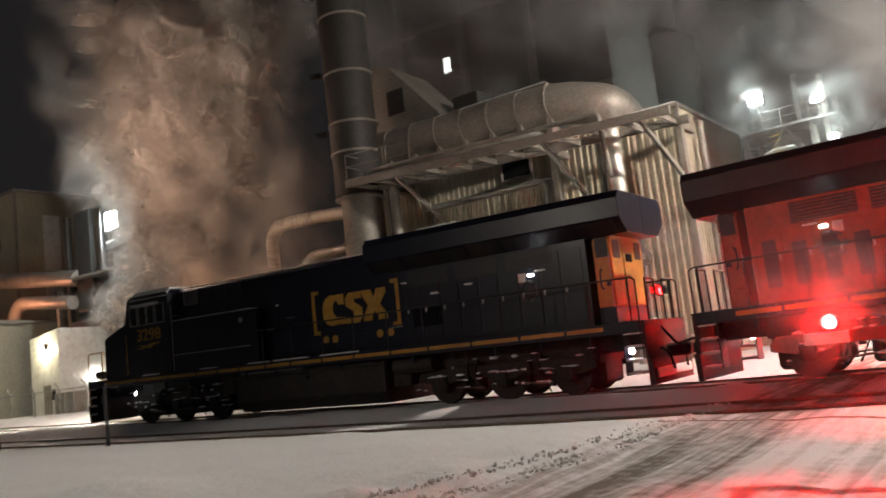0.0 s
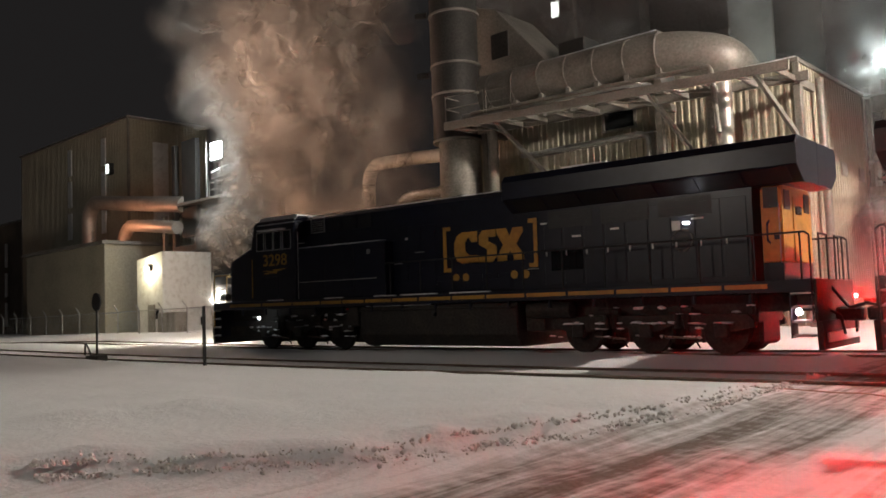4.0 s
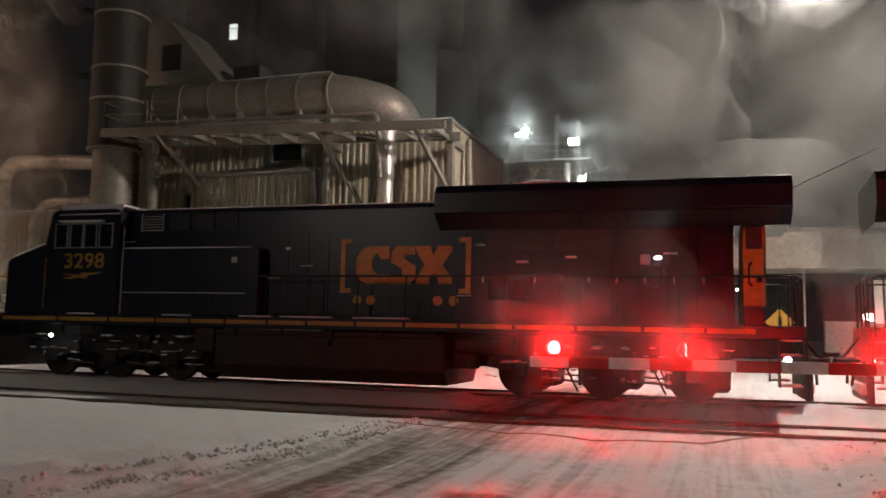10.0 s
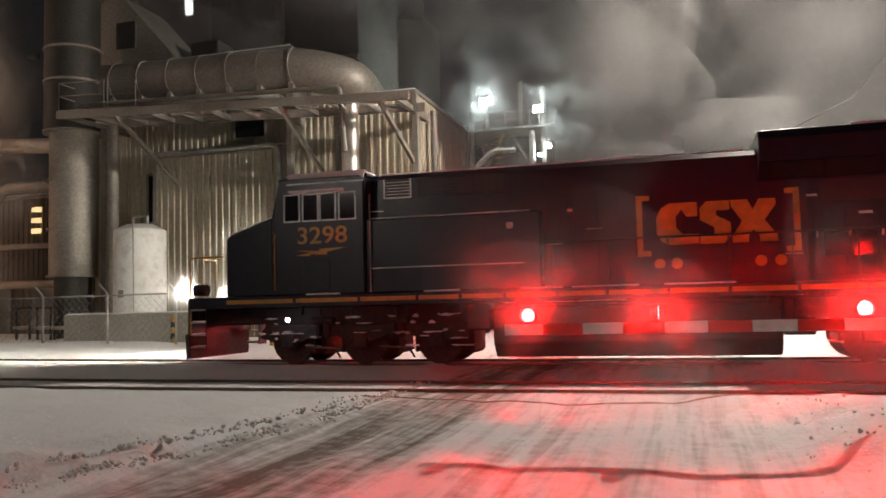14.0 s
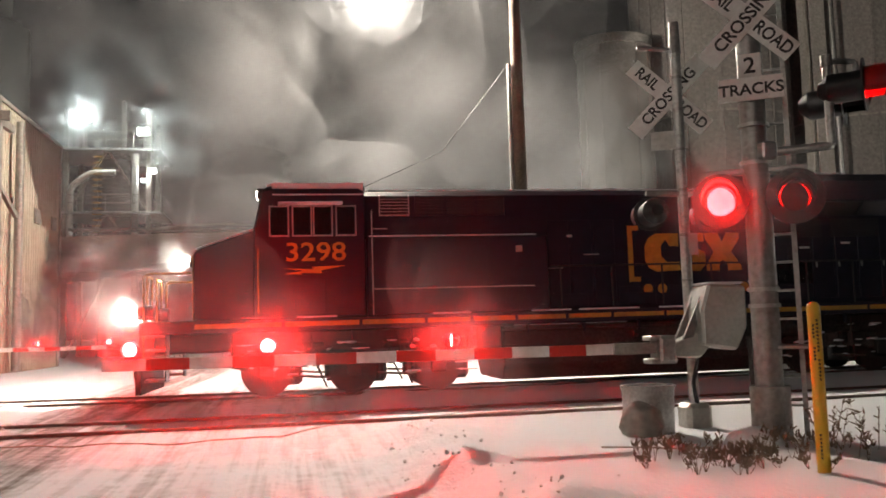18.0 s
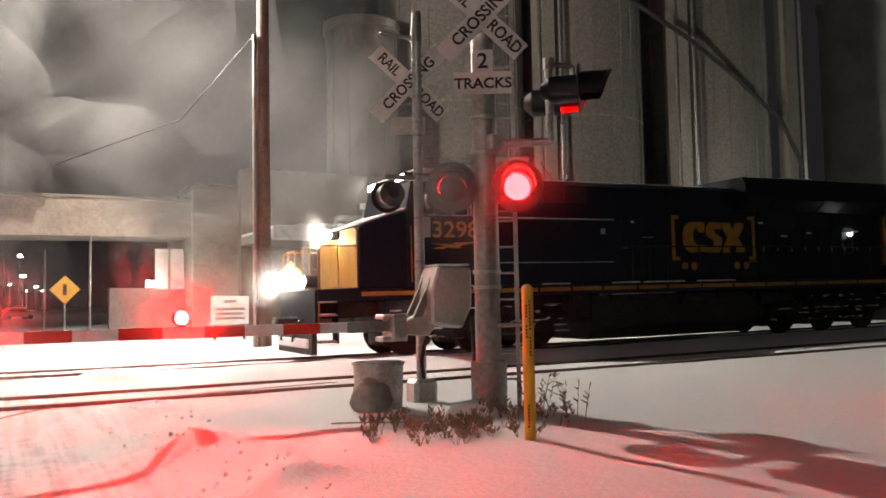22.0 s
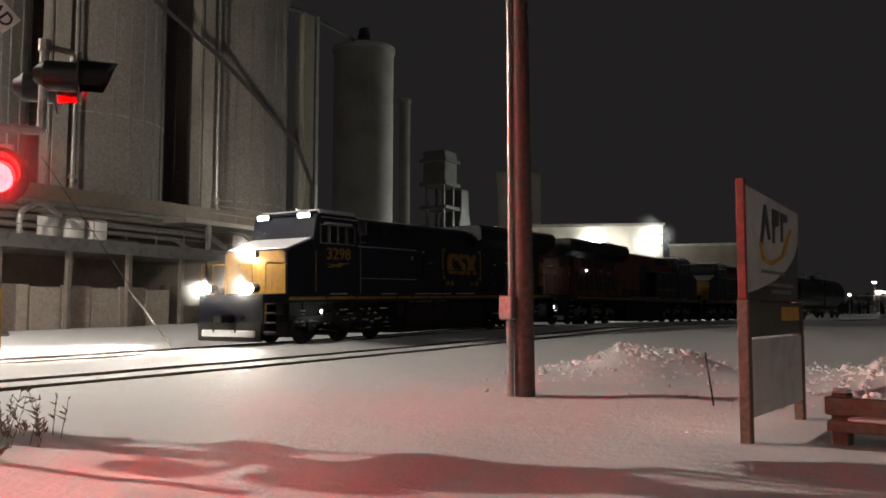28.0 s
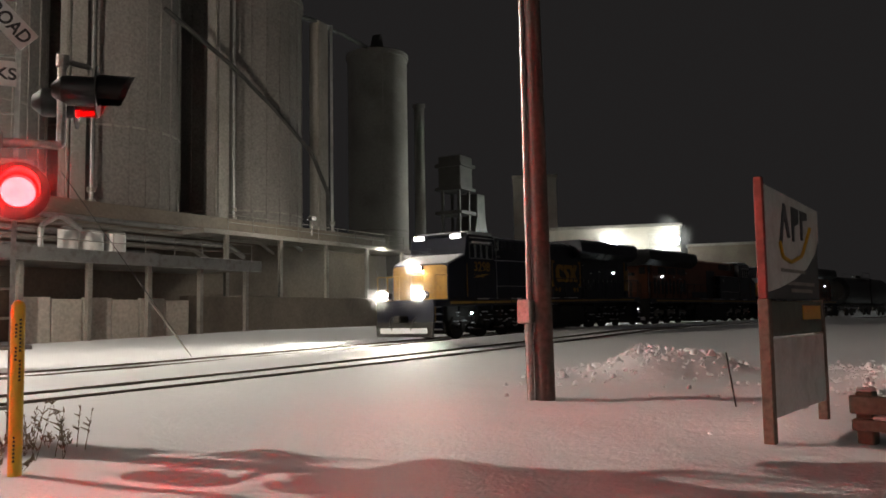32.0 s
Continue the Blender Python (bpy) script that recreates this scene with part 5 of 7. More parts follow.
def build_fence():
    """Chain-link fence along the plant with cranked barbed-wire arms."""
    F = thing("chain_link_fence", "chain-link fence with cranked posts along the plant yard", "fence")
    n = 0
    xs = np.arange(-75, -15.5, 3.0)
    y0 = lambda x: 26.3 + 0.02 * (-x - 16)
    for x in xs:
        y = y0(x)
        part("post", tube([(x, y, 0.1), (x, y, 2.1), (x - 0.32, y - 0.1, 2.5)], 0.045, 8), GALV, F)
    part("top_rail", Rd((xs[0], y0(xs[0]), 2.05), (xs[-1], y0(xs[-1]), 2.05), 0.03, seg=6), GALV, F)
    bar, hp = base_shape("bar", 4), Heap()
    for x in np.arange(-75, -16.5, 0.3):
        for d in (1, -1):
            a, b = (x, 0.15 if d > 0 else 2.0), (x + 1.9, 2.0 if d > 0 else 0.15)
            hp.bar(bar, (a[0], y0(a[0]), a[1] + 0.1), (b[0], y0(b[0]), b[1] + 0.1), 0.008)
    tagged(part("wire_mesh", hp.mesh(GALV), None, F), kind="stuff")


WARMHI = glow("wall_lamp_glow", (1.0, 1.0, 0.84), 20)
AMBERDIM = glow("amber_window_glow", (1.0, 0.72, 0.35), 1.6)
DARKCLAD = material("brown_cladding", (0.19, 0.155, 0.12), 0.6, 0.1, 6, 0.15, 0.08, 0.6, (0.10, 0.08, 0.065), 0.3)
build_main_plant()
build_flood_tower()
build_left_plant()
build_fence()


# ---- the crossing: signals, gates and what stands by them ----
BULBS = []
REDLAMP_DARK = material("dark_red_lens", (0.06, 0.006, 0.008), 0.38, 0, 20, 0.1, 0)
MASTSTEEL = material("signal_mast_steel", (0.30, 0.29, 0.28), 0.42, 0.7, 16, 0.2, 0.1, 0.7, (0.16, 0.14, 0.12), 1.6)


def flasher(parent, place, heading, state, r=0.15, plate=0.30, name="flashing_light", lens=REDGLOW):
    """A crossing light: round backplate, housing, long visor, and a bulb that turns away into the housing."""
    e = new(name)
    e.parent = parent
    e.matrix_local = pose(*place, 0, 0, heading)
    # faces -y in its own space
    bm = bmesh.new()
    ring = [[bm.verts.new((q * math.cos(k * math.tau / 28), y, q * math.sin(k * math.tau / 28))) for k in range(28)] for q, y in ((plate, 0.02), (r + 0.003, 0.02), (r + 0.003, 0.035), (plate, 0.035))]
    for a, b in zip(ring, ring[1:] + ring[:1]):
        for k in range(28):
            bm.faces.new((a[k], a[(k + 1) % 28], b[(k + 1) % 28], b[k]))
    part("backplate", bm, BLACK, e)
    bm = bmesh.new()
    bmesh.ops.create_cone(bm, cap_ends=False, segments=24, radius1=r + 0.003, radius2=r + 0.003, depth=0.34, matrix=pose(0, 0.19, 0, 90))
    bmesh.ops.create_cone(bm, cap_ends=True, segments=24, radius1=r + 0.003, radius2=0.07, depth=0.10, matrix=pose(0, 0.41, 0, -90))
    part("housing", bm, BLACK, e, smooth=True)
    # visor: the upper part of a tube
    bm = bmesh.new()
    n, rows = 16, []
    for i in range(n + 1):
        a = radians(-35 + 250 * i / n)
        ln = 0.34 - 0.16 * abs(i / n - 0.5) * 2
        rows.append((bm.verts.new(((r + 0.03) * math.cos(a), 0.02, (r + 0.03) * math.sin(a))), bm.verts.new(((r + 0.03) * math.cos(a), -ln, (r + 0.03) * math.sin(a)))))
    for a, b in zip(rows, rows[1:]):
        bm.faces.new((a[0], b[0], b[1], a[1]))
    bmesh.ops.solidify(bm, geom=bm.faces[:], thickness=0.006)
    part("visor", bm, BLACK, e, smooth=True)
    # bulb disc: bright on one face, dark on the other
    bm = bmesh.new()
    bmesh.ops.create_cone(bm, cap_ends=True, segments=24, radius1=r + 0.0027, radius2=r + 0.0027, depth=0.012, matrix=pose(0, 0, 0, 90))
    bm.normal_update()
    for f in bm.faces:
        f.material_index = 0 if f.normal.y < -0.5 else 1
    me = mesh_of(bm, [lens, REDLAMP_DARK])
    b = part("bulb", me, None, e)
    b.matrix_local = pose(0, 0.165, 0)
    BULBS.append((b, pose(0, 0.165, 0), state, 180))
    return e


def crossbuck(parent, centre, heading, length=1.22, width=0.23):
    """Two crossed white boards with black letters."""
    for k, (text, tilt) in enumerate((("CROSSING", 45), ("RAILROAD", -45))):
        b = part("crossbuck_blade", B((-length / 2, -0.004 + 0.006 * k, -width / 2), (length / 2, 0.004 + 0.006 * k, width / 2), 0.003), WHITE, parent)
        b.matrix_local = pose(*centre, 0, 0, heading) @ pose(0, -0.014 * k if k == 0 else 0.0, 0, 0, -tilt, 0)
        if k == 0:
            letters(text, 0.19, BLACK, b, pose(0, -0.006, 0, 90, 0, 0), "lettering", 0.002, 0.96, 0.004)
        else:
            for w, x in (("RAIL", -length * 0.29), ("ROAD", length * 0.29)):
                letters(w, 0.19, BLACK, b, pose(x, 0.0, 0, 90, 0, 0), "lettering", 0.002, 0.86, 0.004)


def plate(parent, name, centre, heading, w, h, text, size, sx=1.0):
    p = part(name, B((-w / 2, -0.004, -h / 2), (w / 2, 0.004, h / 2), 0.003), WHITE, parent)
    p.matrix_local = pose(*centre, 0, 0, heading)
    letters(text, size, BLACK, p, pose(0, -0.006, -0.01, 90, 0, 0), "lettering", 0.002, sx, 0.004)
    return p


FACE = math.degrees(math.atan2(4.7, -8.0)) + 180  # heading whose -y axis looks along the road lane
HEAD_ON = -30.5


def signal_mast():
    g = bowl(4.7) + 0.02
    M = thing("crossing_signal_mast", "thick steel crossing signal mast with flashing lights, crossbuck and ladder", "crossing signal", (4.72, 8.0, 0))
    part("pole", Rd((0, 0, g), (0, 0, 5.6), 0.145, 0.125, seg=24), MASTSTEEL, M, smooth=True)
    part("pole_sleeve", Rd((0, 0, g), (0, 0, g + 0.62), 0.20, seg=24), MASTSTEEL, M, "scuffed base sleeve", smooth=True)
    part("base_flange", B((-0.3, -0.3, g - 0.06), (0.3, 0.3, g + 0.03), 0.02), GRIME, M)
    for z in (1.45, 1.62, 2.95, 3.35):
        part("clamp_band", Rd((0, 0, z), (0, 0, z + 0.04), 0.16, seg=24), GALV, M)
    # ladder on its far side
    R_ = pose(0, 0, 0, 0, 0, HEAD_ON)
    for dx in (-0.10, 0.34):
        p = part("ladder_stile", B((dx - 0.025, 0.22, g + 0.1), (dx + 0.025, 0.26, 5.6)), GALV, M)
        p.matrix_local = R_
    for i in range(17):
        p = part("ladder_rung", Rd((-0.10, 0.24, g + 0.4 + i * 0.3), (0.34, 0.24, g + 0.4 + i * 0.3), 0.014, seg=6), GALV, M)
        p.matrix_local = R_
    p = part("foot_rest", B((0.05, -0.1, 1.02), (0.52, 0.28, 1.06), 0.01), GALV, M)
    p.matrix_local = R_
    # cross arm with the two lights
    p = part("cross_arm", B((-0.50, -0.05, 2.86), (0.50, 0.05, 2.92), 0.01), GALV, M)
    p.matrix_local = R_
    for dx, st in ((-0.37, 0), (0.36, 1)):
        v = R_ @ Vector((dx, -0.16, 2.58))
        flasher(M, v, HEAD_ON, st, 0.155, 0.29)
        p = part("light_bracket", B((dx - 0.03, -0.02, 2.77), (dx + 0.03, 0.04, 2.88)), BLACK, M)
        p.matrix_local = R_
    # signs
    v = R_ @ Vector((0, -0.17, 4.50))
    crossbuck(M, v, HEAD_ON)
    plate(M, "track_count_plate", R_ @ Vector((0, -0.18, 3.985)), HEAD_ON, 0.23, 0.25, "2", 0.24)
    plate(M, "tracks_plate", R_ @ Vector((0, -0.18, 3.735)), HEAD_ON, 0.64, 0.25, "TRACKS", 0.165, 1.05)
    # side arm with the lights for the other road
    bm = tube([R_ @ Vector((0.1, -0.06, 3.06)), R_ @ Vector((0.72, -0.06, 3.08)), R_ @ Vector((0.74, -0.06, 3.10)), R_ @ Vector((0.74, -0.06, 3.98))], 0.045, 12)
    part("side_arm", bm, GALV, M, smooth=True)
    part("arm_clamp", B((-0.05, -0.24, 2.98), (0.12, 0.12, 3.16), 0.02), GALV, M)
    part("arm_cap", Rd(R_ @ Vector((0.74, -0.06, 3.9)), R_ @ Vector((0.74, -0.06, 4.02)), 0.062, seg=14), GALV, M)
    bm = tube([R_ @ Vector((0.74, -0.06, 3.96)), R_ @ Vector((1.02, 0.06, 3.96)), R_ @ Vector((1.02, 0.06, 3.84))], 0.03, 8)
    part("side_bracket", bm, GALV, M)
    flasher(M, R_ @ Vector((1.10, -0.12, 3.66)), 47, 0, 0.15, 0.27, lens=BEAMGLOW)
    flasher(M, R_ @ Vector((0.94, 0.32, 3.62)), 47, 1, 0.15, 0.27, lens=BEAMGLOW)
    # snow heaped against the foot
    bm = bmesh.new()
    bmesh.ops.create_icosphere(bm, subdivisions=3, radius=0.32, matrix=Matrix.Translation((-0.30, -0.16, g)) @ Matrix.Diagonal((1, 0.9, 0.75, 1)))
    for v in bm.verts:
        v.co += Vector((0, 0, 1)) * 0.09 * noise.noise(v.co * 5)
    tagged(part("snow_mound", bm, SNOWCAP, None, smooth=True), "small heap of snow against the signal mast", "snow").location = (4.72, 8.0, 0)


def gate(name, label, place, mirror, lamps=True):
    """Gate mast with crossbuck, mechanism and lowered striped arm; built facing the viewer, turned round for the far side."""
    g = 0.0
    G = thing(name, label, "crossing gate", place, mirror)
    part("pole", Rd((0, 0, 0.3), (0, 0, 4.62), 0.062, seg=18), GALV, G, smooth=True)
    part("cap", Rd((0, 0, 4.62), (0, 0, 5.02), 0.075, 0.06, seg=14), MASTSTEEL, G, smooth=True)
    part("top_bar", Rd((-0.48, 0.05, 4.70), (0.05, 0, 4.66), 0.03, seg=8), GALV, G)
    part("base_box", B((-0.16, -0.16, g), (0.16, 0.16, 0.36), 0.05), ALU, G)
    part("base_plate", B((-0.26, -0.22, g - 0.06), (0.26, 0.22, g + 0.02), 0.01), GRIME, G)
    for z in (1.8, 2.35, 2.9, 3.4, 3.9, 4.3):
        part("pole_band", Rd((0, 0, z), (0, 0, z + 0.03), 0.07, seg=14), MASTSTEEL, G)
    R_ = pose(0, 0, 0, 0, 0, -26)
    crossbuck(G, R_ @ Vector((-0.10, 0.10, 4.12)), -26)
    p = part("blank_plate", B((-0.34, 0.08, 3.45), (0.10, 0.09, 3.68)), ALU, G, "plain grey plate")
    p.matrix_local = R_
    p = part("small_plate", B((0.0, -0.08, 2.12), (0.12, -0.07, 2.38)), ALU, G)
    # back-facing lights
    p = part("cross_arm", B((-0.48, -0.03, 2.84), (0.40, 0.03, 2.90), 0.01), GALV, G)
    for dx, st in ((-0.42, 0), (0.36, 1)):
        flasher(G, (dx, 0.06, 2.62), 168, st, 0.15, 0.20)
    # mechanism
    part("mechanism_case", Pz([(-0.12, 1.05), (0.30, 0.98), (0.44, 1.25), (0.44, 1.72), (-0.02, 1.74), (-0.12, 1.45)], "y", -0.55, -0.12, 0.03), ALU, G, "grey gate mechanism case")
    part("case_snow", B((-0.02, -0.52, 1.74), (0.42, -0.15, 1.765), 0.01), SNOWCAP, G)
    part("case_neck", Pz([(-0.42, 0.92), (-0.1, 0.9), (0.1, 1.1), (-0.1, 1.2), (-0.42, 1.08)], "y", -0.42, -0.22, 0.02), ALU, G)
    part("hinge_bracket", B((-0.60, -0.46, 0.86), (-0.40, -0.14, 1.16), 0.03), GALV, G)
    for z in (0.88, 1.14):
        part("hinge_plate", B((-0.70, -0.42, z - 0.03), (-0.38, -0.18, z + 0.03), 0.012), GALV, G)
    for y in (-0.40, -0.2):
        part("counterweight_arm", Pz([(-0.30, 1.12), (-0.18, 1.14), (0.02, 1.60), (-0.06, 1.62)], "y", y - 0.02, y + 0.02), MASTSTEEL, G)
    part("cable", tube([(0.0, -0.2, 0.95), (-0.06, -0.12, 0.6), (0.02, -0.05, 0.3)], 0.025, 8), BLACK, G)
    part("conduit_post", Rd((0.46, -0.60, 0), (0.46, -0.60, 1.08), 0.065, seg=14), GRIME, G, smooth=True)
    part("conduit_head", Rd((0.46, -0.60, 1.0), (0.46, -0.60, 1.13), 0.08, seg=14), GRIME, G)
    # arm
    part("arm_root", B((-1.12, -0.36, 0.965), (-0.55, -0.26, 1.095), 0.01), GALV, G)
    x, i = -1.12, 0
    while x > -6.30:
        w = 0.43 if i else 0.32
        part("arm_stripe", B((x - w, -0.34, 0.97), (x, -0.28, 1.09), 0.006), WHITE if i % 2 == 0 else RED, G)
        x -= w
        i += 1
    for dx, st in ((-6.33, 2), (-4.95, 0), (-2.97, 1)):
        e = new("gate_light")
        e.parent = G
        e.matrix_local = pose(dx, -0.31, 1.185)
        bm = bmesh.new()
        bmesh.ops.create_cone(bm, cap_ends=False, segments=20, radius1=0.085, radius2=0.085, depth=0.175, matrix=pose(0, 0, 0, 90))
        bmesh.ops.solidify(bm, geom=bm.faces[:], thickness=0.006)
        part("housing", bm, BLACK, e)
        part("foot", B((-0.03, -0.02, -0.10), (0.03, 0.02, -0.065)), BLACK, e)
        bm = bmesh.new()
        bmesh.ops.create_cone(bm, cap_ends=True, segments=20, radius1=0.075, radius2=0.075, depth=0.012, matrix=pose(0, 0, 0, 90))
        bm.normal_update()
        for f in bm.faces:
            f.material_index = 0 if abs(f.normal.y) > 0.5 else 1
        b = part("bulb", mesh_of(bm, [GATEGLOW, REDLAMP_DARK]), None, e)
        if st < 2:
            BULBS.append((b, pose(0, 0, 0), st, 89))
    return G


GATEGLOW = glow("gate_light_glow", (1.0, 0.00035, 0.00035), 7500)
signal_mast()
gate("crossing_gate", "lowered red and white striped crossing gate on a steel mast", (4.58, 9.40, bowl(4.6)), 0)
gate("far_crossing_gate", "lowered striped crossing gate on the far side of tracks", (-10.4, 26.0, bowl(-10.4)), 180)


def build_lamp():
    """The street lamp on a long arm of the utility pole beyond the tracks."""
    S = thing("street_lamp", "bright street lamp on a long steel arm of a utility pole", "street lamp")
    part("arm", tube([(6.6, 24.0, 11.4), (5.6, 24.6, 12.5), (3.0, 25.95, 12.85), (2.75, 26.08, 12.85)], 0.045, 10), GALV, S, smooth=True)
    part("arm_brace", Rd((6.55, 24.05, 12.6), (4.8, 25.0, 12.65), 0.016, seg=6), GALV, S)
    part("head", B((2.1, 25.9, 12.72), (2.9, 26.5, 12.95), 0.05), ALU, S)
    bm = bmesh.new()
    bmesh.ops.create_uvsphere(bm, u_segments=20, v_segments=10, radius=0.34, matrix=Matrix.Translation((2.5, 26.2, 12.66)) @ Matrix.Diagonal((1, 1, 0.62, 1)))
    part("drop_lens", bm, LAMPGLOW, S, smooth=True)


LAMPGLOW = glow("street_lamp_glow", (0.95, 1.0, 1.0), 120)
FLOODHI = glow("shed_lamp_glow", (0.95, 1.0, 0.95), 400)
build_lamp()


def bollard():
    b = thing("marker_post", "yellow plastic pipeline marker post with dark writing", "marker post", (4.05, 6.20, bowl(4)))
    part("post", Rd((0, 0, -0.05), (0, 0, 1.40), 0.052, seg=20), YELLOWPLASTIC, b, smooth=True)
    bm = bmesh.new()
    bmesh.ops.create_uvsphere(bm, u_segments=20, v_segments=10, radius=0.052, matrix=Matrix.Translation((0, 0, 1.40)))
    part("domed_cap", bm, YELLOWPLASTIC, b, smooth=True)
    for dx, z0, z1 in ((-0.012, 1.16, 1.30), (-0.012, 0.98, 1.12), (0.018, 1.05, 1.32), (0.018, 0.82, 1.0), (-0.01, 0.2, 0.42)):
        for k in range(int((z1 - z0) / 0.03)):
            p = part("print_bar", B((dx - 0.008, -0.0535, z0 + k * 0.03), (dx + 0.008, -0.0515, z0 + k * 0.03 + 0.018)), BLACK, b)
            p.matrix_local = pose(0, 0, 0, 0, 0, -33)


YELLOWPLASTIC = material("yellow_plastic", (0.62, 0.40, 0.03), 0.4, 0, 10, 0.08, 0.03, 0.4, (0.45, 0.28, 0.03), 3)
bollard()


def drum():
    """The round concrete footing that stands out of the snow behind the gate."""
    d = thing("round_footing", "weathered round footing sleeve with broken concrete, snow inside", "footing", (3.80, 8.95, bowl(3.8)))
    bm = bmesh.new()
    bmesh.ops.create_cone(bm, cap_ends=False, segments=28, radius1=0.27, radius2=0.29, depth=0.60, matrix=Matrix.Translation((0, 0, 0.32)))
    bmesh.ops.solidify(bm, geom=bm.faces[:], thickness=0.02)
    part("sleeve", bm, GALV, d, smooth=True)
    part("fill", Rd((0, 0, 0.02), (0, 0, 0.55), 0.265, seg=24), CONCRETE, d)
    part("rim", Rd((0, 0, 0.60), (0, 0, 0.63), 0.305, seg=28), GALV, d)
    part("inner_fill", Rd((0, 0, 0.58), (0, 0, 0.634), 0.27, seg=24), GRIME, d)
    bm = bmesh.new()
    bmesh.ops.create_icosphere(bm, subdivisions=3, radius=0.25, matrix=Matrix.Translation((-0.16, -0.16, 0.2)) @ Matrix.Diagonal((0.9, 0.9, 1.1, 1)))
    for v in bm.verts:
        v.co += (v.co - Vector((-0.16, -0.16, 0.2))) * 0.35 * noise.noise(v.co * 7)
    part("concrete_spill", bm, CONCRETE, d, "rough spilled concrete", smooth=True)
    part("snow_cap", B((-0.20, -0.29, 0.36), (-0.06, -0.22, 0.44), 0.03), SNOWCAP, d)


drum()


def weeds():
    rnd = random.Random(5)
    bar, seed, hp = base_shape("bar", 4), base_shape("cone", 4), Heap()
    for i in range(62):
        a, r = rnd.uniform(0, math.tau), rnd.random() ** 0.7
        x, y = 3.95 + 1.25 * r * math.cos(a), 7.0 + 0.75 * r * math.sin(a)
        z = ground_z(x, y)
        h = rnd.uniform(0.08, 0.24) * (1.4 if rnd.random() < 0.2 else 1)
        for s in range(rnd.randint(2, 4)):
            top = Vector((x + rnd.gauss(0, 0.06), y + rnd.gauss(0, 0.06), z + h * rnd.uniform(0.6, 1)))
            hp.bar(bar, (x, y, z - 0.02), top, 0.004)
            for k in range(rnd.randint(3, 6)):
                p = Vector((x, y, z)).lerp(top, rnd.uniform(0.45, 1.0)) + Vector((rnd.gauss(0, 0.012), rnd.gauss(0, 0.012), 0))
                hp.bar(seed, p, p + Vector((rnd.gauss(0, 0.02), rnd.gauss(0, 0.02), rnd.uniform(0.02, 0.06))), rnd.uniform(0.007, 0.013))
    tagged(part("dry_weeds", hp.mesh(WEED), None), "dry brown weed stalks poking through snow", "weeds", kind="stuff")
    hp = Heap()
    for i in range(12):
        x, y = rnd.uniform(4.75, 5.3), rnd.uniform(6.7, 7.6)
        z = ground_z(x, y)
        top = Vector((x + rnd.gauss(0, 0.08), y + rnd.gauss(0, 0.08), z + rnd.uniform(0.25, 0.5)))
        hp.bar(bar, (x, y, z), top, 0.005)
        for k in range(7):
            p = Vector((x, y, z)).lerp(top, rnd.uniform(0.4, 1.0))
            hp.bar(seed, p, p + Vector((rnd.gauss(0, 0.04), rnd.gauss(0, 0.04), rnd.uniform(0.02, 0.05))), 0.008)
    tagged(part("tall_weeds", hp.mesh(WEED), None), "taller dead weeds beside the marker post", "weeds", kind="stuff")


WEED = material("dead_weed", (0.24, 0.18, 0.135), 0.85, 0, 20, 0.3, 0)
weeds()


def ground_cable(name, label, pts, r):
    out = []
    for (a, b) in zip(pts, pts[1:]):
        n = max(1, int(math.dist(a, b) / 0.25))
        for k in range(n):
            u = k / n
            x, y = a[0] + (b[0] - a[0]) * u, a[1] + (b[1] - a[1]) * u + 0.03 * math.sin(7 * (a[0] + (b[0] - a[0]) * u))
            out.append((x, y, ground_z(x, y) + r * 0.2))
    tagged(part(name, tube(out, r, 8), MUDDY, smooth=True), label, "cable")


MUDDY = material("muddy_rubber", (0.36, 0.26, 0.21), 0.8, 0, 12, 0.3, 0.2)
ground_cable("signal_cable", "thin dark cable lying on snow towards the signal mast", [(2.9, 8.05), (3.3, 8.0), (3.62, 7.88), (4.3, 7.85)], 0.012)
ground_cable("crossing_seam", "dark seam of the crossing boards in snow", [(-5.0, 12.15), (-4.4, 12.0), (-1.7, 11.45), (-0.3, 11.6), (0.67, 13.0), (2.3, 13.25), (5.3, 13.7)], 0.014)


def switch_stand():
    s = thing("switch_stand", "black switch stand with a round target beside the siding", "switch stand", (-23.2, 11.0, bowl(-23.2)))
    part("rod", Rd((0, 0, 0), (0, 0, 1.7), 0.03, seg=10), BLACK, s)
    part("target", Rd((0, -0.02, 1.72), (0, 0.02, 1.72), 0.26, seg=24), BLACK, s)
    part("base", B((-0.4, -0.15, 0), (0.35, 0.15, 0.22), 0.03), GRIME, s)
    part("lever", tube([(-0.35, 0, 0.2), (-0.62, 0, 0.5), (-0.72, 0, 0.55), (-0.75, 0, 0.2)], 0.025, 8), BLACK, s)
    st = thing("steel_stake", "thin dark steel stake standing in snow", "stake", (-17.6, 10.95, bowl(-17.6)))
    part("stake", Rd((0, 0, -0.1), (0, 0, 1.5), 0.045, 0.04, seg=8), BLACK, st)
    part("tag", B((-0.05, -0.06, 1.05), (0.05, -0.04, 1.25)), GRIME, st)


switch_stand()


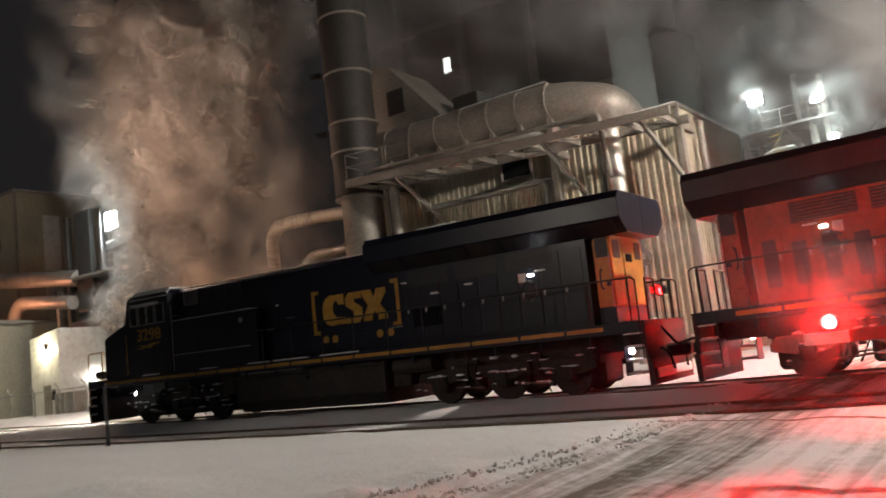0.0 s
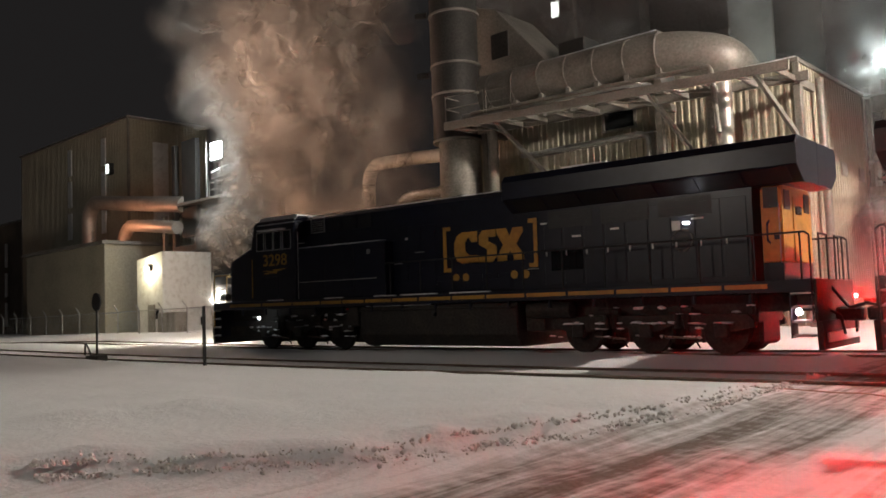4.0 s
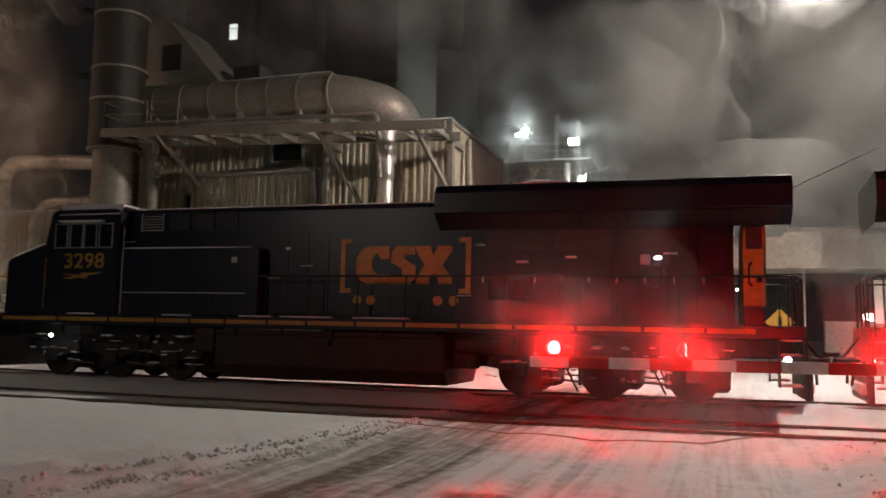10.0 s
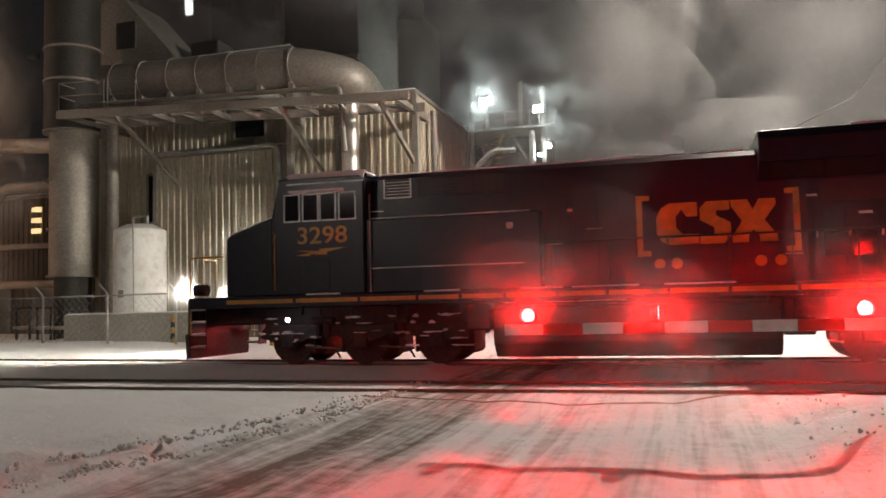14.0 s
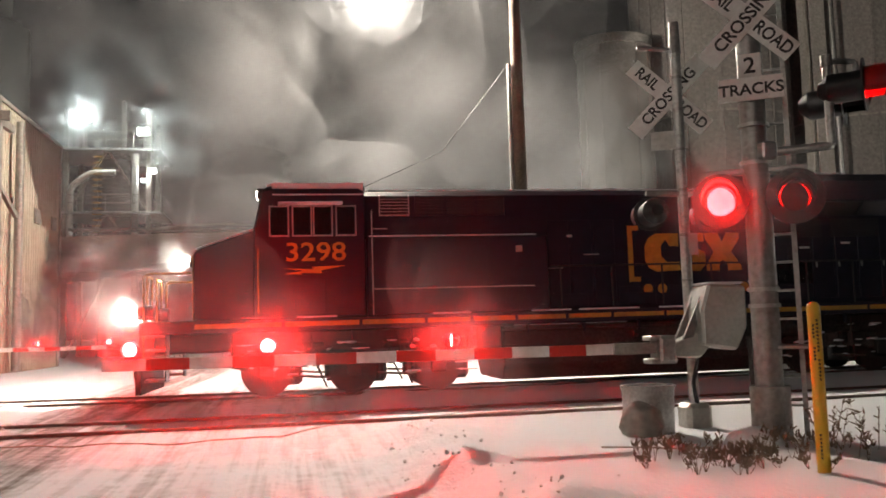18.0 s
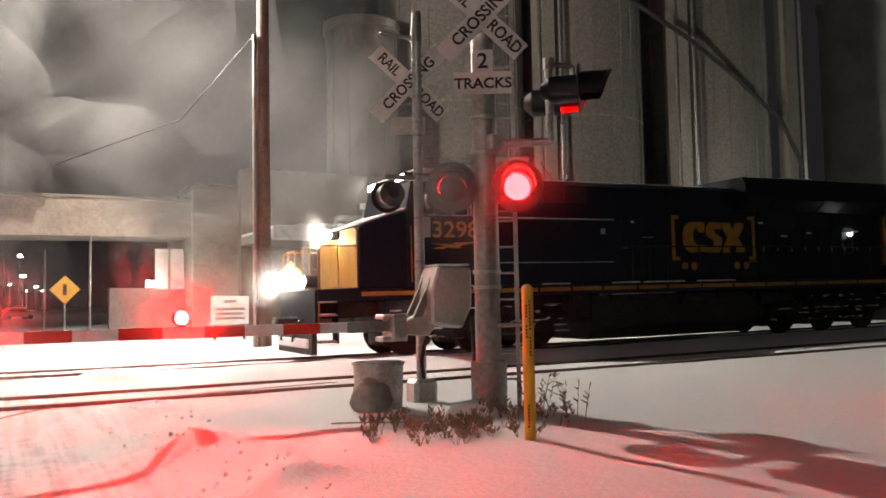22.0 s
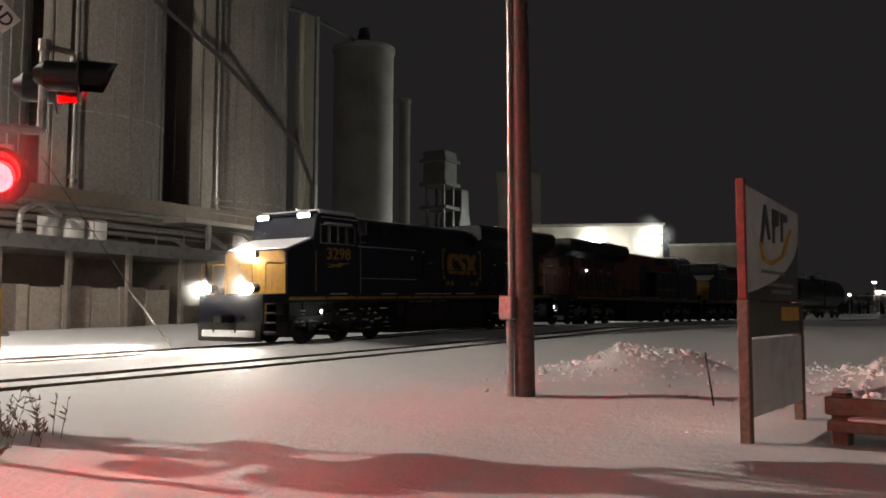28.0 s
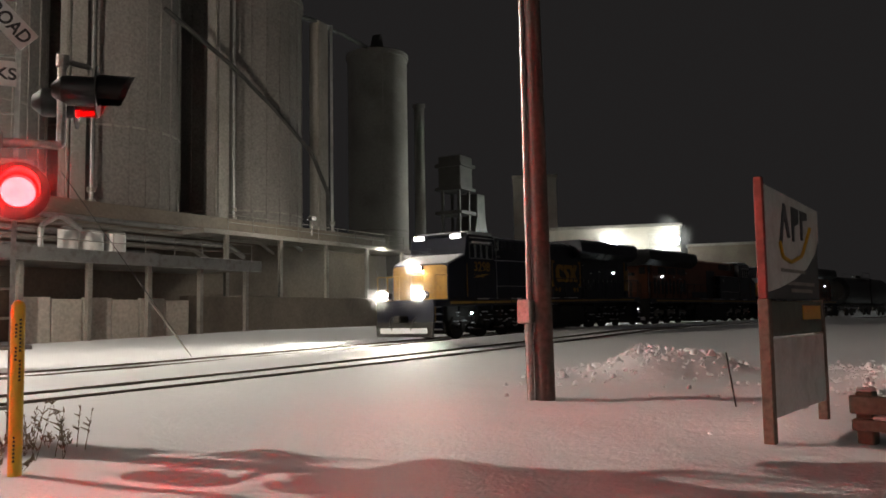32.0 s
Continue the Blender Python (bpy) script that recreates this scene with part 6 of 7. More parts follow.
# ---- overpass, silos and the street beyond ----
def silo(name, label, x, y, r, z, mat, ribs=14, group="grain silos"):
    S = thing(name, label, "silo", (x, y, 0), group=group)
    part("shell", Rd((0, 0, 0), (0, 0, z), r, seg=48), mat, S, smooth=True)
    part("cornice", Rd((0, 0, z), (0, 0, z + 0.5), r + 0.18, seg=48), mat, S, smooth=True)
    for i in range(ribs):
        a = math.pi + (i + 0.5) * math.pi / ribs
        p = part("rib", B((-0.07, -0.06, 0), (0.07, 0.06, z)), mat, S)
        p.matrix_local = pose(r * math.cos(a), r * math.sin(a), 0, 0, 0, math.degrees(a) + 90)
    part("hoop", Rd((0, 0, z * 0.35), (0, 0, z * 0.35 + 0.12), r + 0.05, seg=48), STRUCT, S)
    return S


def build_silos():
    silo("slim_silo", "slim pale concrete silo at the end of the row", 18.6, 45, 2.1, 17.2, CONCRETE, 6)
    silo("concrete_silo", "huge dark ribbed concrete silo", 25.8, 47.2, 4.7, 38, DARKCON)
    silo("concrete_silo", "huge dark ribbed concrete silo", 35.7, 47.2, 4.75, 38, DARKCON)
    silo("concrete_silo", "wide dark concrete silo, lower than its neighbours", 48.1, 47.6, 5.2, 26.3, DARKCON)
    silo("pale_silo", "pale smooth concrete silo standing alone", 78.3, 55, 3.45, 31.2, CONCRETE, 2)
    silo("pale_silo", "narrow pale silo behind a larger one", 95.2, 60, 0.7, 29.8, CONCRETE, 2)
    for x, z in ((30.85, 38), (42.5, 38), (53.8, 26)):
        B_ = thing("silo_pilaster", "pale concrete pilaster with pipes between silos", "pilaster", (x, 43.5, 0), group="silo pilasters")
        part("shaft", B((-0.6, -0.4, 0), (0.45, 0.8, z), 0.04), CONCRETE, B_)
        part("drop_pipe", Rd((0.75, -0.5, 3), (0.75, -0.5, z), 0.12, seg=10), GALV, B_)
        part("drop_pipe", Rd((-0.85, -0.4, 3), (-0.85, -0.4, z), 0.1, seg=10), STRUCT, B_)
        for k in range(3):
            part("pipe_joint", Rd((0.75, -0.5, 7.6 + k * 0.7), (0.75, -0.5, 7.85 + k * 0.7), 0.26, seg=12), STRUCT, B_)
        part("junction_box", B((-0.2, -0.8, 6.8), (0.5, -0.4, 8.0), 0.04), STRUCT, B_)
    T = thing("silo_head_house", "dark gallery and hoist frames on silo tops", "conveyor gallery")
    part("gallery", B((21, 45.5, 38.5), (52, 49.5, 42), 0.1), DARKSTEEL, T)
    part("hoist_frame", B((46.8, 45, 26.8), (49.2, 48, 28.4), 0.1), DARKSTEEL, T)
    part("hoist_mast", Pz([(77.3, 31.7), (79.3, 31.7), (78.5, 34.3), (78.1, 34.3)], "y", 54.5, 55.5), DARKSTEEL, T)
    part("feed_pipe", tube([(52.5, 46, 27.0), (58, 48, 28.6), (70, 52.5, 31.0), (76.5, 54.6, 32.0)], 0.22, 8), DARKSTEEL, T)
    # loading dock
    D_ = thing("loading_dock", "low dark loading dock with a steel canopy below the silos", "loading dock")
    part("canopy", B((10.5, 35.6, 4.25), (38, 41.5, 4.7), 0.04), STRUCT, D_)
    part("canopy_edge", B((10.4, 35.45, 4.15), (38.1, 35.6, 4.8), 0.02), GALV, D_)
    part("canopy_snow", B((10.5, 35.6, 4.7), (38, 41.4, 4.82), 0.04), SNOWCAP, D_)
    part("rear_wall", B((10.5, 41.4, 0), (60, 42.0, 8.2), 0.03), DARKCLAD, D_)
    for i in range(8):
        x = 12 + i * 3.6
        part("column", B((x - 0.12, 35.8, 0), (x + 0.12, 36.05, 4.25)), STRUCT, D_)
    for i in range(6):
        x = 23.0 + i * 1.7
        part("dock_panel", B((x, 36.3, 0.05), (x + 1.62, 36.5, 2.5 - (0.1 if i % 2 else 0)), 0.02), PALEPANEL, D_, "pale dock wall panel")
    part("dock_wall", B((33.4, 36.6, 0), (60, 37.4, 2.7), 0.03), DARKCLAD, D_)
    part("upper_gallery", B((36, 38.2, 6.6), (60, 41.4, 6.9), 0.03), STRUCT, D_)
    railing(D_, [(22, 36.2, 4.8), (38, 36.2, 4.8)], 1.0, STRUCT, 2.0)
    railing(D_, [(38, 38.2, 6.9), (58, 38.2, 6.9)], 1.0, STRUCT, 2.2)
    for i in range(5):
        part("gallery_post", B((38 + i * 5 - 0.1, 38.3, 0), (38.2 + i * 5, 38.5, 6.6)), STRUCT, D_)
    for x, r in ((27.0, 0.5), (28.4, 0.62), (29.8, 0.62)):
        t = thing("roof_tank", "small pale tank standing on the dock canopy", "tank", (x, 38.5, 4.82), group="roof tanks")
        part("shell", Rd((0, 0, 0), (0, 0, 1.25), r, seg=20), WHITE, t, smooth=True)
        part("lid", Rd((0, 0, 1.25), (0, 0, 1.4), r, r * 0.5, seg=20), GALV, t, smooth=True)
    # added fixtures for the dock fill lamps; none is known on this roof
    for x in (15.0, 44.0):
        dl = thing("added_dock_lamp", "made-up dim lamp on a short post, added to light the silos", "lamp", (x, 36.4, 4.7 if x < 38 else 6.9), group="dock floodlights")
        part("post", Rd((0, 0, 0), (0, 0, 1.0), 0.05, seg=8), STRUCT, dl)
        part("head", B((-0.25, -0.2, 1.0), (0.25, 0.15, 1.3), 0.03), DARKSTEEL, dl)
        part("lens", B((-0.2, 0.15, 1.04), (0.2, 0.17, 1.26)), WARM, dl)
    P_ = thing("dock_pipework", "tangle of dim pipes along the dock roof", "pipework")
    for i in range(5):
        z = 5.3 + 0.42 * i
        part("pipe", tube([(13 + 2 * i, 40.2, 4.6), (13 + 2 * i, 40.2, z), (34 + 3 * i, 40.2, z), (36 + 3 * i, 40.8, z - 0.6)], 0.12 + 0.03 * (i % 3), 8), STRUCT if i % 2 else GALV, P_, smooth=True)
    part("hoop_pipe", tube([(24.6, 37.2, 4.8), (24.6, 37.2, 6.0), (25.6, 37.2, 6.6), (26.8, 37.2, 6.0)], 0.14, 10), GALV, P_, smooth=True)
    # guy wire with its marker sleeve
    G = thing("guy_wire", "slanted guy wire with a pale marker sleeve", "guy wire")
    part("wire", Rd((18.9, 20.5, bowl(18.9)), (16.1, 23.3, 6.0), 0.012, seg=6), BLACK, G)
    part("sleeve", Rd((18.82, 20.58, bowl(18.9) + 0.16), (17.92, 21.48, 2.05), 0.022, seg=8), STRUCT, G)
    # dark curved tube across the silo fronts, its course fitted to the camera's view
    part("dark_curve", tube([(36.0, 41.9, 21.4), (41.8, 41.9, 19.2), (46.2, 41.9, 17.0), (50.6, 41.9, 14.3), (52.6, 41.9, 11.4), (53.0, 42.2, 8.2)], 0.16, 8), DARKSTEEL, T, smooth=True)
    # dark machinery tower and blocks beyond
    W = thing("elevator_tower", "dark lattice elevator tower in the distance", "tower", (91, 52, 0))
    for dx in (-1.2, 1.2):
        for dy in (-1.2, 1.2):
            part("leg", B((dx - 0.15, dy - 0.15, 0), (dx + 0.15, dy + 0.15, 20)), DARKSTEEL, W)
    for z in (6, 10, 14, 17, 20):
        part("deck", B((-1.9, -1.9, z), (1.9, 1.9, z + 0.4)), DARKSTEEL, W)
    part("head_box", B((-1.6, -1.6, 17.4), (1.6, 1.6, 21.4), 0.1), DARKSTEEL, W)
    part("hopper", Pz([(2, 11), (6, 11), (5, 14), (5, 17), (3, 17), (3, 14)], "y", -1.5, 1.5, 0.05), DARKSTEEL, W)
    L = thing("long_shed", "long pale shed with two bright wall floodlights", "shed", (110.0, 48.0, 0), -71)
    part("wall", B((0, 0, 0), (18.6, 12, 13.3), 0.05), PALEPANEL, L)
    part("roof", B((-0.3, -0.3, 13.3), (18.9, 12.3, 13.7), 0.03), STRUCT, L)
    for x, z in ((9.3, 10.9), (17.6, 11.2)):
        h = part("floodlight", B((x - 0.7, -0.9, z - 0.5), (x + 0.7, -0.3, z + 0.5), 0.05), DARKSTEEL, L)
        part("lens", B((x - 0.65, -1.0, z - 0.45), (x + 0.65, -0.9, z + 0.45)), FLOODHI, h)
    F = thing("far_block", "pale plain block building in the distance", "building", (117, 56.5, 0), -65)
    part("wall", B((0, 0, 0), (6.8, 8, 22.6), 0.05), CONCRETE, F)
    part("parapet", B((-0.15, -0.15, 22.6), (6.95, 8.15, 23.1), 0.03), STRUCT, F)
    D2 = thing("dark_warehouse", "low dark warehouse at the end of the yard", "building", (118, 30, 0), -78)
    part("wall", B((0, 0, 0), (9, 10, 10.5), 0.05), DARKCLAD, D2)
    part("roof", B((-0.2, -0.2, 10.5), (9.2, 10.2, 10.8)), STRUCT, D2)


PALEPANEL = material("pale_panel", (0.46, 0.42, 0.36), 0.7, 0, 6, 0.18, 0.2, 0.7, (0.28, 0.25, 0.21), 0.5)
build_silos()


def build_overpass():
    O = thing("enclosed_overpass", "pale enclosed bridge curving over the street on a block", "overpass")
    bm = bmesh.new()
    n = 24
    rows = []
    for i in range(n + 1):
        x = -30 + 39.3 * i / n
        y = 48 + 0.006 * (x - 9.3) ** 2
        rows.append([bm.verts.new(p) for p in ((x, y, 5.2), (x, y, 7.25), (x, y + 4, 7.25), (x, y + 4, 5.2))])
    for a, b in zip(rows, rows[1:]):
        for k in range(4):
            bm.faces.new((a[k], b[k], b[(k + 1) % 4], a[(k + 1) % 4]))
    bm.faces.new(rows[0])
    bm.faces.new(rows[-1][::-1])
    part("deck_wall", bm, PALEPANEL, O)
    part("coping", B((-12, 47.8, 7.2), (9.3, 48.4, 7.36), 0.03), STRUCT, O)
    part("pier", B((-28, 54, 0), (-25, 57, 5.3), 0.05), CONCRETE, O)
    Bk = thing("overpass_block", "dim concrete block beside the overpass with a pale doorway", "building")
    part("corner_block", B((9.3, 47.5, 0), (12.0, 55, 7.9), 0.05), PALEPANEL, Bk)
    part("main_block", B((12.0, 48.3, 0), (21.5, 58, 8.4), 0.05), DARKCON, Bk)
    part("roof", B((9.2, 47.4, 7.9), (12.1, 55, 8.15)), STRUCT, Bk)
    part("awning", Pz([(47.1, 4.9), (48.3, 5.1), (48.3, 4.85), (47.1, 4.7)], "x", 14.2, 20.5), GALV, Bk)
    part("pale_doorway", B((7.6, 49.2, 2.3), (9.2, 49.4, 4.6), 0.02), WHITE, Bk, "pale lit panels")
    part("door_mullion", B((8.3, 49.1, 2.2), (8.42, 49.2, 4.7)), STRUCT, Bk)
    part("lower_wall", B((5.2, 49.3, 0), (9.3, 50, 2.4), 0.03), DARKCON, Bk)
    wl = part("wall_lamp", B((7.1, 48.9, 2.45), (7.5, 49.3, 2.75), 0.03), DARKSTEEL, Bk)
    part("lamp_glass", B((7.05, 48.82, 2.42), (7.55, 48.9, 2.8)), WARMHI, wl)
    # the notice board
    N = thing("notice_board", "white notice board with lines of unreadable writing", "sign", (6.5, 30, 0))
    part("board", B((0, -0.02, 0.65), (1.35, 0.02, 1.65), 0.01), WHITE, N)
    for x0, x1, z in ((0.45, 0.9, 1.42), (0.15, 1.2, 1.15), (0.2, 1.15, 0.98), (0.15, 1.2, 0.82)):
        part("writing_bar", B((x0, -0.03, z), (x1, -0.022, z + 0.09)), STRUCT, N)
    for x in (0.15, 1.2):
        part("leg", B((x - 0.04, 0.02, bowl(7) - 0.05), (x + 0.04, 0.08, 1.6)), WOOD, N)
    # utility pole with the walkers' sign
    U = thing("utility_pole", "tall weathered wooden utility pole with conduit", "utility pole", (6.72, 24.0, 0))
    part("pole", Rd((0, 0, -0.1), (0, 0, 13.5), 0.22, 0.16, seg=18), WOOD, U, smooth=True)
    part("conduit", Rd((-0.27, -0.06, 0), (-0.27, -0.06, 9.3), 0.07, seg=10), GALV, U)
    part("cable", tube([(-0.2, 0, 9.4), (-2.2, 1.0, 6.8), (-5.4, 3.0, 5.6)], 0.012, 6), BLACK, U)
    part("crossarm", B((-1.1, -0.08, 12.4), (1.1, 0.08, 12.6)), WOOD, U)
    Wk = thing("walkers_sign", "yellow diamond warning sign with a dark walking symbol", "sign", (7.45, 23.75, 2.1))
    d = part("diamond", B((-0.36, -0.006, -0.36), (0.36, 0.006, 0.36), 0.02), YELLOWSIGN, Wk)
    d.matrix_local = pose(0, 0, 0, 0, 45, 0)
    for a, b in (((-0.02, -0.2), (0.06, 0.05)), ((0.02, -0.22), (0.02, 0.05)), ((-0.05, -0.02), (0.08, 0.14)), ((-0.02, 0.16), (0.06, 0.24))):
        part("symbol_bar", B((a[0], -0.012, a[1]), (b[0], -0.007, b[1]), 0.004), BLACK, Wk)
    part("post", Rd((0, 0.04, -2.1), (0, 0.04, 0.3), 0.03, seg=8), GALV, Wk)
    Wf = thing("walkers_sign", "orange-yellow diamond sign far along the street", "sign", (3.0, 50, 2.35))
    d = part("diamond", B((-0.55, -0.01, -0.55), (0.55, 0.01, 0.55), 0.02), YELLOWSIGN, Wf)
    d.matrix_local = pose(0, 0, 0, 0, 45, 0)
    part("symbol_bar", B((-0.1, -0.02, -0.3), (0.1, -0.012, 0.3)), BLACK, Wf)
    part("post", Rd((0, 0.06, -2.35), (0, 0.06, 0.3), 0.04, seg=8), GALV, Wf)
    for x, y, h in ((4.1, 48, 5.2), (2.2, 55, 4.8)):
        tagged(part("street_post", Rd((x, y, 0), (x, y, h), 0.06, seg=8), GALV), "thin steel post beside the street", "post", group="street posts")
    # street lamps far along the street
    for x, y, z, s in ((3.1, 160, 7.0, 0.45), (2.7, 160, 10.5, 0.4), (1.1, 158, 5.5, 0.22), (5.1, 158, 5.1, 0.3), (-1.6, 158, 5.7, 0.15), (6.2, 158, 4.4, 0.2), (3.7, 158, 4.4, 0.16), (-4.5, 175, 5.2, 0.15)):
        p = thing("far_street_lamp", "distant street lamp glowing warm white", "street lamp", (x, y, 0), group="far street lamps")
        part("pole", Rd((0, 0, 0), (0, 0, z), 0.07, seg=6), STRUCT, p)
        part("lamp_glass", Rd((0, 0, z - s * 0.5), (0, 0, z + s * 0.5), s, seg=10), FARGLOW, p)
    # town lights beyond the yard
    for x, y, z, s in ((220, 8.3, 8.2, 0.45), (220, 7.4, 5.9, 0.6), (219, 6.2, 5.9, 0.35), (220, -1.6, 8.5, 0.3), (220, -0.9, 6.1, 0.25), (219.3, 19.3, 7.7, 0.35), (219.7, 13.6, 5.4, 0.3), (219, 16.5, 5.2, 0.25), (221, 22, 5.6, 0.2)):
        p = thing("far_yard_lamp", "distant yard lamp glowing cool white", "street lamp", (x, y, 0), group="far yard lamps")
        part("pole", Rd((0, 0, 0), (0, 0, z), 0.08, seg=6), STRUCT, p)
        part("lamp_glass", Rd((0, 0, z - s * 0.5), (0, 0, z + s * 0.5), s, seg=10), FARGLOW, p)
    A = thing("amber_lit_hut", "small hut with an amber lit window far off", "hut", (213, 23.0, 0))
    part("wall", B((0, 0, 0), (4, 4, 8)), DARKCLAD, A)
    part("window", B((-0.1, 1.0, 5.6), (-0.02, 2.6, 7.8)), AMBERGLOW, A)
    V = thing("far_viaduct", "low dark viaduct with snow on its parapet", "bridge", (262, 0, 0))
    part("deck", B((0, -60, 4.4), (6, 14, 5.7)), DARKCON, V)
    part("parapet_snow", B((-0.1, -60, 5.7), (0.6, 14, 5.95)), SNOWCAP, V)
    for y in (-40, -18, 2):
        part("pier", B((1, y - 1, 0), (5, y + 1, 4.4)), CONCRETE, V)
    R_ = thing("tree_line", "dark leafless tree line along the horizon", "trees", kind="stuff")
    rnd = random.Random(9)
    bar, hp = base_shape("bar", 4), Heap()
    for i in range(420):
        a = rnd.uniform(-0.25, 0.6)
        d = rnd.uniform(300, 420)
        x, y, h = d * math.cos(a), d * math.sin(a), rnd.uniform(3, 8)
        hp.bar(bar, (x, y, 0), (x, y, h), 0.35)
        for k in range(5):
            z = h * rnd.uniform(0.3, 0.9)
            hp.bar(bar, (x, y, z), (x + rnd.gauss(0, 2), y + rnd.gauss(0, 2), z + rnd.uniform(0.5, 2.5)), 0.16)
    part("trees", hp.mesh(DARKSTEEL), None, R_)
    # parked car on the far street
    C = thing("parked_car", "snow-covered parked car on the far street", "car", (1.6, 112, 0.05), 20)
    part("body", Pz([(-2.0, 0.35), (2.0, 0.35), (2.05, 0.75), (1.3, 0.9), (0.7, 1.38), (-1.0, 1.4), (-1.6, 0.98), (-2.05, 0.9)], "y", -0.8, 0.8, 0.08), WHITE, C)
    part("windows", Pz([(1.1, 0.93), (0.62, 1.3), (-0.92, 1.32), (-1.4, 0.98)], "y", -0.81, 0.81), GLASS, C)
    for x in (-1.25, 1.25):
        for y in (-0.78, 0.78):
            part("wheel", Rd((x, y - 0.1, 0.32), (x, y + 0.1, 0.32), 0.32, seg=16), BLACK, C)
    part("roof_snow", B((-0.9, -0.7, 1.4), (0.65, 0.7, 1.5), 0.04), SNOWCAP, C)


YELLOWSIGN = material("yellow_sign", (0.75, 0.42, 0.04), 0.5, 0, 15, 0.08, 0.02, 0.4)
FARGLOW = glow("far_lamp_glow", (1.0, 0.93, 0.82), 30)
build_overpass()


def near_right():
    # leaning utility pole
    U = thing("near_utility_pole", "brown wooden utility pole with conduit and meter box, in a drift", "utility pole", (10.62, 4.62, bowl(10)))
    part("pole", Rd((0, 0, -0.2), (-0.04, 0.08, 9.5), 0.138, 0.105, seg=20), REDWOOD, U, smooth=True)
    part("conduit", Rd((-0.12, 0.15, -0.1), (-0.13, 0.18, 9.0), 0.035, seg=10), GALV, U)
    part("meter_box", B((-0.26, 0.08, 1.12), (-0.10, 0.28, 1.45), 0.02), GALV, U)
    part("conduit_sleeve", Rd((-0.13, 0.16, 0.0), (-0.135, 0.17, 1.12), 0.05, seg=10), GALV, U)
    # business sign
    S = thing("business_sign", "tall two-post wooden business sign with white panels", "sign", (7.98, 1.30, bowl(8)), math.degrees(math.atan2(-0.22, 1.95)))
    L = 1.96
    for x, z in ((0.0, 2.42), (L, 2.38)):
        part("post", B((x - 0.05, -0.05, -0.3), (x + 0.05, 0.05, 1.36 if x else 1.36), 0.01), WOOD, S)
    # red signal light on this edge is put into its colour
    part("edge_post", B((-0.05, -0.04, 1.36), (0.0, 0.04, 2.46), 0.01), RED_LIT, S, "upper panel's edge, painted with the signals' red light")
    pts = [(0.0, 1.42), (0.35, 1.46), (0.9, 1.55), (1.4, 1.68), (1.75, 1.84), (1.93, 2.0), (1.95, 2.32), (0.02, 2.40)]
    part("upper_panel", Pz(pts, "y", -0.035, 0.02), WHITE, S, "white upper panel with curved foot")
    part("backing_panel", B((0.0, -0.015, 1.36), (1.95, 0.03, 2.3), 0.004), SLATE, S, "dark slate backing panel")
    for x0, x1, z in ((0.55, 1.7, 1.50), (0.8, 1.6, 1.43)):
        part("writing_bar", B((x0, -0.03, z), (x1, -0.022, z + 0.035)), STRUCT, S)
    part("middle_panel", B((0.05, -0.03, 1.02), (L, 0.02, 1.34), 0.006), SLATEGREEN, S, "dark green middle panel")
    part("yellow_strip", B((1.15, -0.04, 1.16), (1.85, -0.032, 1.30)), YELLOWSIGN, S)
    part("lower_panel", B((0.04, -0.04, 0.30), (L + 0.02, 0.02, 1.0), 0.006), WHITE, S, "blank pale lower panel")
    # the mark: plain shapes
    for pts in ([(0.42, 1.88), (0.60, 2.28), (0.66, 2.28), (0.80, 1.96), (0.72, 1.95), (0.62, 2.14), (0.50, 1.87)], [(0.88, 1.93), (0.94, 1.93), (0.96, 2.08), (1.12, 2.12), (1.14, 2.26), (0.88, 2.27)], [(1.20, 1.96), (1.26, 1.96), (1.28, 2.16), (1.46, 2.18), (1.46, 2.25), (1.20, 2.26)]):
        part("mark_shape", Pz(pts, "y", -0.044, -0.035), SLATE, S)
    bm = tube([(0.42, -0.04, 1.9), (0.5, -0.04, 1.76), (0.8, -0.04, 1.72), (1.2, -0.04, 1.8), (1.55, -0.04, 2.1)], 0.02, 6)
    part("mark_swoosh", bm, YELLOWSIGN, S)
    part("writing_bar", B((0.45, -0.042, 1.62), (1.3, -0.036, 1.65)), STRUCT, S)
    # timber rail
    Bn = thing("timber_rail", "low green-grey timber barrier rail with snow on its ledge", "barrier", (8.42, 0.62, bowl(8)), -104)
    for x in (0.05, 2.2, 4.4):
        part("post", B((x - 0.06, -0.07, -0.2), (x + 0.08, 0.09, 0.53), 0.012), RAILWOOD, Bn)
    part("upper_board", B((-0.05, -0.12, 0.34), (6.5, -0.06, 0.50), 0.012), RAILWOOD, Bn)
    part("lower_board", B((-0.02, -0.16, 0.20), (6.5, -0.06, 0.30), 0.012), RAILWOOD, Bn)
    part("ledge_snow", B((0.15, -0.155, 0.30), (6.4, -0.065, 0.33), 0.012), SNOWCAP, Bn, "strip of snow")
    part("post_snow", B((-0.01, -0.06, 0.53), (0.13, 0.08, 0.565), 0.02), SNOWCAP, Bn)
    # stake in the snow by the heap
    st = thing("leaning_stake", "thin leaning rod stuck in the snow", "stake", (10.6, 2.1, bowl(10)))
    part("rod", Rd((0, 0, -0.1), (-0.08, 0.1, 0.75), 0.012, seg=6), GRIME, st)
    # snow lumps on the ploughed heap
    rnd = random.Random(12)
    lump, small, hp = base_shape("lump", 2), base_shape("lump", 1), Heap()
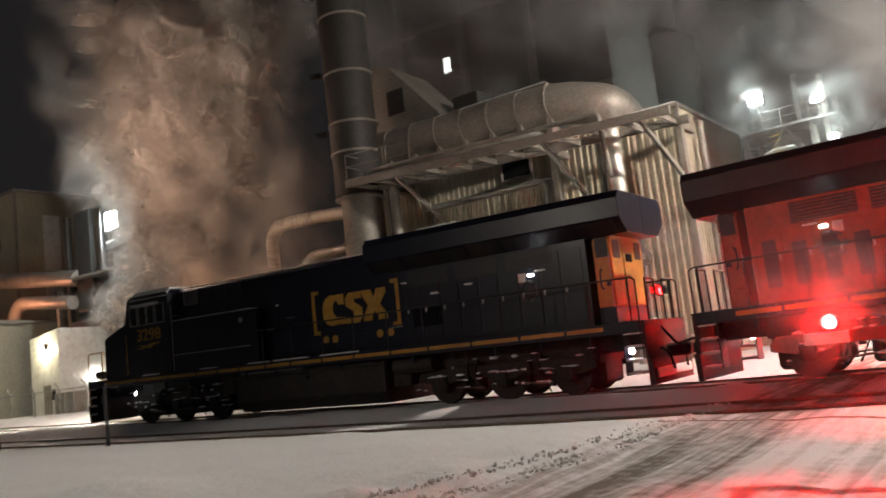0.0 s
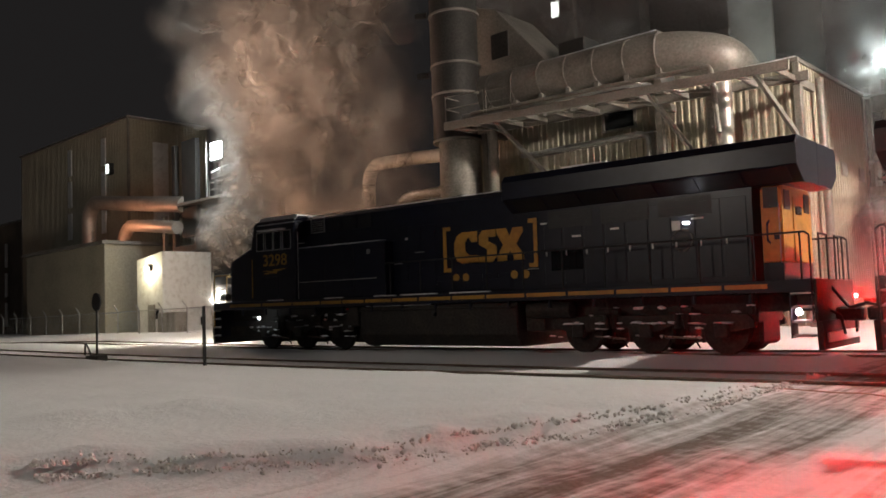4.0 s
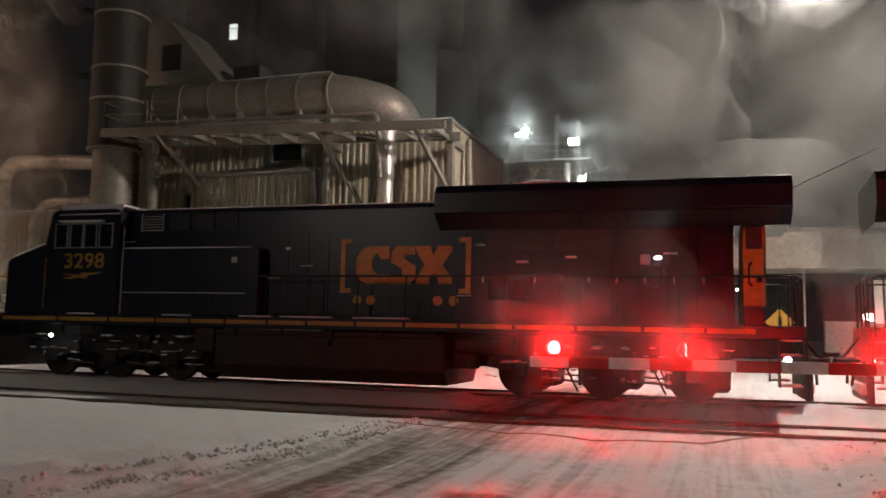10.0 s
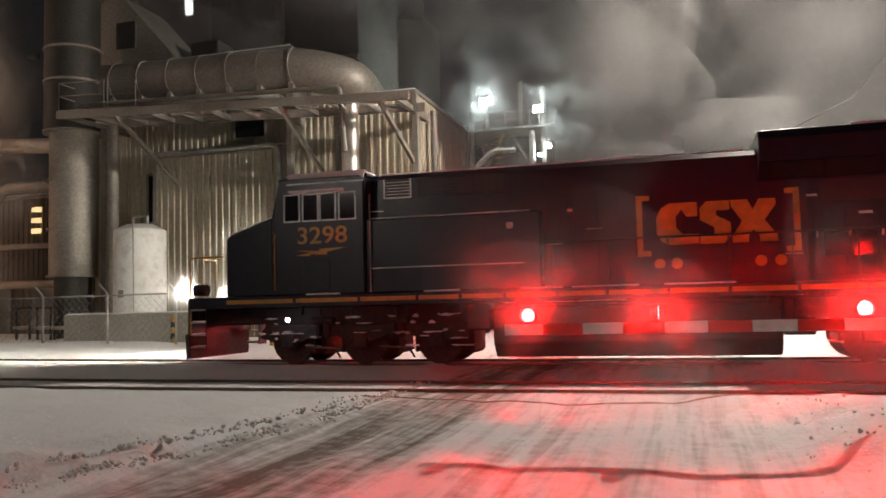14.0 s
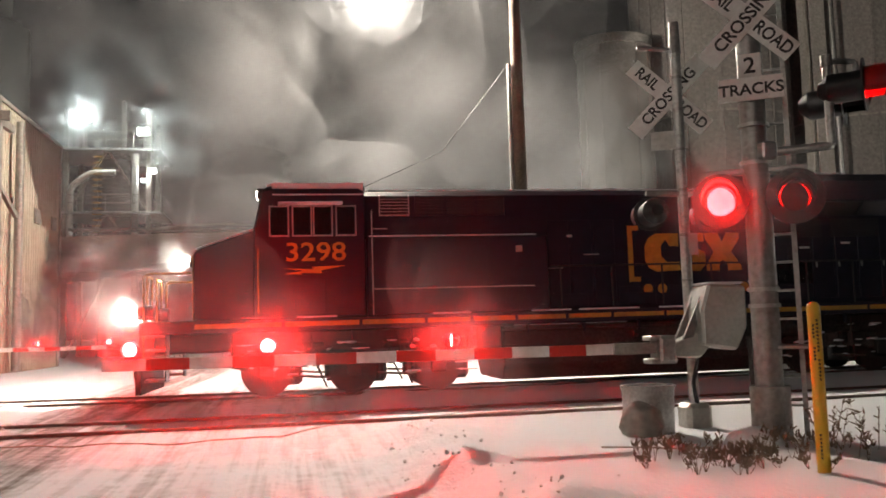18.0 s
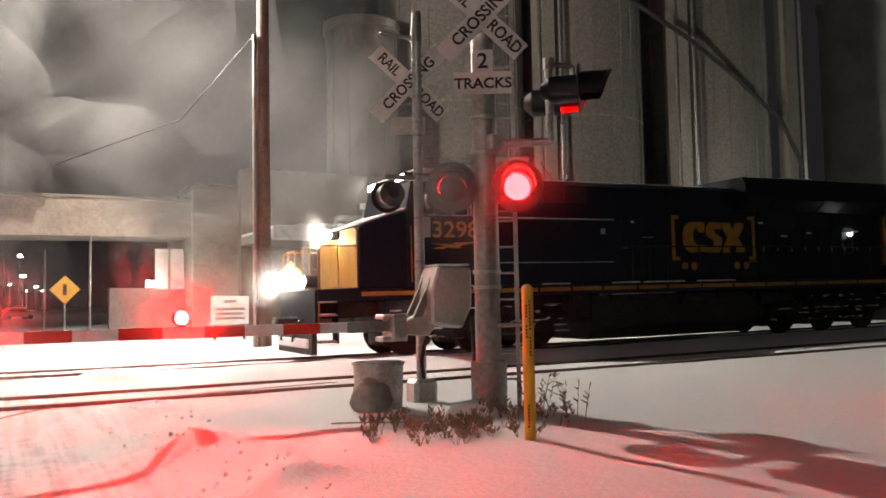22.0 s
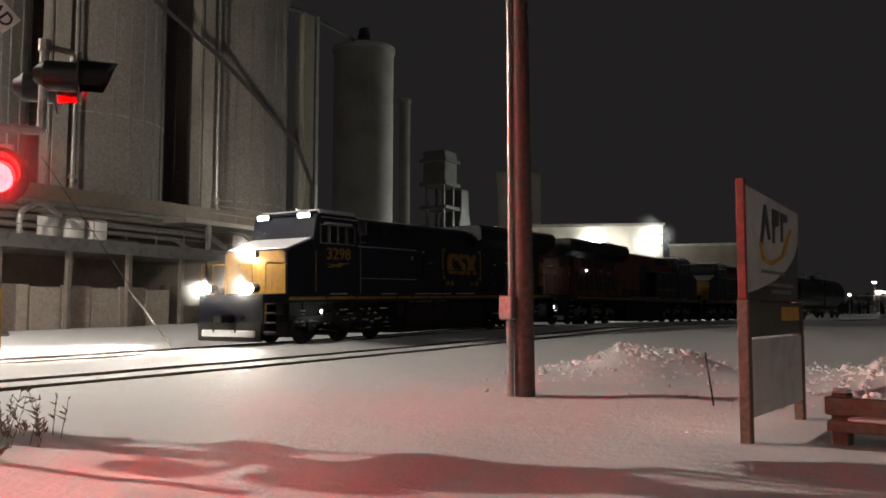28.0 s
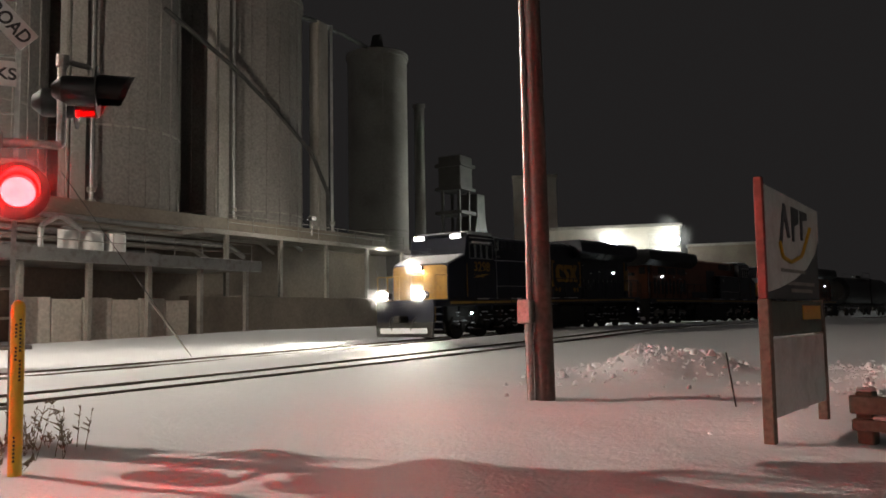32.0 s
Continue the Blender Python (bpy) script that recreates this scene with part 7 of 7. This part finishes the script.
    for i in range(1300):
        x, y = rnd.gauss(14.2, 2.0), rnd.gauss(-0.5, 1.2)
        if rnd.random() < 0.3:
            x, y = rnd.gauss(15, 1.2), rnd.gauss(4.2, 0.9)
        r = rnd.uniform(0.015, 0.06) + (0.05 if rnd.random() < 0.04 else 0)
        hp.add(lump, Matrix.Translation((x, y, ground_z(x, y) + r * 0.05)) @ Euler((rnd.random() * 3, rnd.random() * 3, 0)).to_matrix().to_4x4() @ Matrix.Diagonal((r, r * rnd.uniform(0.6, 1), r * rnd.uniform(0.5, 0.9), 1)), 0.25, i)
    tagged(part("ploughed_lumps", hp.mesh(SNOWCAP, True), None), "lumps of ploughed snow in a heap", "snow", kind="stuff")
    # clods along the road's edges
    hp = Heap()
    for i in range(2600):
        y = 3.0 + 12 * rnd.random() ** 1.6
        side = rnd.random() < 0.92
        x = road_left(y) + rnd.gauss(0.05, 0.08) if side else road_right(y) + rnd.gauss(0.15, 0.28)
        r = rnd.uniform(0.008, 0.036) * rnd.random() + 0.005 if side else rnd.uniform(0.005, 0.03) * rnd.random() + 0.004
        hp.add(small, Matrix.Translation((x, y, ground_z(x, y) + r * 0.3)) @ Euler((rnd.random() * 3, rnd.random() * 3, 0)).to_matrix().to_4x4() @ Matrix.Diagonal((r, r * rnd.uniform(0.6, 1), r * rnd.uniform(0.5, 0.9), 1)), 0.3, i)
    tagged(part("road_clods", hp.mesh(CLOD), None), "dirty clods of snow along the road's edges", "snow", kind="stuff")


# brown board with the signals' red glow mixed into its colour
RED_LIT = material("red_lit_board", (0.22, 0.05, 0.04), 0.6, 0, 14, 0.25, 0.1, 0.6, (0.12, 0.05, 0.04), 2)
SLATE = material("slate_panel", (0.055, 0.06, 0.065), 0.5, 0, 9, 0.15, 0.03)
SLATEGREEN = material("dark_green_panel", (0.09, 0.10, 0.075), 0.6, 0, 9, 0.2, 0.05)
REDWOOD = material("brown_pole_wood", (0.075, 0.058, 0.05), 0.75, 0, 14, 0.3, 0.4, 0.6, (0.10, 0.065, 0.05), 1.5)
RAILWOOD = material("green_grey_timber", (0.15, 0.155, 0.12), 0.75, 0, 14, 0.25, 0.3, 0.6, (0.08, 0.08, 0.065), 2)
CLOD = material("dirty_clod", (0.76, 0.75, 0.74), 0.8, 0, 9, 0.2, 0.3, 0.5, (0.45, 0.40, 0.36), 3)
near_right()


# ---- steam ----
PUFFS = []


def steam_material(name, colour, dense, low=0.30, high=0.72):
    m = bpy.data.materials.new(name)
    m.use_nodes = True
    t = m.node_tree
    t.nodes.remove(t.nodes["Principled BSDF"])
    out = t.nodes["Material Output"]
    at, co = t.nodes.new("ShaderNodeAttribute"), t.nodes.new("ShaderNodeTexCoord")
    at.attribute_name = "fade"
    nz = t.nodes.new("ShaderNodeTexNoise")
    nz.inputs["Scale"].default_value, nz.inputs["Detail"].default_value, nz.inputs["Distortion"].default_value = 1.6, 3.5, 0.25
    t.links.new(co.outputs["Object"], nz.inputs["Vector"])
    rm = t.nodes.new("ShaderNodeMapRange")
    rm.inputs["From Min"].default_value, rm.inputs["From Max"].default_value = low, high
    t.links.new(nz.outputs["Fac"], rm.inputs["Value"])
    a, b = t.nodes.new("ShaderNodeMath"), t.nodes.new("ShaderNodeMath")
    a.operation = b.operation = "MULTIPLY"
    t.links.new(at.outputs["Fac"], a.inputs[0])
    t.links.new(rm.outputs["Result"], a.inputs[1])
    t.links.new(a.outputs[0], b.inputs[0])
    b.inputs[1].default_value = dense
    df, tl, tr = t.nodes.new("ShaderNodeBsdfDiffuse"), t.nodes.new("ShaderNodeBsdfTranslucent"), t.nodes.new("ShaderNodeBsdfTransparent")
    for n in (df, tl):
        n.inputs["Color"].default_value = (*colour, 1)
    mx, al = t.nodes.new("ShaderNodeMixShader"), t.nodes.new("ShaderNodeMixShader")
    t.links.new(df.outputs[0], mx.inputs[1])
    t.links.new(tl.outputs[0], mx.inputs[2])
    t.links.new(b.outputs[0], al.inputs["Fac"])
    t.links.new(tr.outputs[0], al.inputs[1])
    t.links.new(mx.outputs[0], al.inputs[2])
    t.links.new(al.outputs[0], out.inputs["Surface"])
    return m


def puff_mesh(mat, seed, wisps=6):
    """A puff of radius 1: crumpled wisps that thin out to nothing at their rims."""
    rnd = random.Random(seed)
    verts, faces, fade = [], [], []
    n = 10
    for w in range(wisps):
        c = Vector((rnd.gauss(0, 0.30), rnd.gauss(0, 0.30), rnd.gauss(0, 0.28)))
        q = Euler((rnd.uniform(0, 6.3), rnd.uniform(0, 6.3), rnd.uniform(0, 6.3))).to_quaternion()
        s = rnd.uniform(0.55, 0.95)
        k = len(verts)
        for j in range(n + 1):
            for i in range(n + 1):
                u, v = i / n * 2 - 1, j / n * 2 - 1
                rr = u * u + v * v
                p = Vector((u, v, 0.45 * (0.5 - rr))) * s
                p += Vector((0, 0, 1)) * 0.22 * noise.noise(Vector((u * 1.7, v * 1.7, seed * 3.1 + w)))
                verts.append(c + q @ p)
                f = max(0.0, 1 - math.sqrt(rr))
                fade.append(f * f * (3 - 2 * f))
        for j in range(n):
            for i in range(n):
                faces.append((k + j * (n + 1) + i, k + j * (n + 1) + i + 1, k + (j + 1) * (n + 1) + i + 1, k + (j + 1) * (n + 1) + i))
    me = bpy.data.meshes.new("puff")
    me.from_pydata(verts, [], faces)
    me.attributes.new("fade", "FLOAT", "POINT").data.foreach_set("value", fade)
    me.polygons.foreach_set("use_smooth", [True] * len(faces))
    me.materials.append(mat)
    return me


def plume(name, label, mat, spots, seed, drift=(0, 0, 0)):
    """spots: (x, y, z, radius). Each puff drifts slowly along drift, in metres over the clip."""
    rnd = random.Random(seed)
    P_ = thing(name, label, "steam")
    meshes = [puff_mesh(mat, seed * 10 + k) for k in range(4)]
    for x, y, z, r in spots:
        p = new("puff", meshes[rnd.randrange(4)])
        p.parent = P_
        p["kind"] = "stuff"
        e = Euler((rnd.uniform(0, 6.3), rnd.uniform(0, 6.3), rnd.uniform(0, 6.3)))
        p.matrix_local = Matrix.LocRotScale((x, y, z), e, (r, r, r))
        if any(drift):
            k = rnd.uniform(0.7, 1.3)
            PUFFS.append((p, Vector((x, y, z)), e, Vector(drift) * k, rnd.uniform(-50, 50)))
    return P_


def build_steam():
    rnd = random.Random(3)
    white = steam_material("white_steam", (0.72, 0.68, 0.64), 0.62)
    low = steam_material("brownish_steam", (0.66, 0.60, 0.55), 0.34)
    mist = steam_material("lamp_glow_mist", (0.80, 0.80, 0.80), 0.085, -0.5, 1.5)
    thin = steam_material("thin_steam", (0.8, 0.8, 0.8), 0.32)
    grey = steam_material("grey_steam", (0.42, 0.405, 0.41), 0.38, 0.1, 0.9)
    faint = steam_material("faint_steam", (0.62, 0.60, 0.60), 0.21)
    # puff materials for glare round lamps, lit by the lamps themselves
    red_halo = steam_material("red_halo_puff", (0.86, 0.86, 0.86), 0.075, -0.2, 1.2)
    haze = steam_material("shed_halo", (0.86, 0.86, 0.86), 0.08)
    beam_halo = steam_material("headlight_halo", (0.86, 0.86, 0.86), 0.05)
    lamp_halo = steam_material("lamp_halo", (0.86, 0.88, 0.90), 0.008, -0.5, 1.5)
    # the plume from the tower's outlet, blown over the low roofs
    s = []
    for i in range(150):
        u = rnd.random() ** 0.85
        r = 1.0 + 3.6 * u
        x = -47.6 + 9.0 * min(1, 2.5 * u) + rnd.gauss(0, 0.3 + 5.6 * min(1, u * 1.5))
        s.append((min(max(x, -48.2 + 0.55 * r + 4 * u), -29.0 - 0.5 * r), 31.6 + rnd.gauss(0, 0.3 + 1.0 * u), 7.4 + 19 * u + rnd.gauss(0, 0.4 + 0.8 * u), r))
    for i in range(18):
        s.append((-46.6 + rnd.gauss(0, 1.0) + 3 * rnd.random(), 31.2 + rnd.gauss(0, 0.4), 8.2 + rnd.gauss(0, 0.9), rnd.uniform(0.8, 1.5)))
    plume("steam_plume", "billowing white steam plume blown from the tower outlet", white, s, 1, (5.0, 0, 3.2))
    # low brown haze between the pipes
    s = [(rnd.uniform(-42, -29.5), rnd.uniform(29.8, 31.5), rnd.uniform(4.5, 14), rnd.uniform(1.8, 3.4)) for i in range(34)]
    plume("low_steam", "thin brownish steam drifting between the pipes", low, s, 2, (1.2, 0, 1.0))
    # steam over the hall roof
    s = [(rnd.uniform(-30, -14), rnd.uniform(36, 44), rnd.uniform(14.5, 26), rnd.uniform(2.5, 5)) for i in range(26)]
    plume("roof_steam", "thin steam trailing over the hall roof", faint, s, 3, (2.0, 0, 0.8))
    # steam at the stair tower
    s = [(-13.9 + rnd.gauss(0, 0.9), 56.2 + rnd.gauss(0, 0.6), 15.2 + rnd.gauss(0, 1.4), rnd.uniform(1.2, 2.2)) for i in range(11)]
    s += [(-9.5 + 5 * rnd.random(), 57 + rnd.gauss(0, 1), 15.6 + rnd.gauss(0, 1.4), rnd.uniform(1.2, 2.6)) for i in range(10)]
    plume("tower_steam", "bright steam swirling round the floodlights", thin, s, 4, (0.9, 0, 0.6))
    # the wide bank blown to the right of the tower
    s = []
    for i in range(80):
        u = rnd.random()
        s.append((-16 + 46 * u + rnd.gauss(0, 2), 66 + rnd.gauss(0, 4), 15 + rnd.gauss(0, 4.5) + 7 * rnd.random() + 2 * u, rnd.uniform(3.5, 7.5)))
    for i in range(40):
        s.append((rnd.uniform(-12, 32), 74 + rnd.gauss(0, 3), rnd.uniform(20, 40), rnd.uniform(6, 10)))
    plume("steam_bank", "wide grey bank of steam drifting across the sky", grey, s, 5, (4.0, 0, 0.6))
    # thin mist added behind the street lamp to carry its glow and glare
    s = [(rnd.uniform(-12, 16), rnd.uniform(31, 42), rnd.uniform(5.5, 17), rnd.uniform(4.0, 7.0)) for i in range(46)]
    plume("lamp_glow_mist", "thin mist added about the street lamp to carry its glow", mist, s, 7, (2.5, 0, 0.3))
    # low mist across the street
    s = [(rnd.uniform(-15, -3), rnd.uniform(29, 40), rnd.uniform(1.0, 5.0), rnd.uniform(1.2, 2.6)) for i in range(26)]
    plume("ground_mist", "low mist drifting across the far side of the crossing", grey, s, 6, (1.5, 0, 0.2))

    # puffs added round the lamps to stand in for their glare
    s = [(2.5 + rnd.gauss(0, 0.5), 25.9 + rnd.gauss(0, 0.5), 12.3 + rnd.gauss(0, 0.4), rnd.uniform(1.2, 2.8)) for i in range(12)]
    plume("lamp_glare", "thin puffs added for the glare round the street lamp", lamp_halo, s, 8)
    # red glare of the gate lights, built as thin puffs
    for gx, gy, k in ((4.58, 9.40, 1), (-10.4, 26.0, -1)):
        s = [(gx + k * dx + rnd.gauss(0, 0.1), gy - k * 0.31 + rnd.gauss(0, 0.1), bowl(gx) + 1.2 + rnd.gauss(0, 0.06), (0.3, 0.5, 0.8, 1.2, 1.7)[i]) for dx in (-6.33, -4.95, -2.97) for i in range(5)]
        plume("gate_glare", "thin puffs added for the red glare of the gate lights", red_halo, s, 9 + k)
    # halo of each mast light, given shape by puffs before it
    s = [(x - 0.507 * d, y - 0.862 * d, 2.56, r) for x, y in ((4.32, 8.05), (4.95, 7.68)) for d, r in ((0.30, 0.25), (0.34, 0.42), (0.4, 0.7), (0.45, 1.0))]
    plume("signal_glare", "thin puffs added for the red halo of the mast lights", red_halo, s, 14)
    # glare wider than the shed lenses, made of added puffs
    s = [(112.0 - 1.6 * (1 + i % 2), (38.4, 30.7)[i % 2] + rnd.gauss(0, 0.2), 10.9 + rnd.gauss(0, 0.2), rnd.uniform(2.2, 3.4)) for i in range(8)]
    plume("shed_glare", "thin puffs added for the glare of the shed lamps", haze, s, 12)
    # bloom of the headlights, added as puffs that ride with the engine
    for k in range(6):
        p = part("headlight_glare", puff_mesh(beam_halo, 40 + k, 9), None, TRAIN[0][0], "thin puff added for the headlights' bloom")
        p["kind"] = "stuff"
        p.matrix_local = Matrix.LocRotScale(((-1.1, -0.95, 1.83), (-1.1, 0.95, 1.83), (-0.25, 0, 2.96))[k % 3], Euler((k, 2 * k, 1)), (1.0, 1.0, 1.0))


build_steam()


# ---- what moves ----
NOSE = [(0, -27.40), (1, -27.22), (3, -26.49), (6, -24.07), (7.5, -22.27), (9, -20.15), (10, -18.42), (11, -16.81), (13, -12.87), (15.5, -7.54), (17, -4.28),
        (19, 0.19), (20, 2.57), (21.5, 6.10), (22, 7.26), (24, 11.66), (25, 14.05), (27.5, 19.80), (30, 25.33), (32, 29.27)]


def on_track(x, back=False, span=16.0):
    """The pose of a vehicle whose front mark stands at x on the curved main track."""
    k = -1 if back else 1
    p, q = Vector((x, track_y(x), bowl(x))), Vector((x + k * span, track_y(x + k * span), bowl(x + k * span)))
    d = q - p
    return Matrix.Translation(p) @ Euler((0, -math.atan2(d.z, math.hypot(d.x, d.y)), math.atan2(d.y, d.x))).to_matrix().to_4x4()


def flash_rows(home, state, swing):
    """The two groups of lights show in turn, 0.6 s each: a bulb turns away into its housing and back."""
    rows, ang, on = [], 0.0, state == 0
    if not on:
        ang = swing
    rows.append((0.0, home @ pose(0, 0, 0, 0, 0, ang)))
    toggles = []
    for k in range(-8, 19):
        a = 9.951 + 1.192 * k
        toggles += [a, a + 0.595]
    # the pattern starts with the first group lit
    for i, tt in enumerate(toggles):
        if tt < 0.2 or tt > 31.8:
            continue
        if swing > 90:
            steps = [ang, ang + 60, ang + 120, ang + 180]
        else:
            steps = [ang, swing - ang if ang == 0 else 0.0]
        for k, v in enumerate(steps):
            rows.append((tt + (k - len(steps) / 2) * 0.02, home @ pose(0, 0, 0, 0, 0, v)))
        ang = steps[-1]
    rows.append((32.0, home @ pose(0, 0, 0, 0, 0, ang)))
    return rows


def motions():
    for ob, off, back in TRAIN:
        walk(ob, [(t, on_track(x + off, back)) for t, x in NOSE])
    for b, home, state, swing in BULBS:
        walk(b, flash_rows(home, state, swing))
    for p, c, e, d, spin in PUFFS:
        walk(p, [(t, Matrix.LocRotScale(c + d * (t / 32 - 0.5), Euler((e.x, e.y, e.z + radians(spin) * t / 32)), None)) for t in (0, 8, 16, 24, 32)])


motions()
